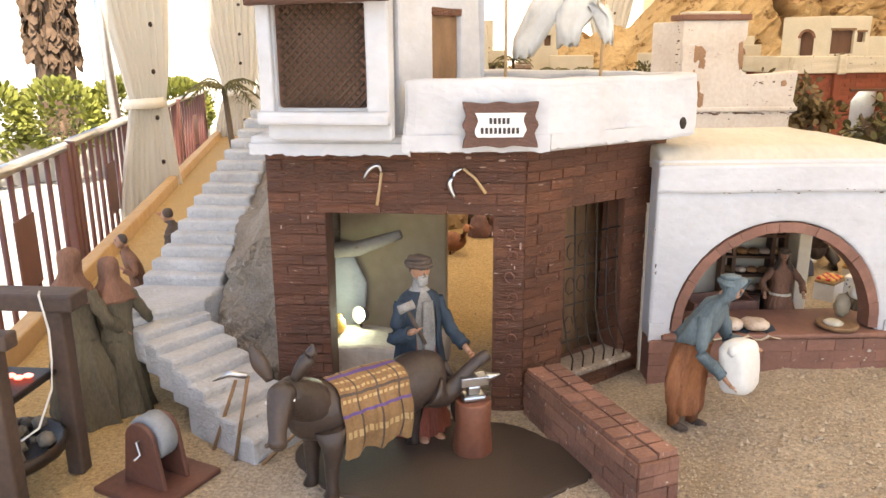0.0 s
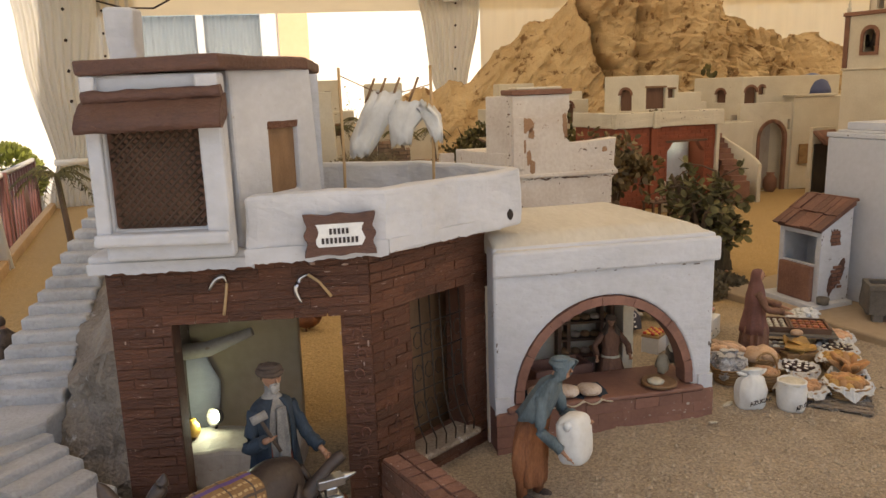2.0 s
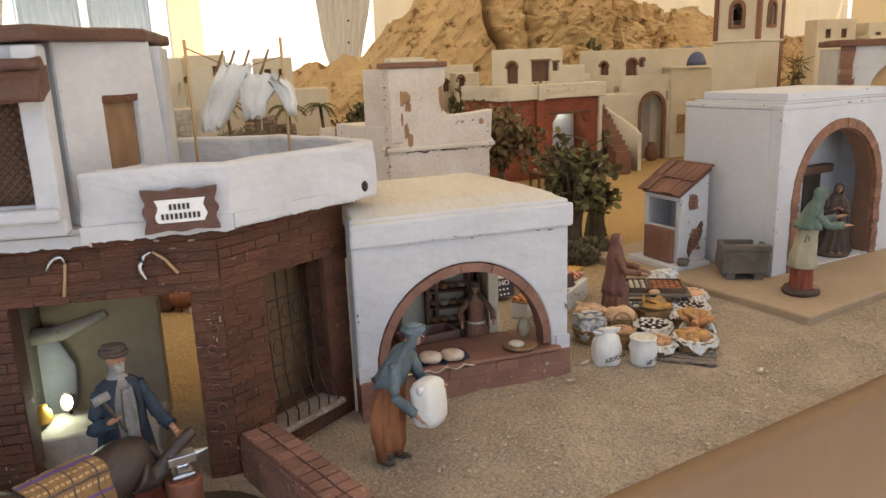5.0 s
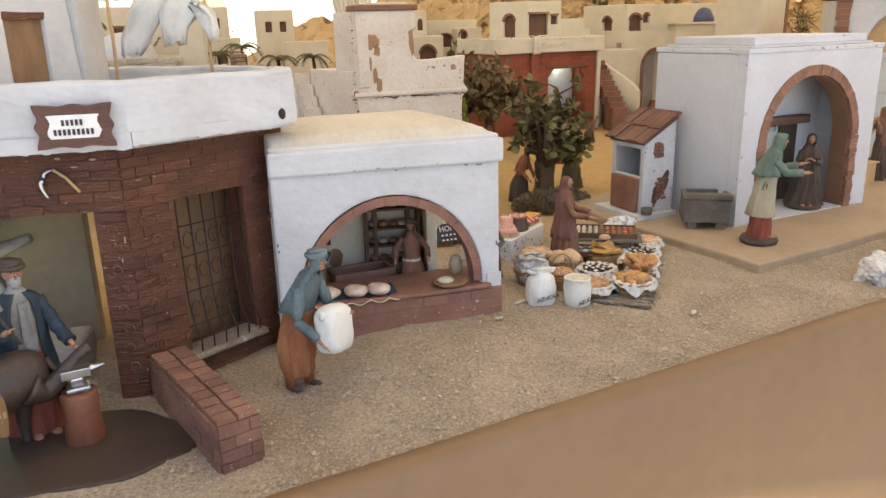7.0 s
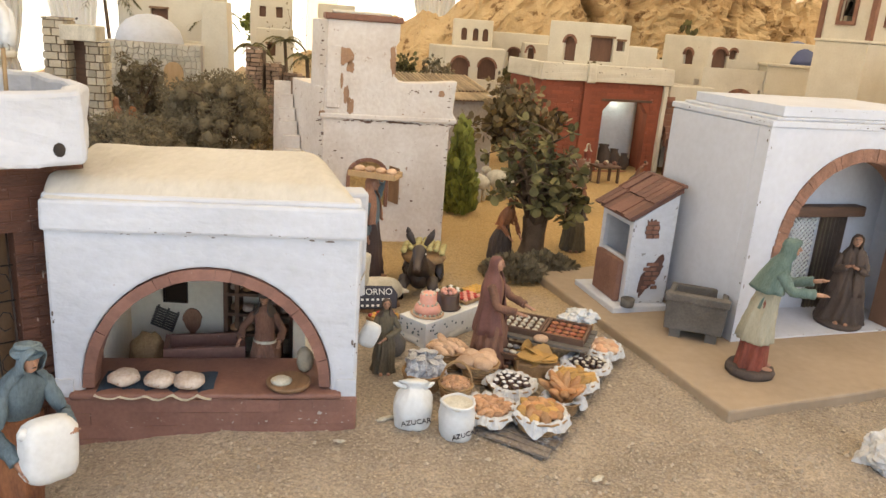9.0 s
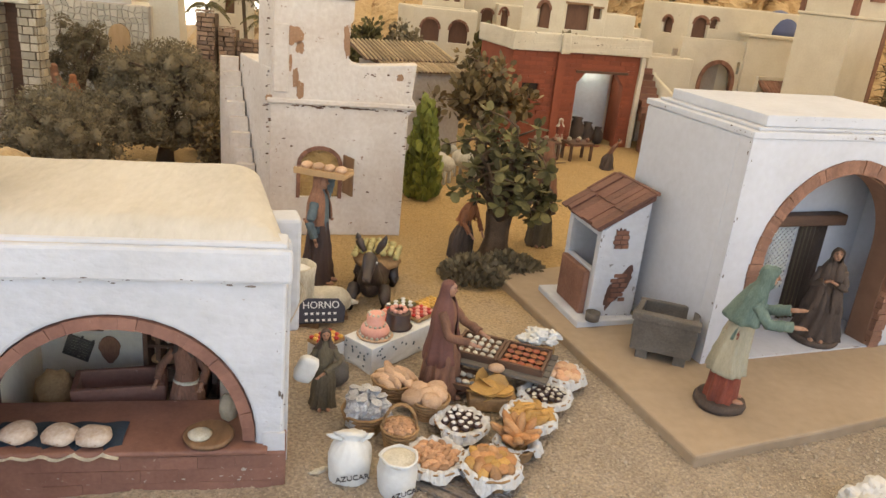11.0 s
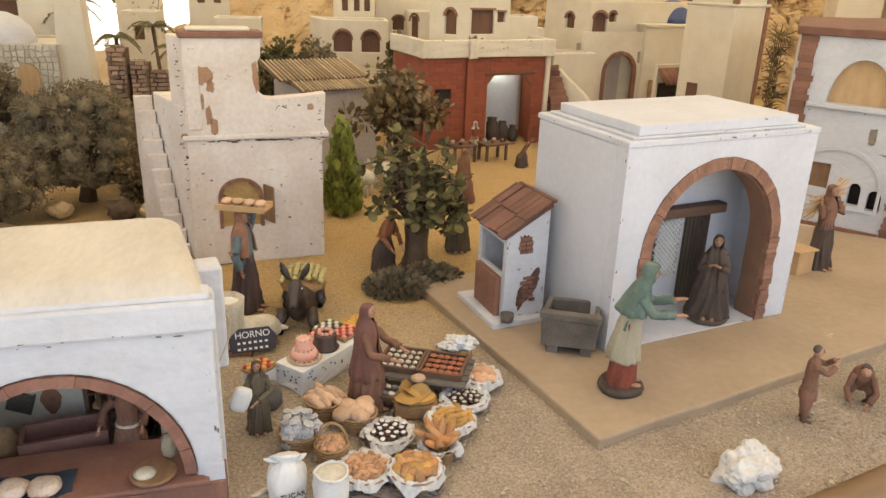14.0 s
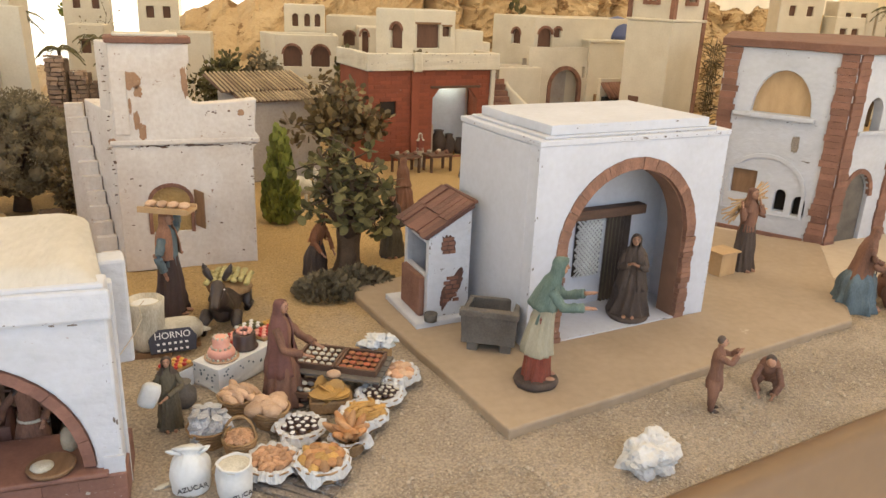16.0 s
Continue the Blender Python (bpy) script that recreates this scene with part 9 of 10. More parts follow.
def market():
    flour_sack("tied white sugar sack standing on the sand", 0.56, 0.05, 0.18, 0.46, 5)
    flour_sack("open white sugar sack filled to the brim", 0.98, -0.1, 0.17, 0.36, 20, True)
    foil = mat("foil_paper", (0.56, 0.55, 0.54), (0.22, 0.21, 0.21), 110, 0.35, 0.9, dist=0.006)
    gold = mat("golden_pastry", (0.47, 0.27, 0.075), (0.32, 0.165, 0.04), 110, 0.55, 0.7, island=0.3, dist=0.004)
    shellc = mat("shell_cake", (0.47, 0.27, 0.15), (0.3, 0.155, 0.08), 130, 0.7, 0.8, island=0.3, dist=0.004)
    rosy = mat("rosy_bun", (0.52, 0.3, 0.18), (0.37, 0.19, 0.105), 110, 0.7, 0.8, island=0.3, dist=0.004)
    basket("wicker basket of crumpled foil-wrapped sweets", 0.66, 0.82, 0.22, 0.22, [foil], n=9, size=(0.075, 0.07, 0.15), seed=2, shape="twist")
    basket("wicker basket heaped with long scored rolls", 0.93, 1.4, 0.22, 0.24, [BREADP], n=13, size=(0.13, 0.05, 0.05), seed=3, shape="loaf", row=2.2)
    basket("deep wicker basket with large round buns", 1.28, 1.12, 0.21, 0.22, [BREADP], n=6, size=(0.115, 0.105, 0.08), seed=4, shape="loaf")
    basket("small wicker basket of nuts with a hoop handle", 0.99, 0.52, 0.165, 0.24, [shellc], n=38, size=(0.04, 0.034, 0.03), handle=True, seed=5, shape="shell")
    basket("cloth-lined dish of iced dark chocolates", 1.6, 0.82, 0.26, 0.14, [CHOC], n=17, size=(0.046, 0.042, 0.035), cloth=True, seed=6, dish=True, top=LINEN)
    basket("cloth-lined dish of small shell cakes", 1.32, 0.22, 0.275, 0.15, [shellc], n=34, size=(0.062, 0.037, 0.034), cloth=True, seed=7, dish=True, shape="shell")
    basket("wicker basket heaped with orange pastries", 1.8, 0.08, 0.26, 0.2, [BUN, gold, BREAD], n=24, size=(0.085, 0.058, 0.05), seed=8, shape="loaf", cloth=True)
    basket("dish of long brown loaves standing on end", 2.1, 0.5, 0.2, 0.16, [BREAD, BUN], n=12, size=(0.17, 0.055, 0.045), cloth=True, seed=9, shape="loaf", stand=0.9)
    basket("cloth-lined dish of golden bent pastries", 2.3, 0.98, 0.26, 0.16, [gold], n=15, size=(0.12, 0.05, 0.042), cloth=True, seed=10, dish=True, shape="curl")
    basket("cloth-lined dish of dark sugared dates", 2.53, 1.4, 0.26, 0.15, [CHOC], n=20, size=(0.046, 0.038, 0.034), cloth=True, seed=11, dish=True, top=PALECL)
    basket("cloth-lined dish of round rosy buns", 2.8, 1.88, 0.25, 0.16, [rosy, BREADP], n=14, size=(0.085, 0.065, 0.05), cloth=True, seed=12, dish=True, shape="loaf")
    # low trestle with trays
    th = thing("market_trestle", "low grey wooden trestle under the trays", "trestle")
    m = T((2.05, 1.85, 0)) @ Matrix.Rotation(radians(-22), 4, "Z")
    for i in range(5):
        bm = bmesh.new()
        box(bm, -0.5, 0.62, -0.3 + 0.14 * i, -0.3 + 0.14 * i + 0.12, 0.28, 0.31, m)
        part("plank", bm, STONE, th)
    for a, b in ((-0.4, -0.2), (0.52, -0.2), (-0.4, 0.3), (0.52, 0.3)):
        bm = bmesh.new()
        box(bm, a, a + 0.06, b, b + 0.06, 0, 0.28, m)
        part("leg", bm, WOOD, th)
    for k, (x0, goods, lb) in enumerate(((-0.46, [PALECL, CHOC], "dark wooden tray of small pale sweets"), (0.06, [mat("red_jelly", (0.3, 0.075, 0.03), (0.19, 0.04, 0.018), 110, 0.4, 0.5, island=0.3), RUST], "dark wooden tray of glazed red sweets"))):
        th = thing("sweet_tray", lb, "tray", group="sweet trays")
        bm = bmesh.new()
        box(bm, x0, x0 + 0.47, -0.18, 0.32, 0.31, 0.335, m)
        for q in ((x0, x0 + 0.47, -0.2, -0.17), (x0, x0 + 0.47, 0.31, 0.34), (x0 - 0.02, x0 + 0.01, -0.2, 0.34), (x0 + 0.46, x0 + 0.49, -0.2, 0.34)):
            box(bm, *q, 0.31, 0.385, m)
        part("tray", bm, WOOD, th)
        for i in range(5):
            for j in range(4):
                p = m @ Vector((x0 + 0.06 + 0.088 * i, -0.11 + 0.12 * j, 0.36))
                roll(th, tuple(p), (0.05, 0.048, 0.018) if k else (0.038, 0.03, 0.026), goods[(i + j) % 2 if k else 0], "sweet", turn=0.7 * i + j, shape="shell")
    th = thing("sweet_tray", "low dark tray of pale sweets before the trestle", "tray", group="sweet trays")
    mt = m @ T((0, 0, -0.12)) @ Matrix.Rotation(radians(6), 4, "X")
    bm = bmesh.new()
    box(bm, -0.5, -0.06, -0.5, -0.24, 0.31, 0.335, mt)
    for q in ((-0.5, -0.06, -0.53, -0.5), (-0.5, -0.06, -0.24, -0.21), (-0.53, -0.5, -0.53, -0.21), (-0.06, -0.03, -0.53, -0.21)):
        box(bm, *q, 0.3, 0.37, mt)
    part("tray", bm, WOOD, th)
    for a, b in ((-0.5, -0.5), (-0.1, -0.5), (-0.5, -0.26), (-0.1, -0.26)):
        bm = bmesh.new()
        box(bm, a, a + 0.04, b, b + 0.04, -0.02, 0.2, m)
        part("leg", bm, WOOD, th)
    for i in range(5):
        for j in range(2):
            roll(th, tuple(mt @ Vector((-0.45 + 0.085 * i, -0.44 + 0.13 * j, 0.36))), (0.034, 0.05, 0.026), PALECL if (i + j) % 2 else GREYCL, "sweet", turn=0.3 * i)
    th = thing("flat_cakes", "stack of flat brown wafers on brown paper", "cake", 1.95, 1.42, 0)
    rnd = random.Random(21)
    bm = boxes((-0.24, 0.26, -0.2, 0.2, 0, 0.16))
    part("crate", bm, WICKER, th, bevel=0.02)
    for i in range(11):
        up = i > 4
        bm = bmesh.new()
        mw = T((rnd.uniform(-0.1, 0.1), rnd.uniform(-0.1, 0.1), 0.2 if up else 0.165 + 0.02 * i)) @ Matrix.Rotation(rnd.uniform(-0.5, 0.5) if not up else rnd.uniform(0, 6.3), 4, "Z") @ Matrix.Rotation(rnd.uniform(0.5, 1.0) if up else rnd.uniform(-0.06, 0.06), 4, "X")
        k = 0.6 if up else 1.0
        panel(bm, [(0.21 * k * math.cos(a * 0.524) * (1 + 0.25 * noise.noise(Vector((i, a, 0.5)))), 0.15 * math.sin(a * 0.524) * (1 + 0.25 * noise.noise(Vector((i, a, 3.5))))) for a in range(12)], [], 0.01, mw @ Matrix.Rotation(radians(-90), 4, "X"))
        part("wafer", bm, gold, th)
    roll(th, (0.05, 0.1, 0.36), (0.09, 0.07, 0.05), BREADP)
    th = thing("sugar_heap", "small heap of white spun sugar on a box", "sugar", 2.62, 2.35, 0.0)
    bm = boxes((-0.16, 0.16, -0.12, 0.12, 0, 0.28))
    part("box", bm, WICKER, th)
    bm = bmesh.new()
    rnd = random.Random(5)
    for _ in range(9):
        ball(bm, (rnd.gauss(0, 0.07), rnd.gauss(0, 0.05), 0.3 + abs(rnd.gauss(0, 0.03))), (0.09, 0.08, 0.055), 0, 3, 0.9, 3, None, rnd.uniform(0, 50))
    part("sugar", bm, LINEN, th, kind="stuff")
    th = thing("wooden_pallet", "low grey wooden pallet under the baskets", "pallet", 1.66, 0.12, 0.0, -33)
    for i in range(6):
        bm = bmesh.new()
        box(bm, -0.42, 0.42, -0.42 + 0.095 * i, -0.42 + 0.095 * i + 0.075, 0.012, 0.035 + 0.006 * (i % 3), Matrix.Rotation(radians(1.5 * (-1) ** i), 4, "Z"))
        part("slat", bm, ROUGHW, th)
    for x in (-0.4, -0.04, 0.3):
        bm = boxes((x, x + 0.09, -0.42, 0.13, -0.02, 0.012))
        part("batten", bm, STONE, th)
    # cake table
    th = thing("cake_table", "low table with a white spotted cloth", "table")
    m = frame_at((0.68, 1.84), (2.0, 3.28))[0]
    bm = bmesh.new()
    box(bm, 0, 1.15, 0.0, 0.44, 0.0, 0.32, m)
    bmesh.ops.subdivide_edges(bm, edges=bm.edges, cuts=5, use_grid_fill=True)
    for v in bm.verts:
        if v.co.z < 0.1:
            v.co += 0.04 * Vector((noise.noise(v.co * 9), noise.noise(v.co * 9 + Vector((5, 0, 0))), 0))
    cl = part("cloth", bm, LINEN, th, bevel=0.01)
    rnd = random.Random(12)
    bm = bmesh.new()
    for _ in range(16):
        x, z = rnd.uniform(0.04, 1.1), rnd.uniform(0.05, 0.27)
        box(bm, x, x + 0.02, -0.012, -0.006, z, z + 0.02, m)
        y = rnd.uniform(0.04, 0.4)
        box(bm, -0.012, -0.006, y, y + 0.02, z, z + 0.02, m)
    part("spots", bm, TEAL, cl, kind="stuff")
    p = m @ Vector((0.26, 0.22, 0.325))
    th = thing("pink_cake", "two-tier pink iced cake on a plate", "cake", p.x, p.y, p.z)
    bm = bmesh.new()
    lathe(bm, [(0.2, 0), (0.21, 0.015), (0.19, 0.02)], 22)
    part("plate", bm, BREADP, th)
    bm = bmesh.new()
    lathe(bm, [(0.16, 0.02), (0.165, 0.08), (0.14, 0.13), (0.1, 0.135), (0.105, 0.24), (0.085, 0.275), (0.02, 0.29)], 22, fold=0.02, folds=11)
    part("icing", bm, PINK, th, smooth=True)
    for z, r, n in ((0.03, 0.17, 18), (0.14, 0.11, 12), (0.27, 0.08, 10)):
        for i in range(n):
            bm = bmesh.new()
            ball(bm, (r * math.cos(6.283 * i / n), r * math.sin(6.283 * i / n), z), 0.02, 0, 1)
            part("rosette", bm, PALECL, th)
    p = m @ Vector((0.62, 0.2, 0.325))
    th = thing("chocolate_cake", "round dark chocolate cake with berries on top", "cake", p.x, p.y, p.z)
    bm = bmesh.new()
    lathe(bm, [(0.16, 0), (0.17, 0.02), (0.14, 0.025), (0.14, 0.19), (0.13, 0.2)], 24)
    part("cake", bm, CHOC, th, smooth=True)
    for i in range(9):
        bm = bmesh.new()
        ball(bm, (0.08 * math.cos(0.7 * i), 0.08 * math.sin(0.7 * i), 0.22), 0.03, 0, 1)
        part("berry", bm, PINK, th)
    for k, (px, py, mt, mt2, lb) in enumerate(((0.72, 0.42, REDF, PINK, "square red glazed cake"), (1.0, 0.5, LEAF, LINEN, "tray of green and white sweets"), (1.02, 0.22, PINK, REDF, "tray of pink berry sweets"), (1.32, 0.32, YELLOW, YELLOW, "square tray of yellow sweets"), (1.25, 0.72, REDF, YELLOW, "basket of red and yellow fruit"), (-0.16, 0.56, YELLOW, REDF, "tray of mixed fruit sweets"))):
        p = m @ Vector((px, py, 0.33 if k < 4 else 0.12 if k == 4 else 0.25))
        th = thing("sweet_box", lb + " beside the cakes", "cake", p.x, p.y, p.z, 47, group="sweets on the cake table")
        if k >= 3:
            bm = boxes((-0.16, 0.16, -0.13, 0.13, -0.33 if k == 3 else -0.12 if k == 4 else -0.25, -0.002))
            part("stand", bm, LINEN, th, bevel=0.01)
        bm = boxes((-0.17, 0.17, -0.13, 0.13, 0, 0.04))
        part("base", bm, mt if k == 0 else WICKER, th, bevel=0.01)
        for i in range(5):
            for j in range(4):
                roll(th, (-0.13 + 0.065 * i, -0.09 + 0.06 * j, 0.055), (0.032, 0.032, 0.026), (mt, mt2)[(i * 3 + j) % 2], "sweet")
    # chalk board, flour sacks and pot behind the bakery corner
    th = thing("chalk_board", "dark slate board with white chalk lettering", "sign", 0.02, 2.95, 0.2, 12)
    bm = bmesh.new()
    panel(bm, [(-0.28, -0.14), (0.28, -0.14), (0.3, 0.05), (0.22, 0.16), (-0.2, 0.17), (-0.3, 0.05)], [], 0.04, Matrix.Rotation(radians(-25), 4, "X"))
    part("slate", bm, SLATE, th, bevel=0.01)
    words("HORNO", 0.12, Matrix.Rotation(radians(-25), 4, "X") @ T((0, -0.006, 0.08)), CHALK, th)
    for z in (-0.02, -0.1):
        bm = bmesh.new()
        for i in range(6):
            box(bm, -0.2 + 0.07 * i, -0.165 + 0.07 * i, -0.008, -0.003, z - 0.014, z + 0.014, Matrix.Rotation(radians(-25), 4, "X"))
        part("lettering", bm, CHALK, th)
    th = thing("flour_sack", "cream flour sack lying behind the slate board", "sack", 0.0, 3.3, 0.06, 14, group="flour sacks")
    bm = bmesh.new()
    pillow(bm, (0, 0, 0.14), (0.36, 0.22, 0.15), 0, None, 3.0)
    for q in (-1, 1):
        tube(bm, [(q * 0.3, -0.05, 0.14), (q * 0.44, -0.1, 0.13)], [0.06, 0.02], 8)
    part("bag", bm, PALECL, th)
    bm = boxes((-0.3, 0.3, -0.2, 0.2, -0.07, 0.0))
    part("pallet", bm, WOODM, th)
    th = thing("flour_sack", "tall open cream flour sack standing on a board", "sack", -0.32, 3.15, 0.06, 0, group="flour sacks")
    bm = bmesh.new()
    lathe(bm, [(0.2, 0), (0.235, 0.06), (0.22, 0.3), (0.225, 0.5), (0.24, 0.66), (0.215, 0.67), (0.2, 0.6)], 22, fold=0.03, folds=6)
    part("bag", bm, PALECL, th, smooth=True)
    bm = bmesh.new()
    ball(bm, (0, 0, 0.58), (0.205, 0.205, 0.05), 0, 2, 0.1)
    part("flour", bm, LINEN, th)
    for k in range(3):
        bm = boxes((-0.26, 0.32, -0.25 + 0.17 * k, -0.12 + 0.17 * k, -0.07, 0.0))
        part("plank", bm, WOODM, th)
    bm = bmesh.new()
    tube(bm, [(-0.03, 0.28, 1.32), (0.0, 0.9, 1.27), (-0.06, 1.6, 1.12), (-0.28, 2.6, 0.86), (-0.32, 3.1, 0.72)], 0.006, 5)
    tagged(part("cable", bm, STONEP), "thin pale wire strung from the bakery corner", "cable")
    th = thing("clay_pot", "small round clay pot at the bakery wall", "pot", 0.3, 1.62, 0)
    bm = bmesh.new()
    lathe(bm, [(0.08, 0), (0.15, 0.08), (0.15, 0.2), (0.08, 0.28), (0.1, 0.32), (0.08, 0.32)], 16)
    part("body", bm, STONE, th, smooth=True)
    # scraps on the sand and the white stone
    for x, y, s in ((0.3, 0.1, 0.09), (2.2, -0.75, 0.07), (-0.1, -0.35, 0.05)):
        bm = bmesh.new()
        ball(bm, (0, 0, 0.008), (s, s * 0.4, 0.012), 0, 3, 0.6, 2)
        ob = tagged(part("paper_scrap", bm, PALECL), "crumpled white paper scrap on the sand", "scrap", "scraps")
        ob.matrix_basis = pose(x * U, y * U, 0.004, 0, 0, x * 100)
    bm = bmesh.new()
    ball(bm, (0, 0, 0), (0.36, 0.24, 0.24), 0, 5, 0.35, 1.6, seed=3)
    for v in bm.verts:
        q = v.co.copy()
        d = q.normalized()
        v.co += d * (0.11 * (abs(noise.noise(q * 4.5)) - 0.2) + 0.05 * (abs(noise.noise(q * 11 + Vector((3, 0, 0)))) - 0.2)) + 0.02 * noise.noise(q * 30) * d
    for f in bm.faces:
        f.smooth = False
    ob = tagged(part("white_stone", bm, WROCK), "lumpy white quartz stone lying on the sand", "stone")
    ob.matrix_basis = pose(5.17 * U, -0.2 * U, 0.1 * U, 0, 0, 20)


smithy_props()
washing_line()
bakery_props()
market()

# ---- plants, left village and small far things ----
def tree(label, x, y, h, r, leaf_mat, leaves, size, trunk_r, seed, forks=5, name="model_tree", low=0.3, squash=0.8, clumps=26, twigs=4, dome=False):
    """A tapered trunk with limbs, twigs and a crown of single leaves in clumps."""
    th = thing(name, label, "tree", x, y, 0)
    rnd = random.Random(seed)
    bm = bmesh.new()
    f = h * low
    tube(bm, [(0, 0, -0.05), (0.03, 0.02, f * 0.5), (-0.02, 0.0, f)], [trunk_r * 1.35, trunk_r, trunk_r * 0.8], 10)
    tips = []
    for i in range(forks):
        a = 2 * math.pi * (i + rnd.uniform(-0.2, 0.2)) / forks
        e = Vector((math.cos(a) * r * rnd.uniform(0.45, 0.75), math.sin(a) * r * rnd.uniform(0.45, 0.75), h * rnd.uniform(0.62, 0.92)))
        mid = Vector((e.x * 0.35, e.y * 0.35, f + (e.z - f) * 0.45))
        tube(bm, [(0, 0, f * 0.92), mid, e], [trunk_r * 0.62, trunk_r * 0.38, trunk_r * 0.1], 7)
        for _ in range(twigs):
            b = mid.lerp(e, rnd.uniform(0.1, 1))
            t = b + Vector((rnd.gauss(0, 1), rnd.gauss(0, 1), rnd.gauss(0.3, 0.7))) * r * 0.33
            tube(bm, [b, b.lerp(t, 0.5) + Vector((0, 0, 0.03)), t], [trunk_r * 0.2, trunk_r * 0.12, trunk_r * 0.05], 5)
            tips.append(t)
    part("trunk", bm, BARK, th)
    while len(tips) < clumps:
        d = Vector((rnd.gauss(0, 1), rnd.gauss(0, 1), rnd.gauss(0, 1))).normalized() * rnd.uniform(0.45, 1.0)
        if dome:
            d = d.normalized() * rnd.uniform(0.82, 1.0)
            tips.append(Vector((d.x * r * 0.88, d.y * r * 0.88, max(h * 0.2, h * 0.5 + d.z * h * 0.42))))
        else:
            tips.append(Vector((d.x * r, d.y * r, h * 0.62 + d.z * h * 0.42 * squash)))
    bm = bmesh.new()
    if dome:
        for k, c in enumerate(tips):
            ball(bm, c * 0.97, r * rnd.uniform(0.09, 0.16), 0, 2, 0.5, 3, None, k)
    for i in range(leaves):
        c = tips[i % len(tips)]
        d = Vector((rnd.gauss(0, 1), rnd.gauss(0, 1), rnd.gauss(0.2, 1))).normalized()
        p = c + d * r * (0.21 * rnd.uniform(0.35, 1.1) if dome else 0.3 * rnd.uniform(0.2, 1.1))
        p.z = max(p.z, f * 0.7)
        leaf(bm, p, d + Vector((0, 0, rnd.uniform(-0.4, 0.5))), size * rnd.uniform(0.6, 1.3), rnd)
    part("crown", bm, leaf_mat, th, kind="stuff")
    return th


def fig_tree():
    """A thick flaring trunk, crooked limbs, and rosettes of round leathery leaves with bare twigs between."""
    th = thing("model_tree", "fig-like model tree with round leathery olive-green leaves", "tree", 2.5, 5.8, 0)
    rnd = random.Random(41)
    bm = bmesh.new()
    lathe(bm, [(0.34, -0.05), (0.25, 0.06), (0.19, 0.25), (0.18, 0.5), (0.2, 0.72), (0.14, 0.86)], 14, fold=0.12, folds=5)
    tips = []
    for i in range(17):
        a = 2 * math.pi * (5 * i + rnd.uniform(-0.3, 0.3)) / 17
        up = rnd.uniform(0.85, 2.3)
        r = 0.88 * math.sqrt(max(0.15, 1 - ((up - 1.45) / 1.0) ** 2)) * rnd.uniform(0.55, 1.0)
        e = Vector((math.cos(a) * r, math.sin(a) * r, up))
        mid = Vector((e.x * 0.4 + rnd.gauss(0, 0.05), e.y * 0.4 + rnd.gauss(0, 0.05), 0.7 + (up - 0.7) * 0.5))
        tube(bm, [(0, 0, 0.62), mid, e], [0.13, 0.06, 0.022], 8)
        for _ in range(9):
            b = mid.lerp(e, rnd.uniform(0.0, 1))
            t = b + Vector((rnd.gauss(0, 1), rnd.gauss(0, 1), rnd.gauss(0.15, 0.7))) * 0.24
            tube(bm, [b, b.lerp(t, 0.5) + Vector((rnd.gauss(0, 0.03), 0, 0.03)), t], [0.02, 0.013, 0.008], 5)
            tips.append((t, (t - b).normalized()))
    part("trunk", bm, BARK, th)
    bm = bmesh.new()
    for t, d in tips:
        if rnd.random() < 0.12:
            continue
        side = d.cross(Vector((rnd.uniform(-1, 1), rnd.uniform(-1, 1), 1))).normalized()
        up = side.cross(d)
        n = rnd.randint(4, 7)
        for k in range(n):
            a = 2 * math.pi * k / n + rnd.uniform(-0.3, 0.3)
            w = (math.cos(a) * side + math.sin(a) * up) + d * rnd.uniform(0.1, 0.7)
            w.normalize()
            z = w.cross(Vector((rnd.gauss(0, 0.3), rnd.gauss(0, 0.3), 1))).normalized()
            size = rnd.uniform(0.13, 0.2)
            rows = []
            for q in range(9):
                b = 2 * math.pi * q / 9
                rows.append(bm.verts.new(t + w * size * (0.55 - 0.5 * math.cos(b)) + z * size * 0.4 * math.sin(b) + z.cross(w) * size * 0.12 * math.cos(b) ** 2))
            bm.faces.new(rows)
    part("crown", bm, LEAF, th, kind="stuff")
    return th


def shrub(label, x, y, w, d, h, mat_, n, size, seed, name="shrub", z=0.0, up=0.6):
    th = thing(name, label, "shrub", x, y, z)
    rnd = random.Random(seed)
    bm = bmesh.new()
    for _ in range(n):
        a, q, t = rnd.uniform(0, 6.283), math.sqrt(rnd.random()), rnd.random()
        hh = h * (1 - q * q * 0.8) * t
        p = Vector((q * w * math.cos(a), q * d * math.sin(a), hh))
        leaf(bm, p, (math.cos(a) * q + rnd.gauss(0, 0.4), math.sin(a) * q + rnd.gauss(0, 0.4), up + rnd.random()), size * rnd.uniform(0.6, 1.4), rnd)
    part("foliage", bm, mat_, th, kind="stuff")
    bm = bmesh.new()
    for k in range(5):
        tube(bm, [(0.1 * w * math.cos(k), 0.1 * d * math.sin(k), -0.03), (0.4 * w * math.cos(k * 1.3), 0.4 * d * math.sin(k * 1.3), h * 0.6)], [0.03, 0.01], 5)
    part("stems", bm, BARK, th)
    return th


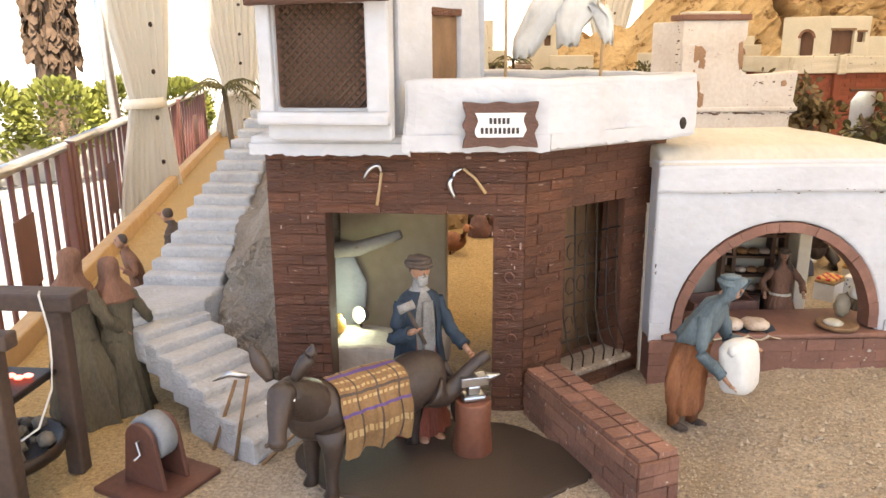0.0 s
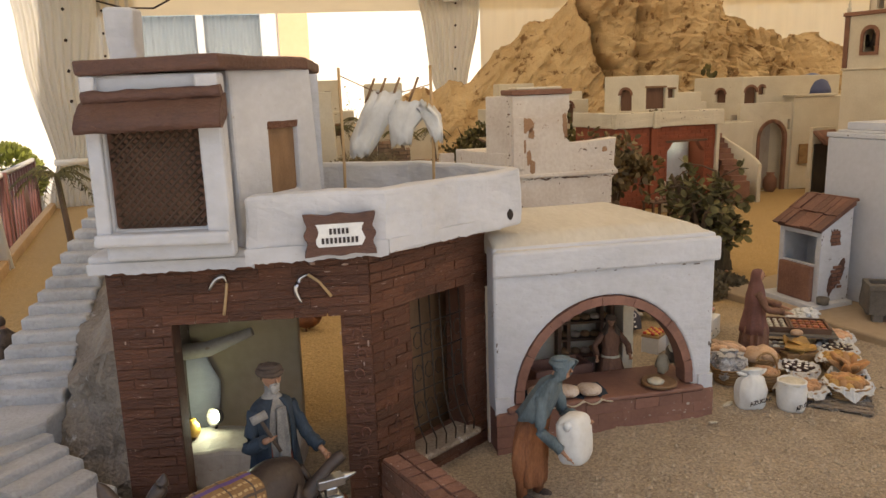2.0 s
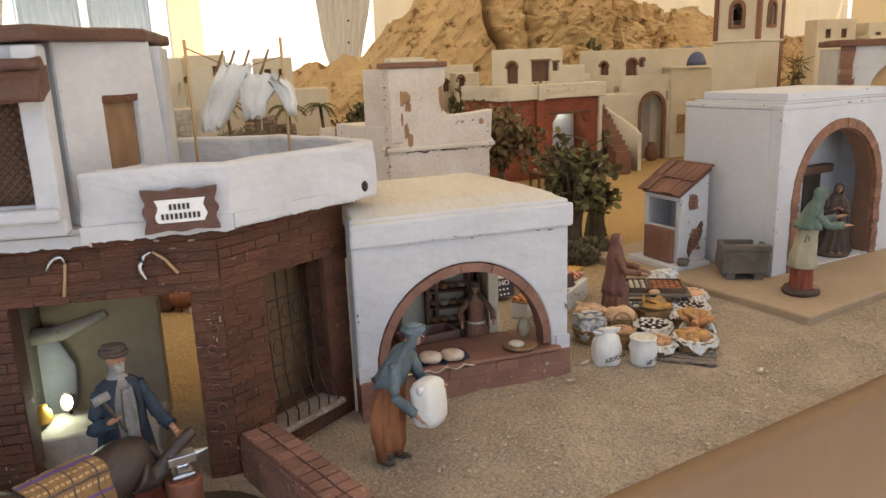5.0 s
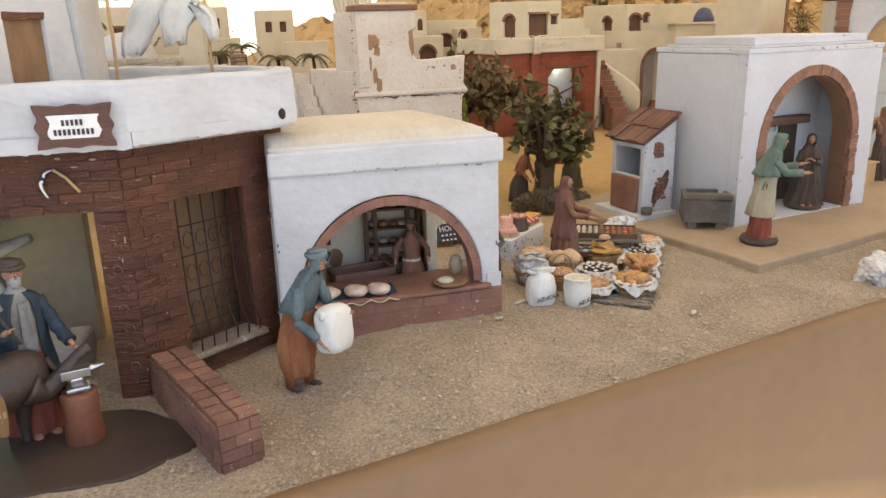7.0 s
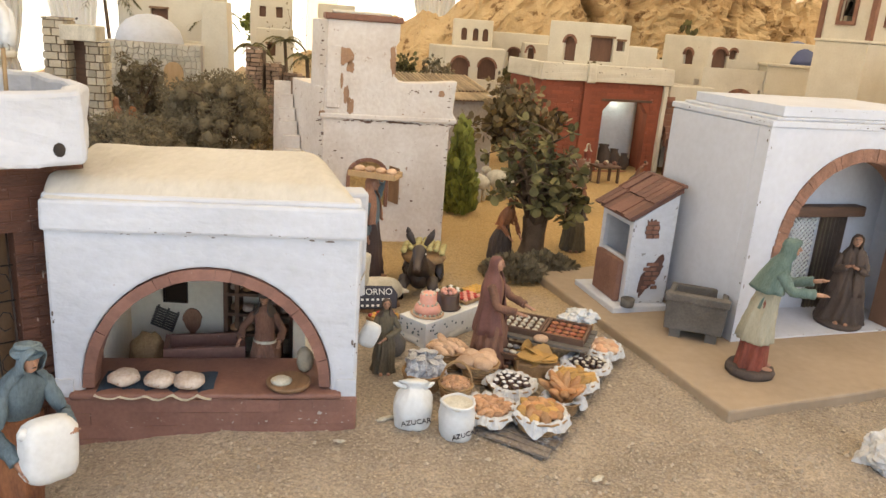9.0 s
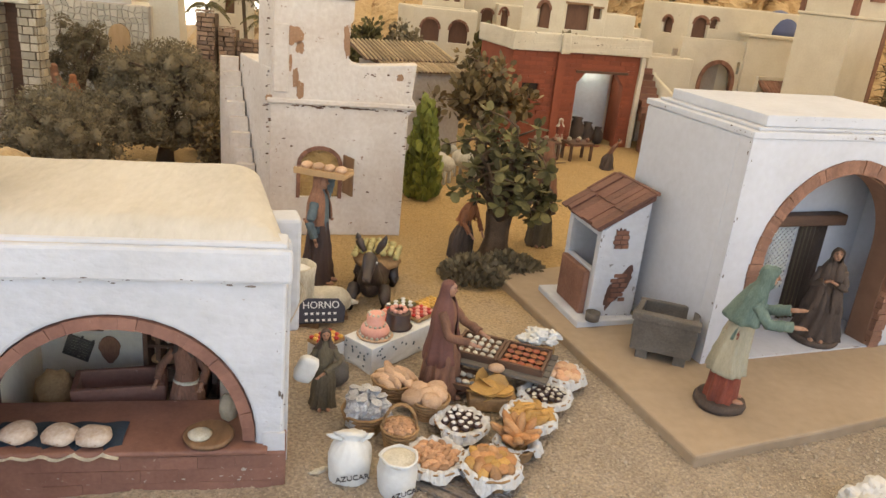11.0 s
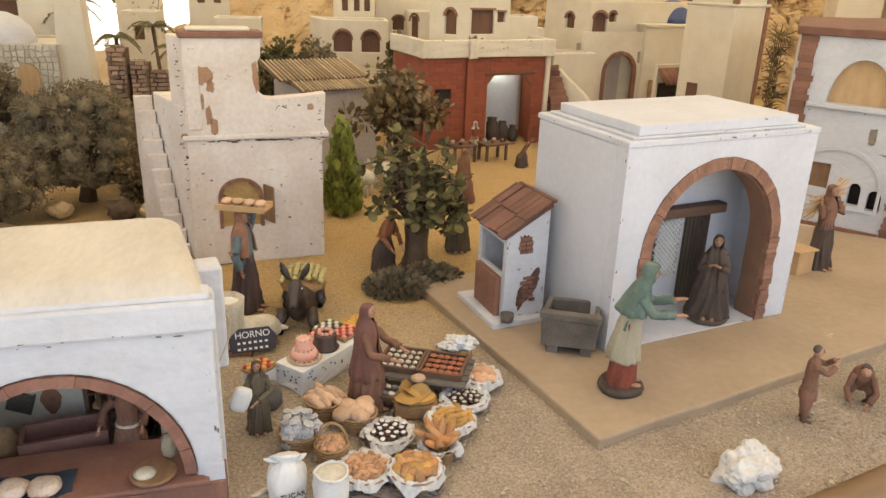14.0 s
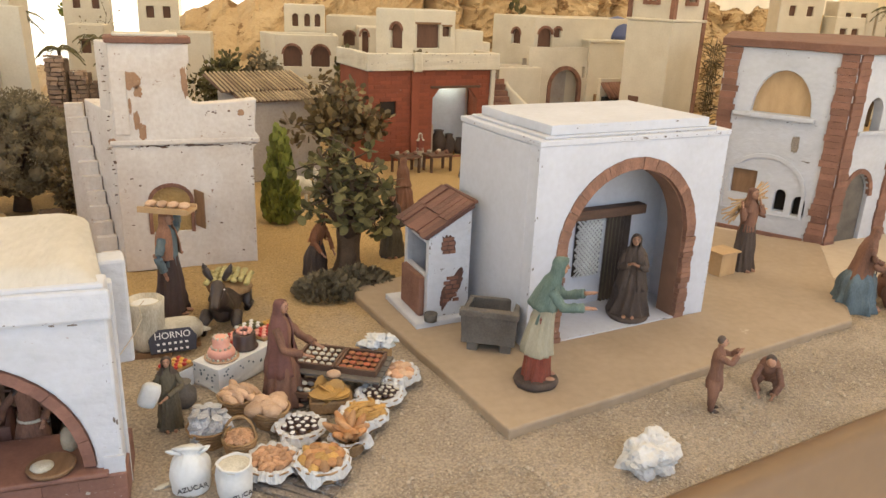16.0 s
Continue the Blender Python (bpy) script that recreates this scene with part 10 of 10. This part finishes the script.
def palm(x, y, z, h, r, seed):
    th = thing("model_palm", "small model palm with drooping dark fronds", "palm", x, y, z, group="model palms")
    rnd = random.Random(seed)
    bm = bmesh.new()
    tube(bm, [(0, 0, -0.05), (0.04 * h, 0, h * 0.5), (0.0, 0.02, h)], [0.09, 0.06, 0.05], 8)
    part("trunk", bm, BARK, th)
    for i in range(11):
        a = 2 * math.pi * i / 11 + rnd.uniform(-0.2, 0.2)
        e = rnd.uniform(-0.2, 0.5)
        bm = bmesh.new()
        pts = [Vector((math.cos(a) * r * t, math.sin(a) * r * t, h + r * (e * t + 0.5 * t - 1.0 * t * t))) for t in (0, 0.25, 0.5, 0.75, 1)]
        tube(bm, pts, [0.015, 0.013, 0.01, 0.008, 0.004], 4)
        s = Vector((-math.sin(a), math.cos(a), 0))
        for j in range(1, 14):
            t = j / 13
            k = t * 4
            p = pts[min(3, int(k))].lerp(pts[min(4, int(k) + 1)], k - int(k))
            for q in (-1, 1):
                tip = p + q * s * r * 0.3 * (1 - 0.6 * t) + Vector((math.cos(a) * 0.1 * r, math.sin(a) * 0.1 * r, -0.14 * r))
                w = Vector((math.cos(a), math.sin(a), 0)) * 0.025
                bm.faces.new([bm.verts.new(v) for v in (p - w, tip, p + w)])
        part("frond", bm, LEAF, th)


def stone_wall(bm, m, w, h, bw, bh, rnd, depth=0.12, skew=0.0):
    """Rough courses of single stones joined in one mesh."""
    r = 0
    z = 0.0
    while z < h:
        x = -bw * 0.5 * (r % 2)
        while x < w:
            a, b = max(0, x), min(w, x + bw * rnd.uniform(0.7, 1.3))
            x = b
            if b - a > 0.04:
                k = len(bm.verts)
                box(bm, a + 0.012, b - 0.012, -depth * rnd.uniform(0.4, 1.0), 0.02, z + 0.012, min(h, z + bh) - 0.012, None if skew else m, 0, 0.04)
                if skew:
                    bm.verts.ensure_lookup_table()
                    for v in bm.verts[k:]:
                        q = Vector((round(v.co.x * 14) * 1.7, 0, round(v.co.z * 14) * 1.3))
                        v.co += Vector((skew * noise.noise(q), 0, skew * noise.noise(q + Vector((0, 4.5, 0)))))
                        v.co = m @ v.co
        z += bh
        r += 1


def crazy_wall(bm, m, w, h, s, rnd, depth):
    """Irregular stones fitted together, joined in one mesh."""
    nx, nz = int(w / s), int(h / s)
    p = [[Vector((w * i / nx + (rnd.uniform(-0.36, 0.36) * s if 0 < i < nx else 0), 0, h * j / nz + (rnd.uniform(-0.34, 0.34) * s if 0 < j < nz else 0))) for j in range(nz + 1)] for i in range(nx + 1)]
    for i in range(nx):
        for j in range(nz):
            q = [p[i][j], p[i + 1][j], p[i + 1][j + 1], p[i][j + 1]]
            c = sum(q, Vector()) / 4
            y = -depth * rnd.uniform(0.5, 1.0)
            lo = [bm.verts.new(m @ (c + (v - c) * 0.94)) for v in q]
            hi = [bm.verts.new(m @ (c + (v - c) * 0.8 + Vector((0, y, 0)))) for v in q]
            bm.faces.new(hi)
            for k in range(4):
                bm.faces.new((lo[k], lo[(k + 1) % 4], hi[(k + 1) % 4], hi[k]))


def left_village():
    rnd = random.Random(31)
    th = thing("domed_stone_house", "pale rubble-stone house with a white dome", "house")
    m, w = frame_at((-7.85, 14.0), (-5.35, 14.0))
    bm = bmesh.new()
    panel(bm, rect(0, w, 0, 2.76), [arch(1.8, 0.55, 1.55, 2.05, 2.35, 8)], 0.15, m)
    part("core_wall", bm, GREYW, th)
    bm = bmesh.new()
    crazy_wall(bm, m, w, 2.76, 0.14, rnd, 0.045)
    part("rubble", bm, STONEW, th, "courses of pale rubble", kind="stuff")
    bm = bmesh.new()
    panel(bm, arch(1.8, 0.5, 1.55, 2.05, 2.31, 8), [], 0.06, m, y0=-0.1)
    part("shutter", bm, PALEWOOD, th)
    bm = boxes((-7.85, -7.7, 14.15, 16.5, 0, 2.76), (-5.5, -5.35, 14.15, 16.5, 0, 2.76), (-7.7, -5.5, 16.3, 16.5, 0, 2.76), (-7.7, -5.5, 14.15, 16.3, 2.6, 2.7))
    part("wall", bm, CREAM, th)
    bm = bmesh.new()
    lathe(bm, [(0.9, 2.6), (0.89, 2.78), (0.79, 3.06), (0.58, 3.28), (0.3, 3.42), (0.02, 3.46)], 26, cx=-7.05, cy=15.1)
    part("dome", bm, WHITE, th, smooth=True)
    th = thing("cream_buttress", "tapering cream pylon beside the domed house", "tower", -5.1, 14.6)
    bm = bmesh.new()
    box(bm, -0.45, 0.5, -0.4, 0.4, 0, 3.9, None, 0, 0.35)
    part("body", bm, CREAM, th, bevel=0.02)
    cube_house(-8.6, 17.0, 2.8, 1.6, 4.2, 0, CREAM, [(1.2, 0.5, 3.2, 3.6, 3.6)])
    cube_house(-5.3, 20.5, 1.1, 1.0, 3.2, 0, CREAM, [(0.5, 0.3, 2.3, 2.7, 2.7)])
    cube_house(-2.6, 21.5, 1.6, 1.0, 3.0, 0, CREAM)
    # ruined gateway of rubble pillars and beams
    th = thing("ruined_gateway", "ruined rubble gateway with a wooden lintel", "gateway")
    for x0, x1 in ((-7.93, -7.45), (-7.03, -6.67)):
        bm = bmesh.new()
        for k in range(4):
            mm = T(((x0 + x1) / 2, 11.2, 0)) @ Matrix.Rotation(k * math.pi / 2, 4, "Z") @ T((-(x1 - x0) / 2, -(x1 - x0) / 2, 0))
            stone_wall(bm, mm, x1 - x0, 3.3 if x0 < -7.5 else 2.82, 0.25, 0.17, rnd, 0.05)
        part("pillar", bm, STONEP, th, kind="stuff")
        bm = boxes((x0 + 0.01, x1 - 0.01, 11.2 - (x1 - x0) / 2 + 0.01, 11.2 + (x1 - x0) / 2 - 0.01, 0, 3.29 if x0 < -7.5 else 2.81))
        part("core", bm, BARK, th)
    bm = boxes((-7.56, -6.76, 10.9, 11.45, 2.82, 3.16))
    part("lintel", bm, PALECL, th, bevel=0.03)
    bm = boxes((-7.45, -7.03, 11.3, 11.36, 0, 2.8))
    part("door", bm, WOOD, th)
    # stacked red stone ruin
    th = thing("red_stone_ruin", "crumbling ruin of stacked reddish stones", "ruin")
    for x0, x1, y, h in ((-3.96, -3.54, 13.0, 2.9), (-3.5, -3.1, 13.2, 2.55), (-3.1, -2.6, 13.35, 2.3), (-2.6, -1.7, 13.4, 1.95)):
        bm = bmesh.new()
        mm, w = frame_at((x0, y), (x1, y))
        stone_wall(bm, mm, w, h, 0.22, 0.105, rnd, 0.16)
        uneven(bm, 0.045, 4.5, 0, x0)
        part("stone_course", bm, RUINST, th, kind="stuff")
        bm = bmesh.new()
        box(bm, x0, x1, y + 0.01, y + 0.4, 0, h - 0.1)
        part("core", bm, BARK, th)
    for i, (x, y, s) in enumerate(((-4.6, 12.2, 0.3), (-3.0, 12.4, 0.35), (-2.2, 11.5, 0.28), (-5.9, 12.4, 0.3), (-4.2, 9.2, 0.2), (-2.4, 9.0, 0.22))):
        bm = bmesh.new()
        ball(bm, (0, 0, s * 0.4), (s * 1.3, s, s * 0.8), 0, 3, 0.4, 1.8, seed=i * 3.0)
        ob = tagged(part("field_rock", bm, ROCK), "rough ochre rock on the sand", "rock", "field rocks")
        ob.matrix_basis = pose(x * U, y * U, 0, 0, 0, i * 50)
    # cane-roofed shed
    th = thing("cane_shed", "grey plastered shed with a sloping slatted cane roof", "shed")
    mf, wf = frame_at((0.55, 12.2), (2.35, 12.95))
    bm = bmesh.new()
    box(bm, 0, wf, 0, 0.12, 0, 1.98, mf)
    part("front_wall", bm, GREYW, th, bevel=0.02)
    bm = bmesh.new()
    box(bm, wf - 0.12, wf, 0.12, 2.0, 0, 2.1, mf)
    part("side_wall", bm, GREYW, th)
    bm = bmesh.new()
    box(bm, 0, 0.12, 0.12, 2.0, 0, 2.0, mf)
    part("side_wall", bm, GREYW, th)
    for y0, y1, z0, z1, e in ((-0.16, 0.75, 1.98, 2.12, 0.0), (0.6, 2.1, 2.14, 2.42, -0.25)):
        bm = bmesh.new()
        vs = [bm.verts.new(mf @ Vector(p)) for p in ((-0.1 + e, y0, z0), (wf + 0.1, y0, z0 + 0.02), (wf + 0.1, y1, z1 + 0.02), (-0.1 + e, y1, z1))]
        bm.faces.new(vs)
        rf = part("roof", bm, WOOD, th)
        rf.modifiers.new("thick", "SOLIDIFY").thickness = 0.004
        n = 22
        for i in range(n):
            px = -0.1 + e + (wf + 0.2 - e) * (i + 0.5) / n
            bm = bmesh.new()
            tube(bm, [mf @ Vector((px, y0 - 0.04, z0 + 0.03)), mf @ Vector((px + 0.05, y1 + 0.03, z1 + 0.03))], 0.026, 6)
            part("cane", bm, PALECANE, rf)
    # curved outside stair of the white house next to the inn
    th = thing("curved_stair", "small curved cream stair with red treads", "stairs")
    for i in range(14):
        t = i / 13
        bm = bmesh.new()
        y, z = 14.5 + 2.8 * t, 0.75 + 2.05 * t
        box(bm, 7.62 - 0.05 * t, 8.16 - 0.06 * t, y, y + 0.24, z - 0.4 if i > 2 else -0.05, z)
        uneven(bm, 0.04, 3, 2, i)
        part("step", bm, TERRA, th)
    bm = bmesh.new()
    pts = flow([(8.68, 14.9, 1.22), (8.6, 15.2, 1.45), (8.36, 15.7, 1.74), (8.2, 16.3, 1.97), (8.22, 16.8, 2.15), (8.36, 17.05, 2.38), (8.6, 17.12, 2.5), (9.09, 17.14, 2.52)], 4)
    rings = []
    for i, p in enumerate(pts):
        q = pts[min(i + 1, len(pts) - 1)]
        o = pts[max(i - 1, 0)]
        d = Vector((q[0] - o[0], q[1] - o[1], 0)).normalized()
        nrm = Vector((-d.y, d.x, 0)) * 0.07
        b0 = Vector((p[0], p[1], 0))
        rings.append([bm.verts.new(b0 - nrm), bm.verts.new(b0 + nrm), bm.verts.new(b0 + nrm + Vector((0, 0, p[2]))), bm.verts.new(b0 - nrm + Vector((0, 0, p[2])))])
    skin_rings(bm, rings)
    part("balustrade", bm, CREAM, th, "curved cream balustrade")
    # arched gateway and small awning beside the stair
    th = thing("arched_gate", "cream wall with a brick-edged arched gateway", "gateway")
    mg, wg = frame_at((9.09, 17.15), (11.32, 17.6))
    bm = bmesh.new()
    panel(bm, rect(0, wg, 0, 3.09), [arch(1.38, 1.1, 0.003, 1.85, 2.42, 12), rect(2.02, 2.12, 2.12, 2.48)], 0.15, mg)
    uneven(bm, 0.015, 2)
    gw = part("wall", bm, CREAM, th, bevel=0.02)
    arch_bricks(gw, mg, 1.38, 1.04, 1.85, 2.39, 0.12, 0.1, 13, TERRA, 0.04)
    for x0 in (0.74, 1.9):
        bm = bmesh.new()
        box(bm, x0, x0 + 0.12, -0.04, 0.1, 0.0, 1.85, mg)
        part("jamb", bm, TERRA, gw)
    bm = bmesh.new()
    box(bm, 0.05, wg, 0.5, 0.55, 0, 2.7, mg)
    part("inner_wall", bm, GREYW, th)
    bm = bmesh.new()
    lathe(bm, [(0.1, 0), (0.16, 0.12), (0.15, 0.3), (0.08, 0.4), (0.1, 0.45)], 12, m=mg @ T((1.2, -0.25, 0)) @ Matrix.Scale(1.5, 4))
    ob = tagged(part("clay_jar", bm, TERRA, smooth=True), "reddish clay jar before the arched gateway", "jar")
    th = thing("tiled_awning", "small pink-tiled awning over a dark doorway", "awning")
    mg, wg = frame_at((11.2, 15.95), (12.2, 16.3))
    # Dark slab drawn as the shade in the doorway.
    bm = bmesh.new()
    box(bm, 0.08, wg - 0.08, 0.1, 0.16, 0, 1.7, mg)
    part("doorway", bm, DARK, th)
    bm = bmesh.new()
    box(bm, 0, wg, 0.16, 0.3, 0, 2.25, mg)
    part("wall", bm, CREAM, th)
    for i in range(9):
        bm = bmesh.new()
        px = wg * (i + 0.5) / 9
        tube(bm, [mg @ Vector((px, -0.3, 1.72)), mg @ Vector((px, 0.16, 2.12))], 0.06, 6)
        part("tile", bm, TERRA, th)
    # market tables before the inn
    for x, y in ((4.6, 13.2), (5.5, 13.4)):
        th = thing("inn_table", "small dark wooden table with dishes before the inn", "table", x, y, 0, 20, group="inn tables")
        bm = boxes((-0.35, 0.35, -0.25, 0.25, 0.42, 0.47))
        part("top", bm, WOOD, th)
        for a, b in ((-0.3, -0.2), (0.3, -0.2), (-0.3, 0.2), (0.3, 0.2)):
            bm = boxes((a - 0.03, a + 0.03, b - 0.03, b + 0.03, 0, 0.42))
            part("leg", bm, WOOD, th)
        for k in range(4):
            bm = bmesh.new()
            ball(bm, (-0.22 + 0.15 * k, 0.08 * (-1) ** k, 0.53), (0.07, 0.07, 0.06), 0, 1)
            part("dish", bm, TERRA if k % 2 else STONEP, th)
    figurine("small dark figurine bending over the sand", 6.1, 12.6, 0, 60, 0.8, [DBROWN, BROWN, DBROWN, SKIN, DBROWN], lean=0.6, hem=0.26)
    figurine("small seated figurine by the inn tables", 5.1, 13.9, 0, 10, 0.95, [STONEP, RED, PALECL, SKIN, DBROWN], veil=0.2)
    # dry stalks by the tower and far right houses
    th = thing("dry_stalks", "bundle of dry reed stalks against the wall", "plant", 13.2, 13.2, 0)
    rnd = random.Random(14)
    bm = bmesh.new()
    for _ in range(260):
        z = rnd.uniform(0.3, 3.5)
        p, d = Vector((rnd.gauss(0, 0.1), rnd.gauss(0, 0.1), z)), Vector((rnd.gauss(0, 0.7), rnd.gauss(0, 0.5), rnd.uniform(-0.2, 1))).normalized()
        tube(bm, [p, p + d * 0.16, p + d * 0.32 + Vector((0, 0, -0.06))], [0.012, 0.016, 0.003], 4)
    for k in range(5):
        tube(bm, [(0.05 * k - 0.1, 0, -0.02), (0.06 * k - 0.12, 0.05, 3.5)], 0.015, 5)
    part("dry_leaf", bm, LEAFR, th, kind="stuff")
    # houses on the mountain shoulder
    for i, (x, y, z, w, h) in enumerate(((24.0, 22.5, 0, 1.6, 4.9), (26.2, 22.8, 0, 1.8, 4.7), (21.5, 22.8, 0, 1.8, 5.1), (23.3, 21.6, 0, 1.2, 4.3), (28.5, 22.4, 0, 1.8, 4.9), (-3.6, 23.2, 0, 1.4, 4.2), (-6.4, 24.5, 0, 1.6, 4.4))):
        cube_house(x, y, w, 1.2, h, -12 if x > 0 else 8, CREAM, [(w * 0.3, 0.25, h - 0.85, h - 0.45, h - 0.45), (w * 0.7, 0.25, h - 0.85, h - 0.45, h - 0.45)], z=z, ring=None)


def plants():
    fig_tree()
    tree("dry russet model tree behind the market", 2.75, 11.4, 2.75, 0.9, LEAFR, 1300, 0.19, 0.12, 2, 7, clumps=40, twigs=6)
    tree("dense dark model olive tree with a broad crown", -3.95, 10.2, 2.5, 1.2, LEAFD, 30000, 0.048, 0.14, 3, 7, low=0.25, clumps=120, dome=True)
    tree("dark low model tree beside the rubble gate", -5.35, 8.9, 1.5, 1.2, LEAFD, 25000, 0.048, 0.13, 4, 6, low=0.2, clumps=120, dome=True)
    tree("dark model tree before the domed house", -6.6, 12.9, 2.4, 0.72, LEAFD, 14000, 0.048, 0.1, 5, 5, low=0.4, clumps=70, dome=True)
    tree("small green model tree on the hillside", -0.3, 16.4, 2.9, 0.9, LEAF, 2200, 0.14, 0.1, 6, 5, clumps=40)
    tree("small green model tree near the houses", 0.9, 16.6, 2.8, 0.8, LEAFD, 2000, 0.14, 0.1, 7, 5, clumps=40)
    tree("bare-branched model tree by the terrace", -4.6, 21.5, 3.9, 0.8, LEAFD, 60, 0.1, 0.06, 8, 7, clumps=10)
    tree("bright green model tree at the tent opening", -7.9, 33.0, 3.9, 0.8, LEAFB, 1500, 0.2, 0.1, 9, 5, low=0.6, clumps=30)
    tree("low dark bush-like model tree behind the bakery", -2.6, 9.6, 1.2, 0.55, LEAFR, 2600, 0.085, 0.09, 21, 5, low=0.15, clumps=50, dome=True)
    for i, (x, y, s_) in enumerate(((-2.3, 10.3, 0.34), (-2.75, 11.2, 0.4), (-1.95, 11.6, 0.38), (-3.0, 9.0, 0.22), (-1.9, 9.7, 0.24), (-3.4, 11.6, 0.3), (-5.3, 6.6, 0.45), (-4.75, 7.1, 0.4), (-5.8, 7.2, 0.5))):
        bm = bmesh.new()
        ball(bm, (0, 0, s_ * 0.5), (s_ * 1.2, s_, s_), 0, 3, 0.5, 1.9, seed=i * 2.3)
        ob = tagged(part("brown_rock", bm, BARK if i % 2 else ROCK), "dark crumbly rock below the stepped house", "rock", "brown rocks")
        ob.matrix_basis = pose(x * U, y * U, 0, 0, 0, i * 70)
    shrub("tall yellow-green conifer bush at the house corner", 1.36, 8.9, 0.3, 0.3, 1.9, LEAFB, 1500, 0.2, 10, "conifer_bush", up=1.6)
    shrub("low dark creeping shrub under the tree", 2.1, 4.85, 0.5, 0.42, 0.32, LEAFD, 1500, 0.1, 11)
    shrub("low dark creeping shrub beside the slab", 2.65, 5.15, 0.5, 0.3, 0.3, LEAFD, 1100, 0.1, 12)
    shrub("dark potted plant at the terrace corner", -8.3, 3.4, 0.6, 0.5, 1.1, LEAFD, 900, 0.2, 13)
    shrub("green bush on the mountain foot", 9.7, 21.2, 0.9, 0.7, 4.4, LEAF, 1500, 0.25, 14, up=1.2)
    shrub("green bush among the far houses", 3.4, 18.6, 0.5, 0.4, 2.9, LEAF, 800, 0.2, 15)
    shrub("small climbing plant on the inn roof", 5.2, 15.0, 0.3, 0.2, 0.4, LEAFD, 300, 0.12, 16, z=2.62)
    for i, (x, y, z, h, r) in enumerate(((-9.2, 5.6, 0, 2.6, 0.75), (-5.9, 17.4, 0, 3.5, 0.8), (-4.6, 16.6, 0, 2.75, 0.65), (-2.75, 15.0, 0, 2.6, 0.6), (-1.7, 16.2, 0, 2.6, 0.6), (-4.0, 18.6, 0, 2.9, 0.7), (25.2, 21.0, 0, 4.6, 0.7), (-8.6, 16, 0, 4.0, 1.0))):
        palm(x, y, z, h, r, 40 + i)
    # pebbles on the street sand
    rnd = random.Random(77)
    bm = bmesh.new()
    verts, faces = [], []
    for _ in range(26000):
        x = rnd.uniform(-3.6, 10.5)
        lo = -5.4 + 0.3413 * (x + 8.13) + 0.05
        y = lo + abs(rnd.gauss(0, 1.6))
        if -2.75 < x < 0.1 and y > -0.1 or y > 6:
            continue
        s = rnd.uniform(0.005, 0.015) * (2.4 if rnd.random() < 0.05 else 1)
        c = Vector((x, y, gz(x, y) + s * 0.3))
        k = len(verts)
        q = rnd.uniform(0, 6.28)
        for dx, dy, dz in ((1, 0, 0), (0, 1, 0.1), (-1, 0.1, 0), (0.1, -1, 0), (0.2, 0.1, 0.8)):
            verts.append(tuple(U * (c + s * Vector((dx * math.cos(q) - dy * math.sin(q) * rnd.uniform(0.6, 1), dx * math.sin(q) + dy * math.cos(q), dz)))))
        faces += [(k, k + 1, k + 4), (k + 1, k + 2, k + 4), (k + 2, k + 3, k + 4), (k + 3, k, k + 4)]
    bm.free()
    me = bpy.data.meshes.new("pebbles")
    me.from_pydata(verts, [], faces)
    me.materials.append(GRAVEL)
    tagged(new("pebbles", me), "pale grit and small pebbles strewn on the sand", "gravel", kind="stuff")


left_village()
plants()
